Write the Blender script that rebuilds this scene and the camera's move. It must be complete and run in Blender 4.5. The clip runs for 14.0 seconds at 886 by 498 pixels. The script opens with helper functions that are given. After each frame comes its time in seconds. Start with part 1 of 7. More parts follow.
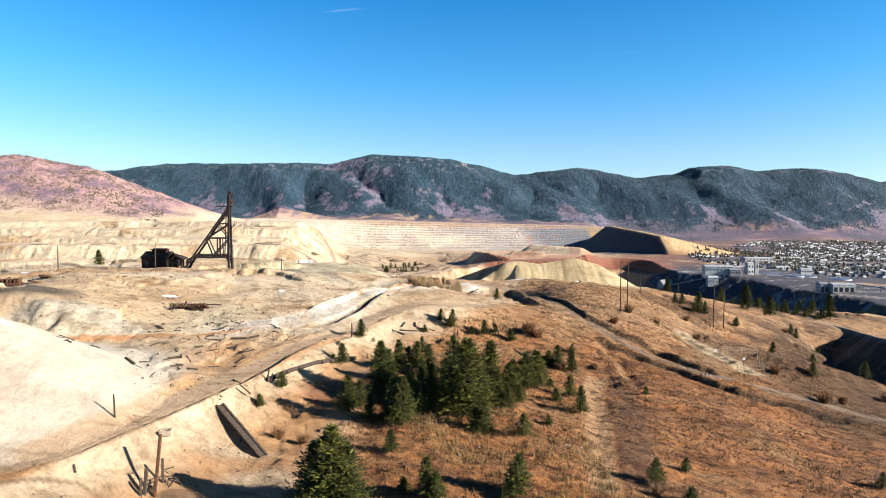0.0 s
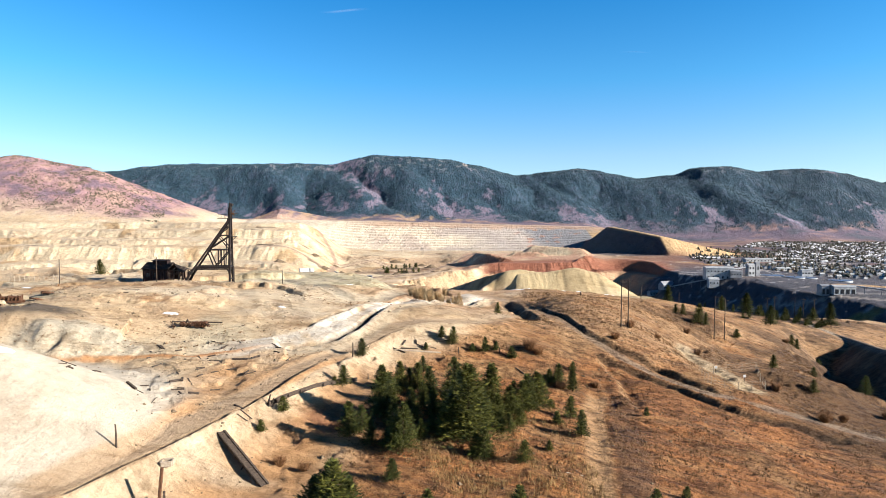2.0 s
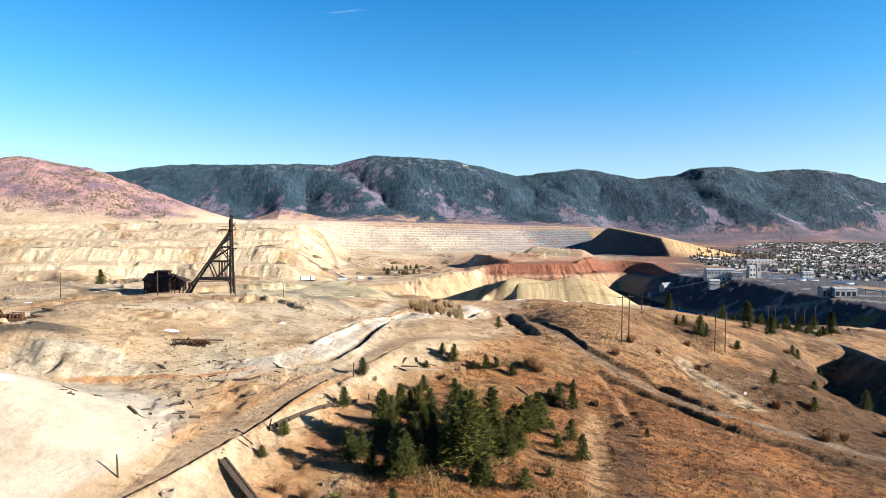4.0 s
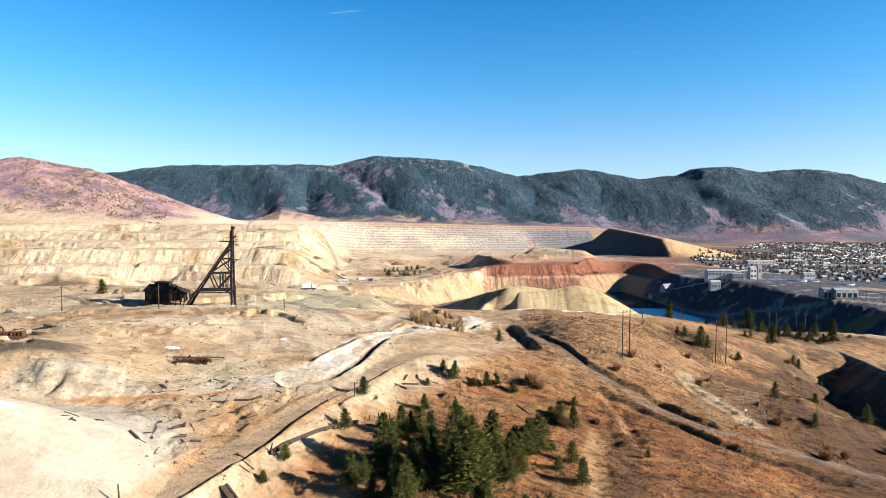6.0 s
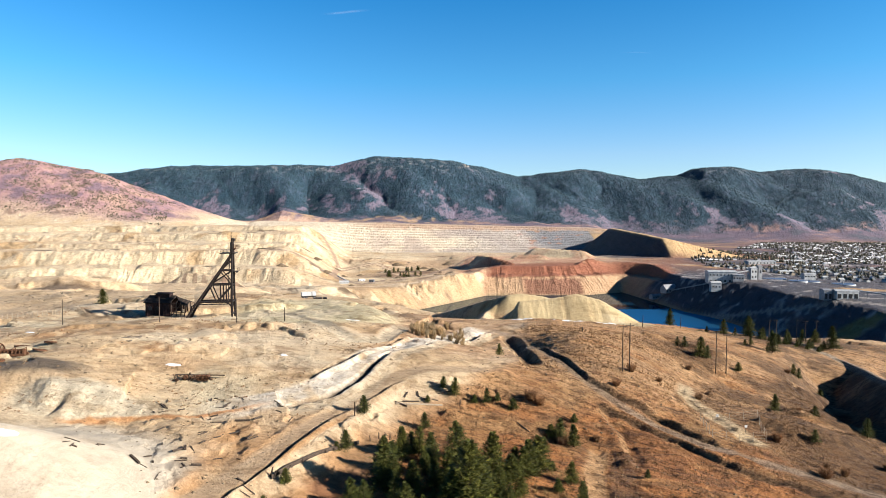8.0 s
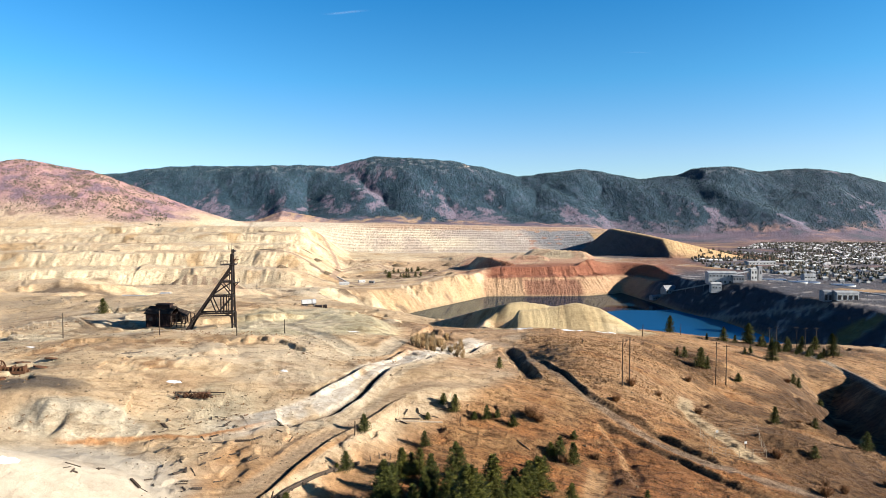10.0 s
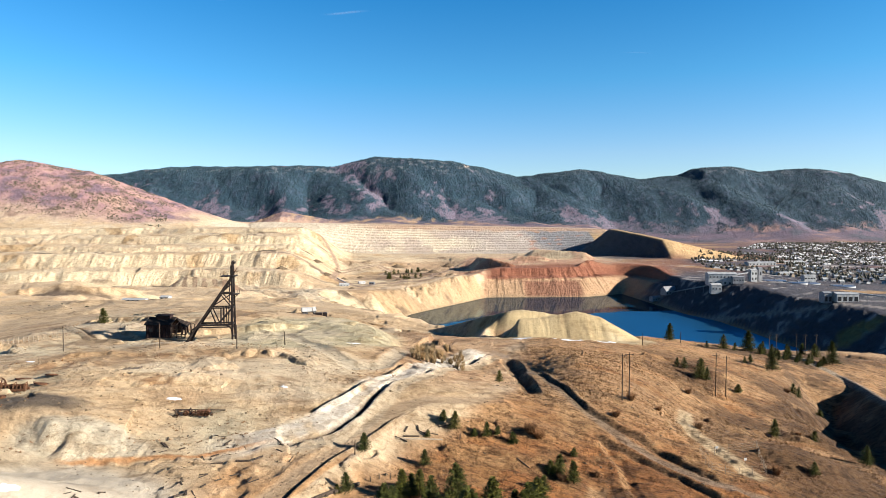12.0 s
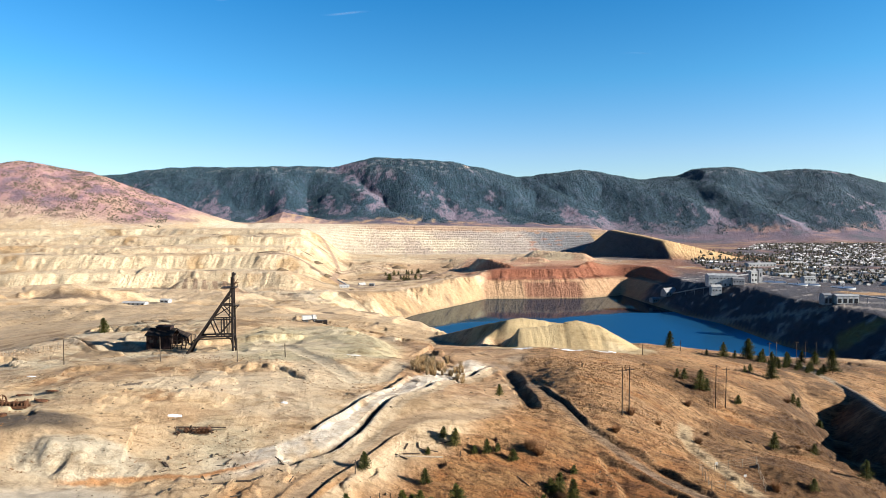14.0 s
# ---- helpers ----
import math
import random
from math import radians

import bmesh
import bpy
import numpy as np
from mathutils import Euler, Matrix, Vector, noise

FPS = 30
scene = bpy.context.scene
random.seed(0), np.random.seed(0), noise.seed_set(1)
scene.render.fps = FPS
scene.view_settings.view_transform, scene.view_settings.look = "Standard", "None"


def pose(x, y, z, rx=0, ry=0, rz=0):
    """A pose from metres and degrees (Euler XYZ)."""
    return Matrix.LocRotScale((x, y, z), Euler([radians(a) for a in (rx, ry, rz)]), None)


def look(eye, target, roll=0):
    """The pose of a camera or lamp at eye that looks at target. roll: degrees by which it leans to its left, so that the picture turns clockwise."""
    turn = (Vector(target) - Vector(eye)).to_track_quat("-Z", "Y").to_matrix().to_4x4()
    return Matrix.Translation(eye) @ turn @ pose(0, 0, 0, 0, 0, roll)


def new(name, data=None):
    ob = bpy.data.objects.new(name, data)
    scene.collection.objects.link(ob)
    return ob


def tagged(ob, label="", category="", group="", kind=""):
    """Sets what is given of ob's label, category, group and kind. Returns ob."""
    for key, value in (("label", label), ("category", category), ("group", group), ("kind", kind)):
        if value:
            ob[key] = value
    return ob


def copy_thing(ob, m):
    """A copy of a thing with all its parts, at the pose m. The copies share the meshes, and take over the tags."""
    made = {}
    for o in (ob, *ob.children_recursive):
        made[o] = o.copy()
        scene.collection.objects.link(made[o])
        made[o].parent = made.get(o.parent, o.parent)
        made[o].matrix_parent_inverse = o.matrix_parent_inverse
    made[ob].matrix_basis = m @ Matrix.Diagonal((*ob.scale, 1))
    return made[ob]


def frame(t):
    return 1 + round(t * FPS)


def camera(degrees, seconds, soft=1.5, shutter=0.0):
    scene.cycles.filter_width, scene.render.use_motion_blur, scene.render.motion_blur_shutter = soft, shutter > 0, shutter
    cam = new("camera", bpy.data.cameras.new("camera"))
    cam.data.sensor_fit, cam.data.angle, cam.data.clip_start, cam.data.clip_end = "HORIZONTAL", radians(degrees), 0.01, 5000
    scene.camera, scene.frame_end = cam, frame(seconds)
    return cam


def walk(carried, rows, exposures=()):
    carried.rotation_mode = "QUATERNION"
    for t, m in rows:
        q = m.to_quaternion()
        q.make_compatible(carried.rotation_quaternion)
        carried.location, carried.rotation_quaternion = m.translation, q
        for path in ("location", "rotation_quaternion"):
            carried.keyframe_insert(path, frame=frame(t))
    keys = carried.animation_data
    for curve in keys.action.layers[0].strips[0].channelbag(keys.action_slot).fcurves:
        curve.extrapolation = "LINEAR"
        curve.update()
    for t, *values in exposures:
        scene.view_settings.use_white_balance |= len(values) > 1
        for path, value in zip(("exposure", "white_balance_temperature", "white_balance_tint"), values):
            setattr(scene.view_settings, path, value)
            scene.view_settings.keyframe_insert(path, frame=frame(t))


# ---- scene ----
# ---- camera: a slow, straight climb ----
cam = camera(70, 14.0, soft=0.55)
PATH = [
    (0.0, 0.000, -0.251, 17.40, 86.836, -0.264, 0.116),
    (1.5, -0.030, -0.201, 20.08, 86.832, -0.214, 0.110),
    (3.0, -0.030, -0.150, 22.76, 86.850, -0.168, 0.110),
    (5.5, -0.030, -0.015, 27.22, 86.831, -0.082, 0.080),
    (8.0, 0.086, 0.059, 31.69, 86.798, -0.018, -0.030),
    (10.5, 0.132, 0.144, 36.15, 86.760, -0.012, -0.105),
    (12.0, 0.170, 0.190, 38.83, 86.748, -0.008, -0.138),
    (14.0, 0.177, 0.206, 42.40, 86.748, 0.000, -0.155),
]
walk(cam, [(t, pose(x, y, z, rx, 0, rz) @ pose(0, 0, 0, 0, 0, lean)) for t, x, y, z, rx, rz, lean in PATH],
     exposures=[(0.0, 1.89, 6420, 10), (3.0, 1.87, 6450, 10), (6.0, 1.84, 6520, 10), (10.0, 1.76, 6620, 9), (14.0, 1.73, 6650, 9)])

# ---- sky and sun ----
SUN_TURN, SUN_HEIGHT = 17.0, 21.5       # the sun stands to the right and a little behind the camera's back
to_sun = Vector((math.cos(radians(SUN_HEIGHT)) * math.cos(radians(SUN_TURN)), -math.cos(radians(SUN_HEIGHT)) * math.sin(radians(SUN_TURN)), math.sin(radians(SUN_HEIGHT))))
world = bpy.data.worlds.new("sky")
scene.world = world
world.use_nodes = True
wn = world.node_tree
sky = wn.nodes.new("ShaderNodeTexSky")
sky.sky_type, sky.sun_disc = "NISHITA", False
sky.sun_elevation, sky.sun_rotation = radians(SUN_HEIGHT), radians(90 + SUN_TURN)
sky.altitude, sky.air_density, sky.dust_density, sky.ozone_density = 1800, 1.0, 1.2, 4.0
wn.nodes["Background"].inputs["Strength"].default_value = 0.05
clear = wn.nodes.new("ShaderNodeMix")       # thin dry mountain air: a deeper blue
clear.data_type, clear.blend_type = "RGBA", "MULTIPLY"
clear.inputs[0].default_value = 1.0
ray = wn.nodes.new("ShaderNodeTexCoord")
height = wn.nodes.new("ShaderNodeSeparateXYZ")
deep = wn.nodes.new("ShaderNodeValToRGB")       # pale over the horizon, deepening steadily to the zenith
deep.color_ramp.elements.remove(deep.color_ramp.elements[1])
for k, (at, tone) in enumerate(((0.0, (1.05, 1.06, 1.02)), (0.09, (0.97, 1.05, 1.08)), (0.20, (0.46, 1.05, 1.18)), (0.36, (0.12, 0.88, 1.20)), (0.60, (0.06, 0.32, 0.56)), (1.0, (0.02, 0.10, 0.26)))):
    stop = deep.color_ramp.elements[0] if k == 0 else deep.color_ramp.elements.new(at)
    stop.position, stop.color = at, (*tone, 1)
wn.links.new(ray.outputs["Generated"], height.inputs[0])
wn.links.new(height.outputs["Z"], deep.inputs["Fac"])
wn.links.new(deep.outputs["Color"], clear.inputs[7])
wn.links.new(sky.outputs[0], clear.inputs[6])
wn.links.new(clear.outputs[2], wn.nodes["Background"].inputs["Color"])
lamp = bpy.data.lights.new("sun", "SUN")
lamp.energy, lamp.angle, lamp.color = 5.0, radians(0.53), (1.0, 0.925, 0.83)
sun = new("sun", lamp)
sun.matrix_world = look(to_sun * 100, (0, 0, 0))
# ---- materials ----
def material(name, rough_value=0.9, metal=0.0):
    m = bpy.data.materials.new(name)
    m.use_nodes = True
    b = m.node_tree.nodes["Principled BSDF"]
    b.inputs["Roughness"].default_value, b.inputs["Metallic"].default_value = rough_value, metal
    b.inputs["Specular IOR Level"].default_value = 0.25
    return m, m.node_tree, b


def node(t, kind, **values):
    n = t.nodes.new(kind)
    for key, value in values.items():
        n.inputs[key.replace("_", " ")].default_value = value
    return n


def place(t):
    return t.nodes.new("ShaderNodeNewGeometry").outputs["Position"]


def noise_of(t, scale, detail=6.0, roughness=0.6, stretch=None, turn=None):
    n = node(t, "ShaderNodeTexNoise", Scale=scale, Detail=detail, Roughness=roughness)
    p = place(t)
    if stretch:
        m = node(t, "ShaderNodeMapping", Scale=stretch)
        if turn is not None:        # long along that direction
            m.vector_type = "TEXTURE"
            m.inputs["Rotation"].default_value = (0, 0, radians(turn))
        t.links.new(p, m.inputs["Vector"])
        p = m.outputs[0]
    t.links.new(p, n.inputs["Vector"])
    return n.outputs["Fac"]


def ramp(t, fac, *stops):
    r = t.nodes.new("ShaderNodeValToRGB")
    e = r.color_ramp.elements
    while len(e) < len(stops):
        e.new(0.5)
    for k, (pos, col) in zip(e, stops):
        k.position, k.color = pos, (*col, 1) if len(col) == 3 else col
    t.links.new(fac, r.inputs["Fac"])
    return r.outputs["Color"]


def mixed(t, a, b, fac, mode="MIX"):
    m = t.nodes.new("ShaderNodeMix")
    m.data_type, m.blend_type = "RGBA", mode
    for value, slot in ((fac, m.inputs["Factor"]), (a, m.inputs["A"]), (b, m.inputs["B"])):
        slot = {"Factor": m.inputs[0], "A": m.inputs[6], "B": m.inputs[7]}[slot.name]
        if isinstance(value, (int, float)):
            slot.default_value = value
        elif isinstance(value, tuple):
            slot.default_value = (*value, 1)
        else:
            t.links.new(value, slot)
    return m.outputs[2]


def bumped(t, b, height, strength, distance):
    n = node(t, "ShaderNodeBump", Strength=strength, Distance=distance)
    t.links.new(height, n.inputs["Height"])
    t.links.new(n.outputs[0], b.inputs["Normal"])


def plain(name, colour, other, scale=3.0, rough_value=0.85, metal=0.0, bump=0.0):
    """A surface mottled between two colours, with a fine relief."""
    m, t, b = material(name, rough_value, metal)
    f = noise_of(t, scale)
    t.links.new(ramp(t, f, (0.35, tuple(0.62 * c for c in colour)), (0.65, tuple(0.62 * c for c in other))), b.inputs["Base Color"])
    if bump:
        bumped(t, b, noise_of(t, scale * 4), bump, 0.3 / scale)
    return m


def ground_material():
    m, t, b = material("earth", 0.95)
    tint = t.nodes.new("ShaderNodeVertexColor")
    tint.layer_name = "tint"
    c = tint.outputs["Color"]
    pebbles = ramp(t, noise_of(t, 2.4, 9, 0.75, (2, 1, 1), -24), (0.34, (0.52, 0.47, 0.42)), (0.46, (0.97, 0.97, 0.97)), (0.66, (1.36, 1.34, 1.32)))
    tufts = ramp(t, noise_of(t, 0.75, 8, 0.74, (4.5, 1, 1), -24), (0.38, (0.38, 0.33, 0.28)), (0.5, (1.0, 1.0, 1.0)), (0.66, (1.35, 1.32, 1.26)))
    wide = ramp(t, noise_of(t, 0.06, 7, 0.65), (0.3, (0.78, 0.76, 0.73)), (0.7, (1.2, 1.18, 1.14)))
    c = mixed(t, c, pebbles, tint.outputs["Alpha"], "MULTIPLY")
    c = mixed(t, c, tufts, tint.outputs["Alpha"], "MULTIPLY")
    c = mixed(t, c, ramp(t, noise_of(t, 7.0, 6, 0.8), (0.38, (0.72, 0.69, 0.66)), (0.52, (1.12, 1.12, 1.12))), 0.4, "MULTIPLY")
    c = mixed(t, c, wide, 0.6, "MULTIPLY")
    wash = node(t, "ShaderNodeTexNoise", Scale=0.3, Detail=9.0, Roughness=0.68, Distortion=1.2)
    flow = node(t, "ShaderNodeMapping", Scale=(3.2, 1, 1), Rotation=(0, 0, radians(14)))
    flow.vector_type = "TEXTURE"
    t.links.new(place(t), flow.inputs["Vector"])
    t.links.new(flow.outputs[0], wash.inputs["Vector"])
    c = mixed(t, c, ramp(t, wash.outputs["Fac"], (0.36, (0.44, 0.35, 0.26)), (0.46, (0.90, 0.86, 0.82)), (0.54, (1.02, 1.02, 1.02)), (0.68, (1.16, 1.16, 1.15))), ramp(t, tint.outputs["Alpha"], (0.05, (0.12, 0.12, 0.12)), (0.14, (0.75, 0.75, 0.75)), (0.6, (0.35, 0.35, 0.35))), "MULTIPLY")
    # washed streaks down the steep faces
    g = t.nodes.new("ShaderNodeNewGeometry")
    up = t.nodes.new("ShaderNodeSeparateXYZ")
    t.links.new(g.outputs["True Normal"], up.inputs[0])
    steep = ramp(t, up.outputs["Z"], (0.80, (1, 1, 1)), (0.96, (0, 0, 0)))
    lie = t.nodes.new("ShaderNodeAttribute")        # place along the face, bench count, pit wall, far faces
    lie.attribute_name = "lie"
    at = t.nodes.new("ShaderNodeSeparateXYZ")
    t.links.new(lie.outputs["Color"], at.inputs[0])
    pos = t.nodes.new("ShaderNodeSeparateXYZ")
    t.links.new(g.outputs["Position"], pos.inputs[0])
    run = t.nodes.new("ShaderNodeCombineXYZ")
    t.links.new(at.outputs["X"], run.inputs["X"])
    t.links.new(pos.outputs["Z"], run.inputs["Y"])
    down = node(t, "ShaderNodeMapping", Scale=(0.055, 0.011, 1))
    t.links.new(run.outputs[0], down.inputs["Vector"])
    rills = node(t, "ShaderNodeTexNoise", Scale=1.0, Detail=7.0, Roughness=0.68)
    t.links.new(down.outputs[0], rills.inputs["Vector"])
    streak = ramp(t, noise_of(t, 1.0, 6, 0.7, (0.07, 0.06, 0.007)), (0.36, (0.52, 0.44, 0.37)), (0.5, (1, 1, 1)), (0.66, (1.22, 1.2, 1.16)))
    washed = ramp(t, rills.outputs["Fac"], (0.28, (0.66, 0.57, 0.47)), (0.38, (0.90, 0.87, 0.82)), (0.46, (1, 1, 1)), (0.68, (1.08, 1.08, 1.07)))
    streak = mixed(t, streak, washed, lie.outputs["Alpha"])
    c = mixed(t, c, mixed(t, (1.0, 1.0, 1.0), streak, steep), 0.9, "MULTIPLY")
    # thin bench lines across the far pit wall, their shading put into the colour
    f = t.nodes.new("ShaderNodeMath")
    f.operation = "FRACT"
    t.links.new(at.outputs["Y"], f.inputs[0])
    lines = ramp(t, f.outputs[0], (0.0, (1.08, 1.07, 1.06)), (0.30, (1.04, 1.03, 1.02)), (0.42, (0.72, 0.68, 0.64)), (0.56, (0.84, 0.81, 0.78)), (0.70, (1, 1, 1)))
    lines = mixed(t, (1.0, 1.0, 1.0), lines, ramp(t, noise_of(t, 0.012, 5, 0.7, (1, 0.3, 1)), (0.42, (0.05, 0.05, 0.05)), (0.62, (1, 1, 1))))
    c = mixed(t, c, mixed(t, (1.0, 1.0, 1.0), lines, at.outputs["Z"]), 1.0, "MULTIPLY")
    far_blot = ramp(t, noise_of(t, 0.022, 8, 0.72), (0.36, (0.74, 0.70, 0.66)), (0.5, (1, 1, 1)), (0.64, (1.2, 1.19, 1.17)))
    c = mixed(t, c, far_blot, 0.35, "MULTIPLY")
    grit = ramp(t, noise_of(t, 0.3, 10, 0.82, (2.5, 1, 1)), (0.37, (0.60, 0.54, 0.48)), (0.47, (1, 1, 1)), (0.62, (1.16, 1.15, 1.14)))
    c = mixed(t, c, grit, 0.45, "MULTIPLY")
    c = mixed(t, c, (0.49, 0.485, 0.49), 1.0, "MULTIPLY")        # dry earth, seen in hard sun
    t.links.new(c, b.inputs["Base Color"])
    # relief: clods near by, ribs and lumps on the far faces
    def times(p, q):
        n = t.nodes.new("ShaderNodeMath")
        n.operation = "MULTIPLY"
        for k, v in enumerate((p, q)):
            if isinstance(v, float):
                n.inputs[k].default_value = v
            else:
                t.links.new(v, n.inputs[k])
        return n.outputs[0]
    def plus(p, q):
        n = t.nodes.new("ShaderNodeMath")
        t.links.new(p, n.inputs[0])
        t.links.new(q, n.inputs[1])
        return n.outputs[0]
    quiet = t.nodes.new("ShaderNodeValue")
    quiet.outputs[0].default_value = 0.18
    ribs = times(times(rills.outputs["Fac"], 9.0), steep)
    lumps = times(noise_of(t, 0.035, 9, 0.7), 9.0)
    relief = plus(times(noise_of(t, 1.3, 9, 0.75), times(plus(tint.outputs["Alpha"], quiet.outputs[0]), 1.3)), times(plus(ribs, lumps), lie.outputs["Alpha"]))
    bumped(t, b, relief, 1.0, 1.0)
    return m


def water_material():
    m, t, b = material("pit_water", 0.5)
    b.inputs["Base Color"].default_value = (0.002, 0.022, 0.048, 1)
    b.inputs["Specular IOR Level"].default_value = 0.0
    wind = t.nodes.new("ShaderNodeVertexColor")
    wind.layer_name = "wind"
    g = t.nodes.new("ShaderNodeBsdfGlossy")
    t.links.new(ramp(t, wind.outputs["Color"], (0.0, (0.50, 0.56, 0.52)), (1.0, (0.16, 0.58, 0.86))), g.inputs["Color"])
    t.links.new(ramp(t, wind.outputs["Color"], (0.0, (0.03, 0.03, 0.03)), (1.0, (0.33, 0.33, 0.33))), g.inputs["Roughness"])
    ripple = node(t, "ShaderNodeBump", Strength=0.06, Distance=0.5)
    t.links.new(noise_of(t, 0.3, 3, 0.5), ripple.inputs["Height"])
    t.links.new(ripple.outputs[0], g.inputs["Normal"])
    x = node(t, "ShaderNodeMixShader", Fac=0.42)
    t.links.new(b.outputs[0], x.inputs[1])
    t.links.new(g.outputs[0], x.inputs[2])
    t.links.new(x.outputs[0], t.nodes["Material Output"].inputs["Surface"])
    return m


def foliage(name, dark, light):
    m, t, b = material(name, 0.75)
    g = t.nodes.new("ShaderNodeNewGeometry")
    o = t.nodes.new("ShaderNodeObjectInfo")
    c = ramp(t, g.outputs["Random Per Island"], (0.0, tuple(0.62 * c for c in dark)), (1.0, tuple(0.62 * c for c in light)))
    c = mixed(t, c, ramp(t, o.outputs["Random"], (0.0, (0.75, 0.8, 0.8)), (1.0, (1.25, 1.15, 0.95))), 1.0, "MULTIPLY")
    t.links.new(c, b.inputs["Base Color"])
    return m


EARTH, LAKE_WATER = ground_material(), water_material()
NEEDLES = foliage("fir_needles", (0.014, 0.025, 0.004), (0.165, 0.170, 0.028))
# far needles carry the distance haze as blue in their colour
HAZED_NEEDLES = foliage("hazed_fir_needles", (0.008, 0.030, 0.048), (0.040, 0.098, 0.136))
TWIGS = foliage("bare_twigs", (0.14, 0.065, 0.03), (0.32, 0.17, 0.08))
BRUSH = foliage("pale_brush", (0.3, 0.2, 0.11), (0.5, 0.37, 0.22))
BROWN_GRASS = foliage("brown_grass", (0.15, 0.072, 0.027), (0.36, 0.20, 0.085))
STRAW = foliage("dry_grass", (0.18, 0.11, 0.045), (0.38, 0.25, 0.105))
HEATH = foliage("heath_shrub", (0.035, 0.045, 0.03), (0.11, 0.085, 0.06))
BARK = plain("bark", (0.07, 0.045, 0.03), (0.14, 0.1, 0.07), 6, 0.9, bump=0.5)
GREY_WOOD = plain("weathered_timber", (0.03, 0.02, 0.015), (0.11, 0.08, 0.058), 5, 0.9, bump=0.4)
PALE_WOOD = plain("bleached_timber", (0.32, 0.25, 0.18), (0.48, 0.4, 0.3), 4, 0.9, bump=0.3)
IRON = plain("rusted_black_steel", (0.008, 0.007, 0.007), (0.028, 0.017, 0.014), 2.5, 0.7, 0.2, bump=0.3)
RUST = plain("rusty_iron", (0.05, 0.025, 0.015), (0.17, 0.075, 0.035), 4, 0.85, 0.2, bump=0.3)
SHED_BOARDS = plain("dark_red_boards", (0.014, 0.008, 0.008), (0.05, 0.024, 0.021), 3, 0.9, bump=0.3)
SNOW = plain("old_snow", (0.72, 0.75, 0.8), (0.85, 0.87, 0.9), 2, 0.7, bump=0.3)
CONCRETE = plain("stained_concrete", (0.14, 0.105, 0.075), (0.22, 0.17, 0.12), 1.5, 0.9, bump=0.2)
WHITE_SHEET = plain("pale_metal_cladding", (0.30, 0.32, 0.34), (0.52, 0.53, 0.53), 0.15, 0.5)
GREY_SHEET = plain("grey_metal_cladding", (0.2, 0.21, 0.23), (0.34, 0.35, 0.37), 0.15, 0.5)
DARK_GLASS = plain("dark_opening", (0.015, 0.017, 0.02), (0.03, 0.033, 0.04), 0.5, 0.3)
SHED_ROOF = plain("black_roof_boards", (0.010, 0.008, 0.008), (0.032, 0.022, 0.018), 2, 0.95, bump=0.3)
ROOF_DARK = plain("dark_shingles", (0.06, 0.05, 0.05), (0.14, 0.12, 0.11), 0.5, 0.9)
STONE = plain("broken_rock", (0.09, 0.06, 0.035), (0.26, 0.19, 0.12), 2, 0.95, bump=0.4)
PAINT_BLUE = plain("faded_blue_paint", (0.05, 0.09, 0.18), (0.12, 0.18, 0.3), 1, 0.5)
PAINT_WHITE = plain("chalky_white_paint", (0.42, 0.43, 0.43), (0.62, 0.62, 0.61), 1, 0.5)
RUBBER = plain("tyre_rubber", (0.012, 0.012, 0.012), (0.03, 0.03, 0.03), 8, 0.9)


def house_paint():
    m, t, b = material("house_walls", 0.8)
    g = t.nodes.new("ShaderNodeNewGeometry")
    t.links.new(ramp(t, g.outputs["Random Per Island"], (0.0, (0.04, 0.036, 0.04)), (0.35, (0.15, 0.14, 0.15)), (0.7, (0.40, 0.40, 0.41)), (1.0, (0.62, 0.62, 0.62))), b.inputs["Base Color"])
    return m


HOUSE_MIX = house_paint()


def part(name, bm, mat, parent=None, label=""):
    """Link a bmesh as one mesh object, under a thing or under a part of it."""
    me = bpy.data.meshes.new(name)
    bm.to_mesh(me)
    bm.free()
    me.materials.append(mat)
    ob = new(name, me)
    if parent is not None:
        ob.parent = parent
    return tagged(ob, label)
# ---- lie of the land: heights in metres over the plan ----
NEAR = [
    [-6.0, -3.4, -0.4, 2.4, 1.9, -1.3, -3.9, -7.3, -11.4],
    [-7.5, -4.4, -0.9, 2.5, 2.3, 0.2, -1.4, -5.3, -11.5],
    [-9.4, -5.4, -1.7, 1.8, 2.8, -1.0, 0.5, -4.4, -13.3],
    [-12.4, -9.0, -5.3, -2.8, 1.7, -0.8, -2.9, -9.5, -17.3],
    [-15.7, -13.6, -11.1, -7.1, -2.4, -3.8, -8.2, -15.8, -21.1],
    [-18.1, -16.0, -15.0, -12.9, -3.9, -4.2, -8.4, -16.1, -22.9],
    [-20.7, -19.2, -19.5, -18.1, -18.2, -12.4, -10.8, -16.6, -23.5],
    [-24.4, -23.3, -24.3, -26.3, -27.6, -24.1, -19.1, -21.0, -26.0],
    [-29.4, -29.5, -31.5, -34.7, -37.7, -36.3, -29.4, -26.6, -30.7],
    [-35.1, -36.1, -38.7, -42.4, -45.6, -45.2, -39.7, -30.4, -32.0],
    [-40.9, -42.3, -45.1, -48.8, -51.7, -52.3, -49.5, -39.9, -34.6],
]   # step 40 m from (-160, 0)
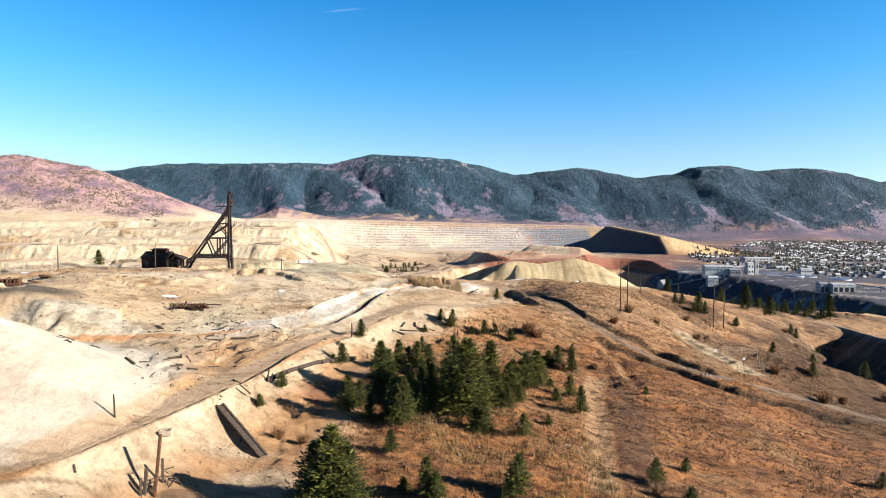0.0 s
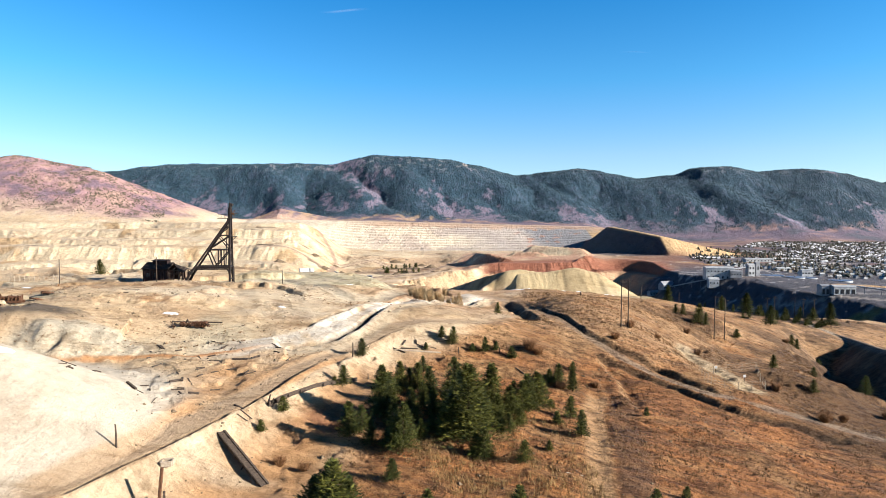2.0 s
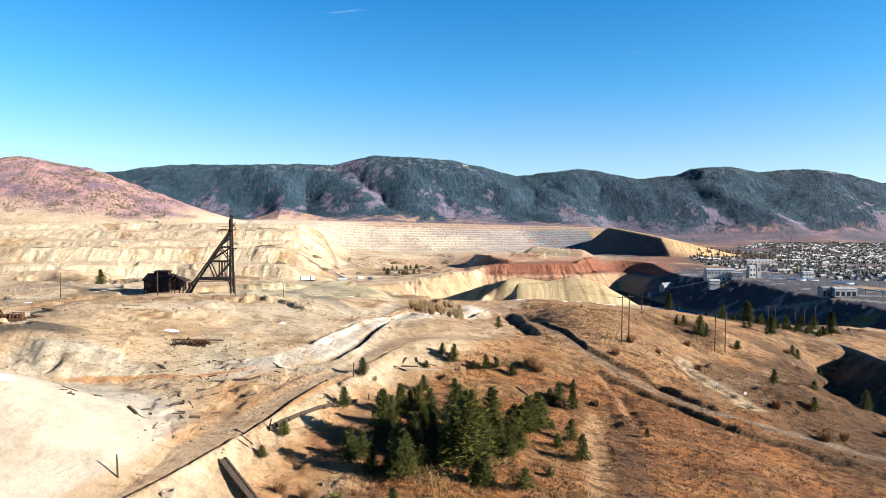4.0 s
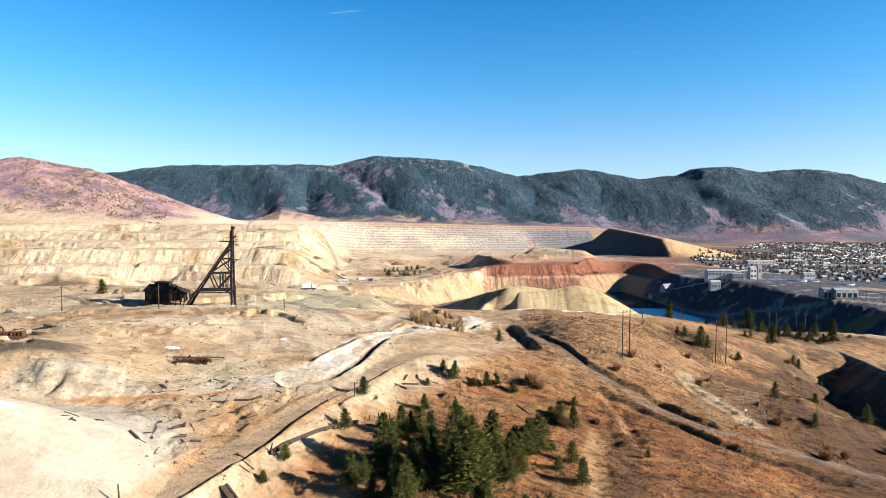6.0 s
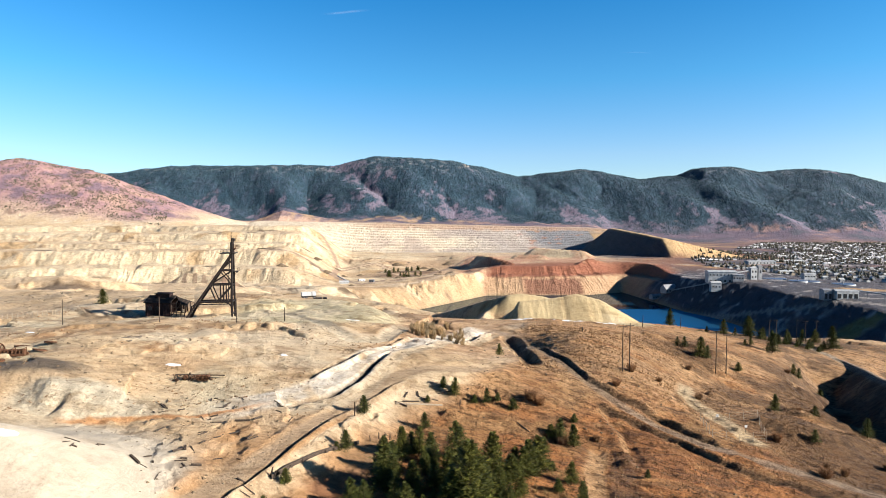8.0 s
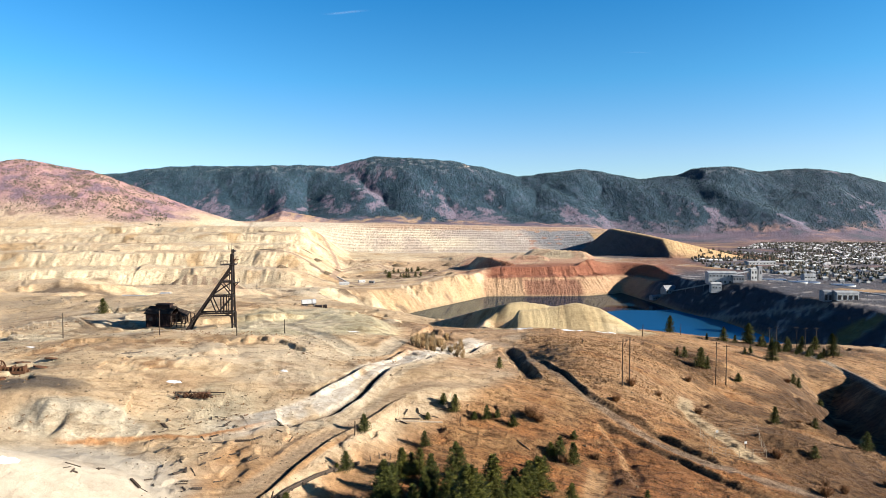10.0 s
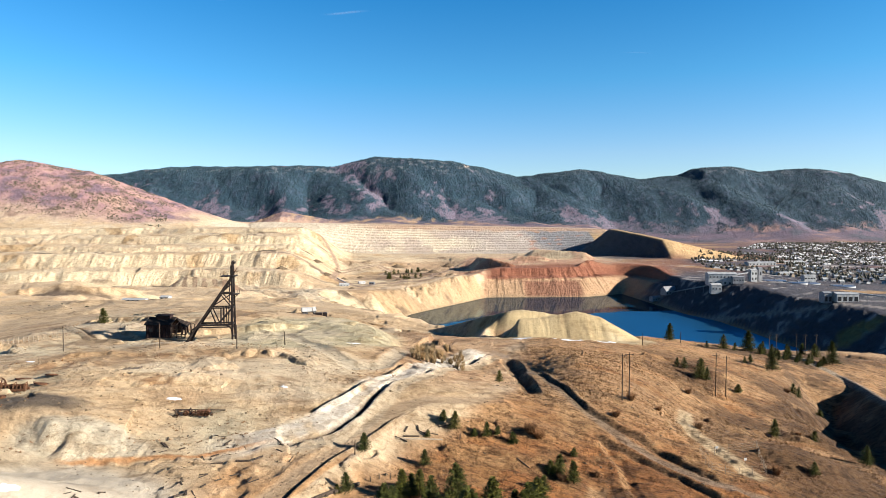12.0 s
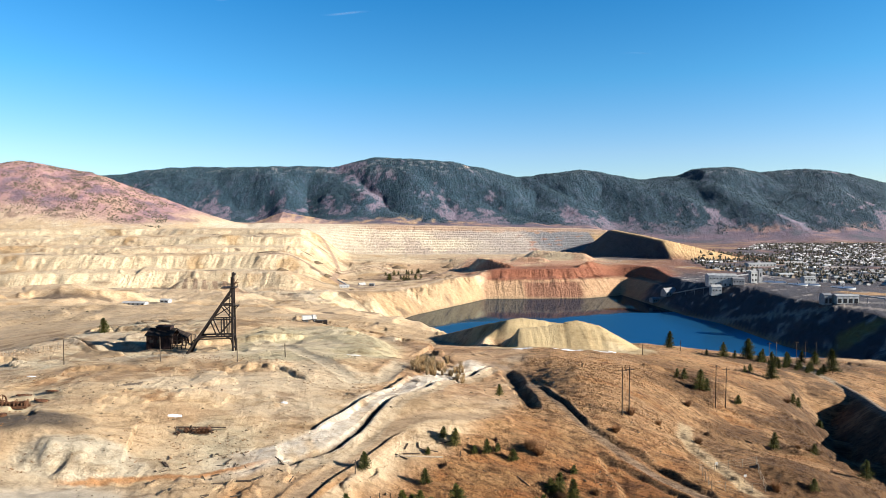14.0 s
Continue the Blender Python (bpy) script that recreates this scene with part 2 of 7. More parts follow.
MIDDLE = [
    [0.2, -0.0, -1.4, 0.2, 1.5, -0.0, 0.9, 0.1],
    [0.9, 1.0, -1.1, -0.9, 1.6, 0.3, 0.1, 0.6],
    [-0.8, -0.2, -0.7, -0.1, 1.2, -0.1, -0.2, -0.2],
    [-3.0, -1.8, 1.6, 0.7, 2.3, -1.1, 0.8, -0.4],
    [-0.5, 0.2, 0.9, -0.7, 2.6, 1.2, -2.3, 0.2],
    [0.5, 1.0, 0.5, -0.9, 1.6, -2.0, -4.2, -0.8],
    [-0.1, -0.0, 0.6, -0.6, 1.3, 0.4, 0.9, -0.0],
    [-0.2, -0.5, -0.6, 1.2, 1.3, -0.8, 1.2, 1.1],
    [0.1, 0.0, 0.1, -1.0, 3.8, -0.5, -1.5, 0.1],
    [0.4, 0.2, -0.3, -0.6, 1.0, 0.4, -0.8, 0.1],
]   # finer relief of the near hill, step 20 m from (-80, 60)
BENCHES = [(-262, 400, -26), (-510, 780, -55), (-917, 1380, -122), (-1146, 1750, -75), (-1343, 2050, -40), (-1700, 2600, -16),
           (-180, 450, -30), (-284, 700, -61), (-405, 1000, -87), (-607, 1500, -118), (-709, 1750, -98), (-850, 2100, -70),
           (-1050, 2600, -27), (-230, 900, -90), (-317, 1250, -119), (-459, 1806, -120), (-584, 2300, -101), (-838, 3000, -70)]
VALLEY = [(-250, 1480, -140), (-250, 1915, -150), (-295, 2133, -116), (-370, 2850, -148), (-25, 1943, -146), (30, 1900, -146), (170, 1830, -116),
          (200, 2150, -117), (300, 2850, -145), (350, 1850, -116), (467, 1818, -114), (0, 420, -50), (0, 640, -110),
          (-60, 330, -14), (-150, 330, -14), (200, 430, -85), (340, 480, -110), (520, 620, -150), (-150, 1100, -120)]
FLATS = [(554, 1602, -131), (625, 1435, -121), (726, 1137, -118), (700, 1035, -127), (675, 1218, -127), (900, 2200, -130),
         (1500, 2200, -140), (1500, 3500, -130), (2500, 3500, -130), (1000, 3500, -115), (1100, 1300, -130), (900, 700, -150),
         (0, -300, -45), (-600, -300, 5), (600, -300, -90), (0, -2500, 0), (-2500, 0, 40), (2500, 0, -120), (-700, 300, -5)]
LAKE = [(-145, 1265), (-62, 1440), (20, 1560), (118, 1705), (390, 1710), (505, 1775), (545, 1420), (580, 1310), (588, 1200),
        (590, 1100), (610, 1000), (600, 900), (380, 760), (120, 800), (-80, 1050)]
WATER = -190.0
CREST = [(-3600, 250), (-2290, 303), (-1940, 363), (-1540, 359), (-1220, 371), (-780, 359), (-498, 423), (64, 387), (185, 363), (546, 283), (990, 335),
         (1390, 266), (1670, 283), (1790, 331), (2030, 347), (2270, 307), (2600, 335), (2880, 299), (3150, 231), (3600, 300)]
HILL = [(-3600, 250), (-2500, 270), (-2170, 285), (-2032, 291), (-1893, 259), (-1575, 190), (-1340, 94), (-1063, -5), (-800, -60), (-600, -150)]


def sm(a, b, x):
    t = np.clip((x - a) / (b - a), 0, 1)
    return t * t * (3 - 2 * t)


def hashed(i, j, seed):
    h = (i.astype(np.int64) * 374761393 + j.astype(np.int64) * 668265263 + seed * 144305901) & 0xFFFFFFFF
    h = ((h ^ (h >> 13)) * 1274126177) & 0xFFFFFFFF
    return ((h ^ (h >> 16)) & 0xFFFF) / 65535.0


def grain(x, y, size, seed=0):
    """Smooth noise, -1 to 1, with lumps of that size."""
    u, v = x / size, y / size
    i, j = np.floor(u), np.floor(v)
    a, b = u - i, v - j
    a, b = a * a * a * (a * (a * 6 - 15) + 10), b * b * b * (b * (b * 6 - 15) + 10)
    p = hashed(i, j, seed) * (1 - a) + hashed(i + 1, j, seed) * a
    q = hashed(i, j + 1, seed) * (1 - a) + hashed(i + 1, j + 1, seed) * a
    return 2 * (p * (1 - b) + q * b) - 1


def rough(x, y, size, octaves=4, seed=0):
    r, amp = 0, 1.0
    for k in range(octaves):
        r = r + amp * grain(x * 0.8 + y * 0.6, y * 0.8 - x * 0.6, size, seed + k)
        x, y = x * 0.8 + y * 0.6, y * 0.8 - x * 0.6
        size, amp = size * 0.5, amp * 0.5
    return r / 1.9


def lattice(g, x, y, x0, y0, step):
    g = np.array(g)
    u, v = np.clip((x - x0) / step, 0, g.shape[0] - 1.001), np.clip((y - y0) / step, 0, g.shape[1] - 1.001)
    i, j = u.astype(int), v.astype(int)
    def weights(t):
        return [-.5 * t + t * t - .5 * t ** 3, 1 - 2.5 * t * t + 1.5 * t ** 3, .5 * t + 2 * t * t - 1.5 * t ** 3, -.5 * t * t + .5 * t ** 3]
    wa, wb, r = weights(u - i), weights(v - j), 0
    for m in range(4):
        for n in range(4):
            r = r + wa[m] * wb[n] * g[np.clip(i + m - 1, 0, g.shape[0] - 1), np.clip(j + n - 1, 0, g.shape[1] - 1)]
    return r


def along(x, y, line):
    """Distance to a polyline in plan, and how far along it (0 to 1) the nearest point lies."""
    best, where = np.full(np.shape(x), 1e9), np.zeros(np.shape(x))
    parts = list(zip(line, line[1:]))
    for k, (a, b) in enumerate(parts):
        dx, dy = b[0] - a[0], b[1] - a[1]
        t = np.clip(((x - a[0]) * dx + (y - a[1]) * dy) / (dx * dx + dy * dy), 0, 1)
        d = np.hypot(x - a[0] - t * dx, y - a[1] - t * dy)
        where = np.where(d < best, (k + t) / len(parts), where)
        best = np.minimum(best, d)
    return best, where


def inside(x, y, ring):
    r = np.zeros(np.shape(x), bool)
    for a, b in zip(ring, ring[1:] + ring[:1]):
        r ^= ((a[1] > y) != (b[1] > y)) & (x < (b[0] - a[0]) * (y - a[1]) / (b[1] - a[1] + 1e-9) + a[0])
    return r


def profile(table, x):
    return np.interp(x, [p[0] for p in table], [p[1] for p in table])


def near_hill(x, y):
    f = lambda a: np.clip(a / 15, 0, 1)
    w = f(x + 95) * f(115 - x) * f(y - 45) * f(215 - y)
    return lattice(NEAR, x, y, -160, 0, 40) + lattice(MIDDLE, x, y, -80, 60, 20) * w


def far_land(x, y):
    top, low = 0, 0
    for sx, sy, sz in BENCHES + VALLEY + FLATS:
        s = 0.16 * (200 + math.hypot(sx, sy))
        w = 1 / (((x - sx) ** 2 + (y - sy) ** 2) / s ** 2 + 0.25) ** 3
        top, low = top + w * sz, low + w
    return top / low


def ridge(x, y, line, tops, slope, base):
    """Heap with its crest along a line: it falls off at the slope on all sides."""
    d, w = along(x, y, line)
    z = np.interp(w, np.linspace(0, 1, len(tops)), tops) - slope * (np.sqrt(d * d + 2.0) - 1.4)
    return np.maximum(base, z)


def bench_count(x, y):
    """How many benches up the far pit wall."""
    return np.clip((y - 2930 - 45 * rough(x, y, 700, 2, 3)) / 330, 0, 1) * 11


def land(x, y):
    x, y = np.asarray(x, float), np.asarray(y, float)
    near = near_hill(x, y)
    z = far_land(x, y)
    # tailings benches of the west side: toe of each face, rise
    b = sm(-230, -420, x + 0.12 * (y - 1500)) * sm(1360, 1430, y) * sm(2480, 2260, y)
    yy = y + 70 * rough(x, y, 400, 4, 5) + 9 * rough(x, y, 60, 3, 6) + 10 * np.abs(rough(x, 0.2 * y, 26, 3, 12))
    west = np.full(np.shape(x), -131.0)
    for toe, rise, wide in ((1430, 34, 44), (1575, 31, 42), (1760, 13, 26), (1930, 23, 40), (2140, 17, 34)):
        west = west + rise * np.clip((yy - toe) / wide, 0, 1)
    west = west + 2.0 * rough(x, y, 40, 4, 7)
    z = z * (1 - b) + west * b
    z = z + sm(300, 900, y) * (3.5 * rough(x, y, 120, 4, 9)) + sm(330, 480, y) * sm(1500, 900, y) * sm(60, -60, x) * (8.5 * rough(x, y, 95, 5, 10) - 9 * np.abs(rough(x, y * 0.6, 60, 4, 11)) + 3)
    # broken scarps over the land behind the brow and on the valley floor
    m = (y > 330) & (y < 2500) & (x < 200)
    xs, ys = x[m], y[m]
    cut = sm(330, 420, ys) * sm(2500, 2300, ys) * sm(200, 60, xs) * sm(70, 150, np.hypot(xs + 335, ys - 670))
    z[m] = z[m] + cut * (6.5 * sm(-0.1, 0.25, rough(xs, ys, 230, 2, 96)) * (sm(-0.04, 0.04, rough(xs * 0.6, ys, 120, 5, 95)) - 0.5)
                         + 3.2 * sm(-0.1, 0.25, rough(xs, ys, 150, 2, 98)) * (sm(-0.06, 0.06, rough(xs * 0.6, ys, 50, 4, 97)) - 0.5))
    # stepped wall of the far pit
    t = bench_count(x, y)
    k = np.floor(t)
    t = (k + 0.5 * (t - k) + 0.5 * sm(0.3, 0.8, t - k)) / 11
    top = -8 - 0.022 * (x + 900)
    span = sm(-1150, -950, x) * sm(1050, 820, x)
    z = z + span * t * (top - z)
    z = np.maximum(z, ridge(x, y, [(-1010, 3540), (-900, 3560), (-560, 3540)], (10, 52, -8), 0.42, -1e4))
    # far dump with a steep face and a long back
    off = x - np.interp(y, [2380, 2560, 2800], [835, 800, 740])
    dump = np.interp(y, [2380, 2800], [-66, -34]) - np.where(off < 0, -0.78 * off, 0.24 * np.maximum(off - 25, 0)) - 0.6 * np.maximum(2400 - y, 0) - 0.25 * np.maximum(y - 2820, 0)
    dump = dump - 5 * np.abs(rough(x, y, 60, 3, 14)) * (off < 0)
    z = np.maximum(z, dump)
    z = np.maximum(z, ridge(x, y, [(450, 1840), (475, 1830)], (-86, -90), 0.5, -1e4))
    for line, tops, s in (([(112, 2010), (150, 1940), (205, 1860)], (-100, -99, -112), 1.0), ([(330, 2260), (480, 2150)], (-90, -94), 0.6), ([(-540, 1330), (-450, 1300)], (-92, -97), 0.6),
                          ([(250, 2120), (330, 2080)], (-104, -104), 0.6), ([(560, 2010), (640, 1960)], (-108, -112), 0.5)):
        z = np.maximum(z, ridge(x, y, line, tops, s, -1e4))
    # left hill
    s = sm(2350, 3100, y) * sm(3900, 3150, y)
    h = profile(HILL, x)
    z = z + np.maximum(h - z, 0) * s ** 0.8 + s * sm(-1000, -1500, x) * (22 * rough(x, y, 240, 5, 21) + 9 * np.abs(rough(x, y, 70, 3, 22)))
    # mountains behind
    s = sm(3480, 4560, y - 160 * rough(x, y, 900, 3, 33))
    crest = profile(CREST, x) + 14
    spur = np.abs(rough(x + 0.45 * y, y * 0.45, 620, 3, 40) + 0.16 * rough(x, y, 190, 4, 41))
    z = z + np.maximum(crest - z, 0) * s - 150 * s * (1 - s) * (1.0 - 3.0 * spur) * 1.25 - sm(4600, 4990, y) * 200
    z = z + 11 * s * rough(x, y, 90, 3, 44)
    # near hill over the far land
    w = sm(390, 318, y) * sm(-60, -5, y) * sm(-205, -130, x) * sm(330, 225, x)
    z = z * (1 - w) + near * w
    # pit with its lake
    m = (y > 500) & (y < 2300) & (np.abs(x) < 1100)
    xs, ys = x[m], y[m]
    d, w = along(xs, ys, LAKE + LAKE[:1])
    steep = 0.62 + 0.35 * sm(1450, 1650, ys) - 0.06 * sm(480, 560, xs) * sm(1450, 1350, ys)
    run = w * 5200
    gully = 34 * np.abs(rough(run, d * 0.2, 75, 3, 60)) + 14 * np.abs(rough(run, d * 0.25, 26, 3, 61)) + 2 * rough(xs, ys, 12, 3, 62)
    gully = gully * sm(0, 40, d) * (1 - 0.75 * sm(440, 560, xs))
    tiers = WATER + np.interp(d, [0, 48, 74, 100, 400], [0, 43, 46, 74, 330]) + 0.35 * gully
    far_side = sm(1560, 1640, ys) * sm(70, 130, xs)
    rim = (WATER + steep * d + gully) * (1 - far_side) + tiers * far_side
    east = sm(470, 540, xs) * sm(1640, 1560, ys)
    step = (rim - WATER + 3 * rough(xs, ys, 60, 3, 63)) / 13
    rim = rim + east * 13 * (np.floor(step) + sm(0.25, 0.75, step - np.floor(step)) - step) * 0.4
    rim = np.where(inside(xs, ys, LAKE), WATER - 0.5 * d, rim)
    soft = 1 + 6 * sm(440, 560, xs)      # the east rim is worn round
    h = np.clip(0.5 + 0.5 * (z[m] - rim) / soft, 0, 1)
    z[m] = z[m] * (1 - h) + rim * h - soft * h * (1 - h)
    return details(x, y, z)


TRACK = [(-42.5, 59.8), (-40, 64.7), (-37.3, 70.8), (-34.4, 79.2), (-30.6, 89.1), (-27.9, 94), (-24.9, 99.5), (-22.6, 106), (-20, 111.5), (-17.2, 117.5), (-14, 125.5), (-10, 133), (-3, 137.6), (5, 139), (12, 141)]
TRACK_EDGE = [(-41.8, 58.9), (-38.1, 62.6), (-35.8, 68), (-32.8, 75.5), (-29.2, 85.2), (-25.8, 92.5), (-24.0, 97), (-21.6, 103.5), (-19.6, 109.8), (-18.4, 112.6), (-15.5, 118.8), (-13.7, 122.1), (-10.8, 126.9), (-7.3, 130.8)]
WHITE_ROAD = [(-68, 105), (-55.1, 107.2), (-43.9, 108.6), (-37, 111.7), (-29.8, 115.4), (-22.5, 121.8), (-17.9, 128.8), (-16.2, 133.8), (-14.3, 138.8), (-11.1, 147.4), (-6, 154.1), (-1.5, 167), (2.7, 181), (11.5, 192), (16, 197)]
LOWER_LINE = [(-27.6, 127.4), (-22.4, 134.7), (-17.5, 145), (-12.6, 161), (-9.8, 170.6)]
EAST_ROAD = [(12, 202), (18.6, 193.6), (23.5, 177.1), (26.6, 166.7), (28.6, 154), (31.5, 142), (35.5, 136.5), (39.8, 132), (43.4, 128.5), (47.7, 124.8), (52, 121.3), (56, 118.3), (60.5, 116.3), (65, 114.9), (70, 114), (80.4, 111.4), (92, 108)]
EAST_UP = [(26.4, 172), (27.9, 160.6), (30.8, 150), (33, 141.5), (37.8, 137.4), (43, 134.4), (48.5, 128.5), (52, 124.2), (55.5, 121)]
EAST_LOW = [(31.3, 134), (37.6, 129.8), (42.4, 126.2), (46.5, 122), (49.5, 118), (53, 114), (57, 111), (62, 109.3), (66, 106.5), (80, 103)]
HILL_PATH = [(18, 66), (20.3, 78.2), (23, 91), (25.8, 106), (30, 119)]
GULLY = [(19.4, 191), (20.8, 183), (21.3, 165), (21.8, 148)]
SCAR = [(64.6, 165), (57.6, 148.6), (57.5, 141.5), (59.4, 136.3), (61.5, 130), (64.5, 123)]
SCARP = [(-125, 110), (-90, 113), (-76, 113), (-66, 110.5), (-57, 110), (-50, 115)]
MOUND_TRACK = [(-66, 214), (-48, 202), (-31, 172), (-23.5, 163), (-15.5, 166.5), (-13.4, 178), (-12, 192)]
BANKS = [[(66, 158), (75, 162.6), (85.4, 165.8)], [(68.8, 137), (74.5, 132.5), (85.7, 134.8), (100.6, 140.4)], [(110.7, 196.5), (121, 200.5), (134, 210)],
         [(65, 208), (74.8, 209), (83.5, 203), (96.4, 206)], [(92, 169), (98, 164), (107, 163.7)],
         [(1.5, 131.9), (6, 132.2), (11.5, 131.5)], [(-0.4, 124), (8.5, 122), (18.3, 120.6), (25.6, 124)]]
SLOPE_LINES = [[(30, 103), (35.7, 97.4), (44.8, 94), (58, 92)], [(55, 118.8), (62.4, 110), (70.4, 106.9), (78, 98)], [(32.4, 131.8), (35.2, 124.6), (34, 109)],
               [(-98.9, 139.6), (-91.7, 153), (-78, 161.8), (-64.6, 158)], [(-62, 171), (-47, 165.6), (-41.7, 175)], [(-59, 140.8), (-48.6, 140), (-35.5, 138.2)], [(-114, 166), (-107, 173.5), (-89, 168.6)]]
TRENCH = [(-136, 224), (-118, 206), (-105, 193), (-93, 187)]
RIM_ROAD = [(420, 1640), (476, 1541), (565, 1357), (628, 1243), (682, 1147), (741, 1070), (860, 980)]
YARD_ROAD = [(-520, 1700), (-330, 1640), (-180, 1560), (-40, 1640), (40, 1760), (150, 1850)]
SHORE_ROAD = [(-330, 1440), (-160, 1480), (-60, 1560), (20, 1690), (60, 1800)]
HAUL_ROAD = [(-620, 2650), (-480, 2400), (-319, 1941), (-282, 1631), (-194, 1510), (-70, 1772), (29, 2038), (200, 2300)]
LOOP_ROAD = [(-330, 1880), (-290, 1985), (-215, 2050), (-165, 1990), (-190, 1900), (-120, 1830), (0, 1850), (70, 1900)]
MOUND_EDGE = [(-17, 196), (-15.5, 206), (-18.3, 217), (-26.7, 235), (-38, 258)]
BENCH_ROAD = [(158, 292), (161, 272), (163, 254), (156, 230), (147, 208), (141, 188), (138, 168), (137, 145)]


def beside(x, y, line):
    """Signed distance to a line in plan (positive on its right-hand side) and the place along it."""
    best, where, sign = np.full(np.shape(x), 1e9), np.zeros(np.shape(x)), np.ones(np.shape(x))
    parts = list(zip(line, line[1:]))
    for k, (a, b) in enumerate(parts):
        dx, dy = b[0] - a[0], b[1] - a[1]
        t = np.clip(((x - a[0]) * dx + (y - a[1]) * dy) / (dx * dx + dy * dy), 0, 1)
        d = np.hypot(x - a[0] - t * dx, y - a[1] - t * dy)
        where = np.where(d < best, (k + t) / len(parts), where)
        sign = np.where(d < best, np.where((x - a[0]) * dy - (y - a[1]) * dx > 0, 1, -1), sign)
        best = np.minimum(best, d)
    return best * sign, where


def hump(d, centre, half):
    return np.clip(1 - np.abs(d - centre) / half, 0, 1) ** 0.8


def ends(w):
    return sm(0, 0.06, w) * sm(1, 0.94, w)


def details(x, y, z):
    m = (x > -150) & (x < 240) & (y > 40) & (y < 340)
    z[m] = near_details(x[m], y[m], z[m])
    return z


def near_details(x, y, z):
    wob = 0.45 * rough(x, y, 5, 3, 80)
    level = lambda line, u: np.interp(u, np.linspace(0, 1, len(line)), near_hill(np.array([p[0] for p in line], float), np.array([p[1] for p in line], float)))
    # broken ground: gullies, small cuts and lumps
    wild = sm(-16, 4, x - 0.1 * (y - 90)) * sm(330, 260, y)
    z = z + 0.6 * rough(x, y, 16, 5, 81) + (0.26 + 0.16 * wild) * rough(x, 1.6 * y, 3.4, 3, 82) + (0.1 + 0.06 * wild) * rough(x, y, 1.4, 2, 85)
    z = z - wild * 0.6 * np.abs(rough(x * 0.3 + 0.15 * y, y, 8, 3, 87)) - 0.5 * np.abs(rough(x * 1.0 + 0.3 * y, 0.45 * y, 9, 3, 83)) * sm(215, 195, y)
    # scarps: broken edges where the bare ground has slipped
    bare = 1 - 0.85 * wild
    slip = sm(0.0, 0.3, rough(x, y, 26, 2, 92)) * bare
    z = z + (0.85 + 0.8 * sm(130, 190, y)) * slip * (sm(-0.03, 0.03, rough(x * 0.75 + 0.2 * y, y, 13, 4, 91)) - 0.5)
    slip = sm(0.05, 0.35, rough(x, y, 15, 2, 94)) * bare
    z = z + 0.42 * slip * (sm(-0.05, 0.05, rough(x, 1.3 * y, 6, 3, 93)) - 0.5)
    # scarp below the plateau
    d, u = beside(x, y, SCARP)
    d = d + 2.4 * rough(x, y, 11, 4, 84) + 0.9 * rough(x, y, 3, 2, 88)
    z = z + sm(0, 0.06, u) * sm(0.95, 0.68, u) * (1.7 * sm(2, -3, d) * sm(-16, -4, d) - 1.9 * sm(-2, 3, d) * sm(15, 5, d))
    # track with the berm along its lower edge
    d, u = beside(x, y, TRACK)
    d = d + wob * 0.7
    z = z + (level(TRACK, u) - 0.2 - z) * sm(5, 2.2, np.abs(d)) * 0.9
    z = z - ends(u) * 1.5 * sm(3.2, 9, d) * sm(20, 9, d) * sm(0.78, 0.55, u)
    e, v = beside(x, y, TRACK_EDGE)
    e = e + wob * 0.35
    z = z + ends(v) * (0.55 * hump(e, 0.55, 0.8) - 0.4 * hump(e, -0.25, 0.5))
    z = z + ends(u) * 0.35 * hump(d, -3.2, 1.3) * sm(0.2, 0.5, u)
    run = u * 98
    z = z - ends(u) * 0.75 * np.abs(rough(run * 1.6, d * 0.3, 5, 3, 86)) * sm(4, 7, d) * sm(26, 13, d) * sm(0.75, 0.6, u)
    # road with the white bank and its ditch
    d, u = beside(x, y, WHITE_ROAD)
    d = d + wob
    k = sm(0.2, 0.36, u)
    z = z + ends(u) * (0.08 * hump(d, -2.6, 2.6) - (0.3 + 0.9 * k) * hump(d, 0.1, 0.6 + 0.35 * k) + 0.5 * k * hump(d, 1.7, 1.2))
    d, u = beside(x, y, LOWER_LINE)
    z = z + ends(u) * (0.8 * hump(d + wob, 1.0, 1.2) - 0.5 * hump(d + wob, -0.6, 1.0))
    # east road in its cutting
    d, u = beside(x, y, EAST_ROAD)
    d = d + wob
    z = z + (level(EAST_ROAD, u) - 0.3 - z) * sm(4.5, 1.8, np.abs(d)) * 0.6
    for line, k in ((EAST_UP, 1.0), (EAST_LOW, 0.9)):
        d, u = beside(x, y, line)
        d = d + wob
        k = k * ends(u) * (0.8 + 0.25 * rough(x, y, 6, 2, 89))
        z = z + 0.9 * k * (hump(d, -0.7, 0.9) - 0.7 * hump(d, 0.5, 0.65))
    d, u = beside(x, y, HILL_PATH)
    z = z - ends(u) * 0.45 * hump(d + wob, 0, 2.6)
    d, u = beside(x, y, GULLY)
    z = z - ends(u) * 1.9 * hump(d + 2.6 * wob, 0, 2.3)
    d, u = beside(x, y, SCAR)
    z = z - ends(u) * 0.5 * sm(-0.6, 1.0, d) * sm(7, 1.5, d)
    d, u = beside(x, y, MOUND_EDGE)
    d = d + 0.8 * wob
    z = z + ends(u) * (1.6 * sm(1, -6, d) * sm(-26, -9, d) - 1.9 * sm(-1, 3.5, d) * sm(14, 6, d))
    d, u = beside(x, y, MOUND_TRACK)
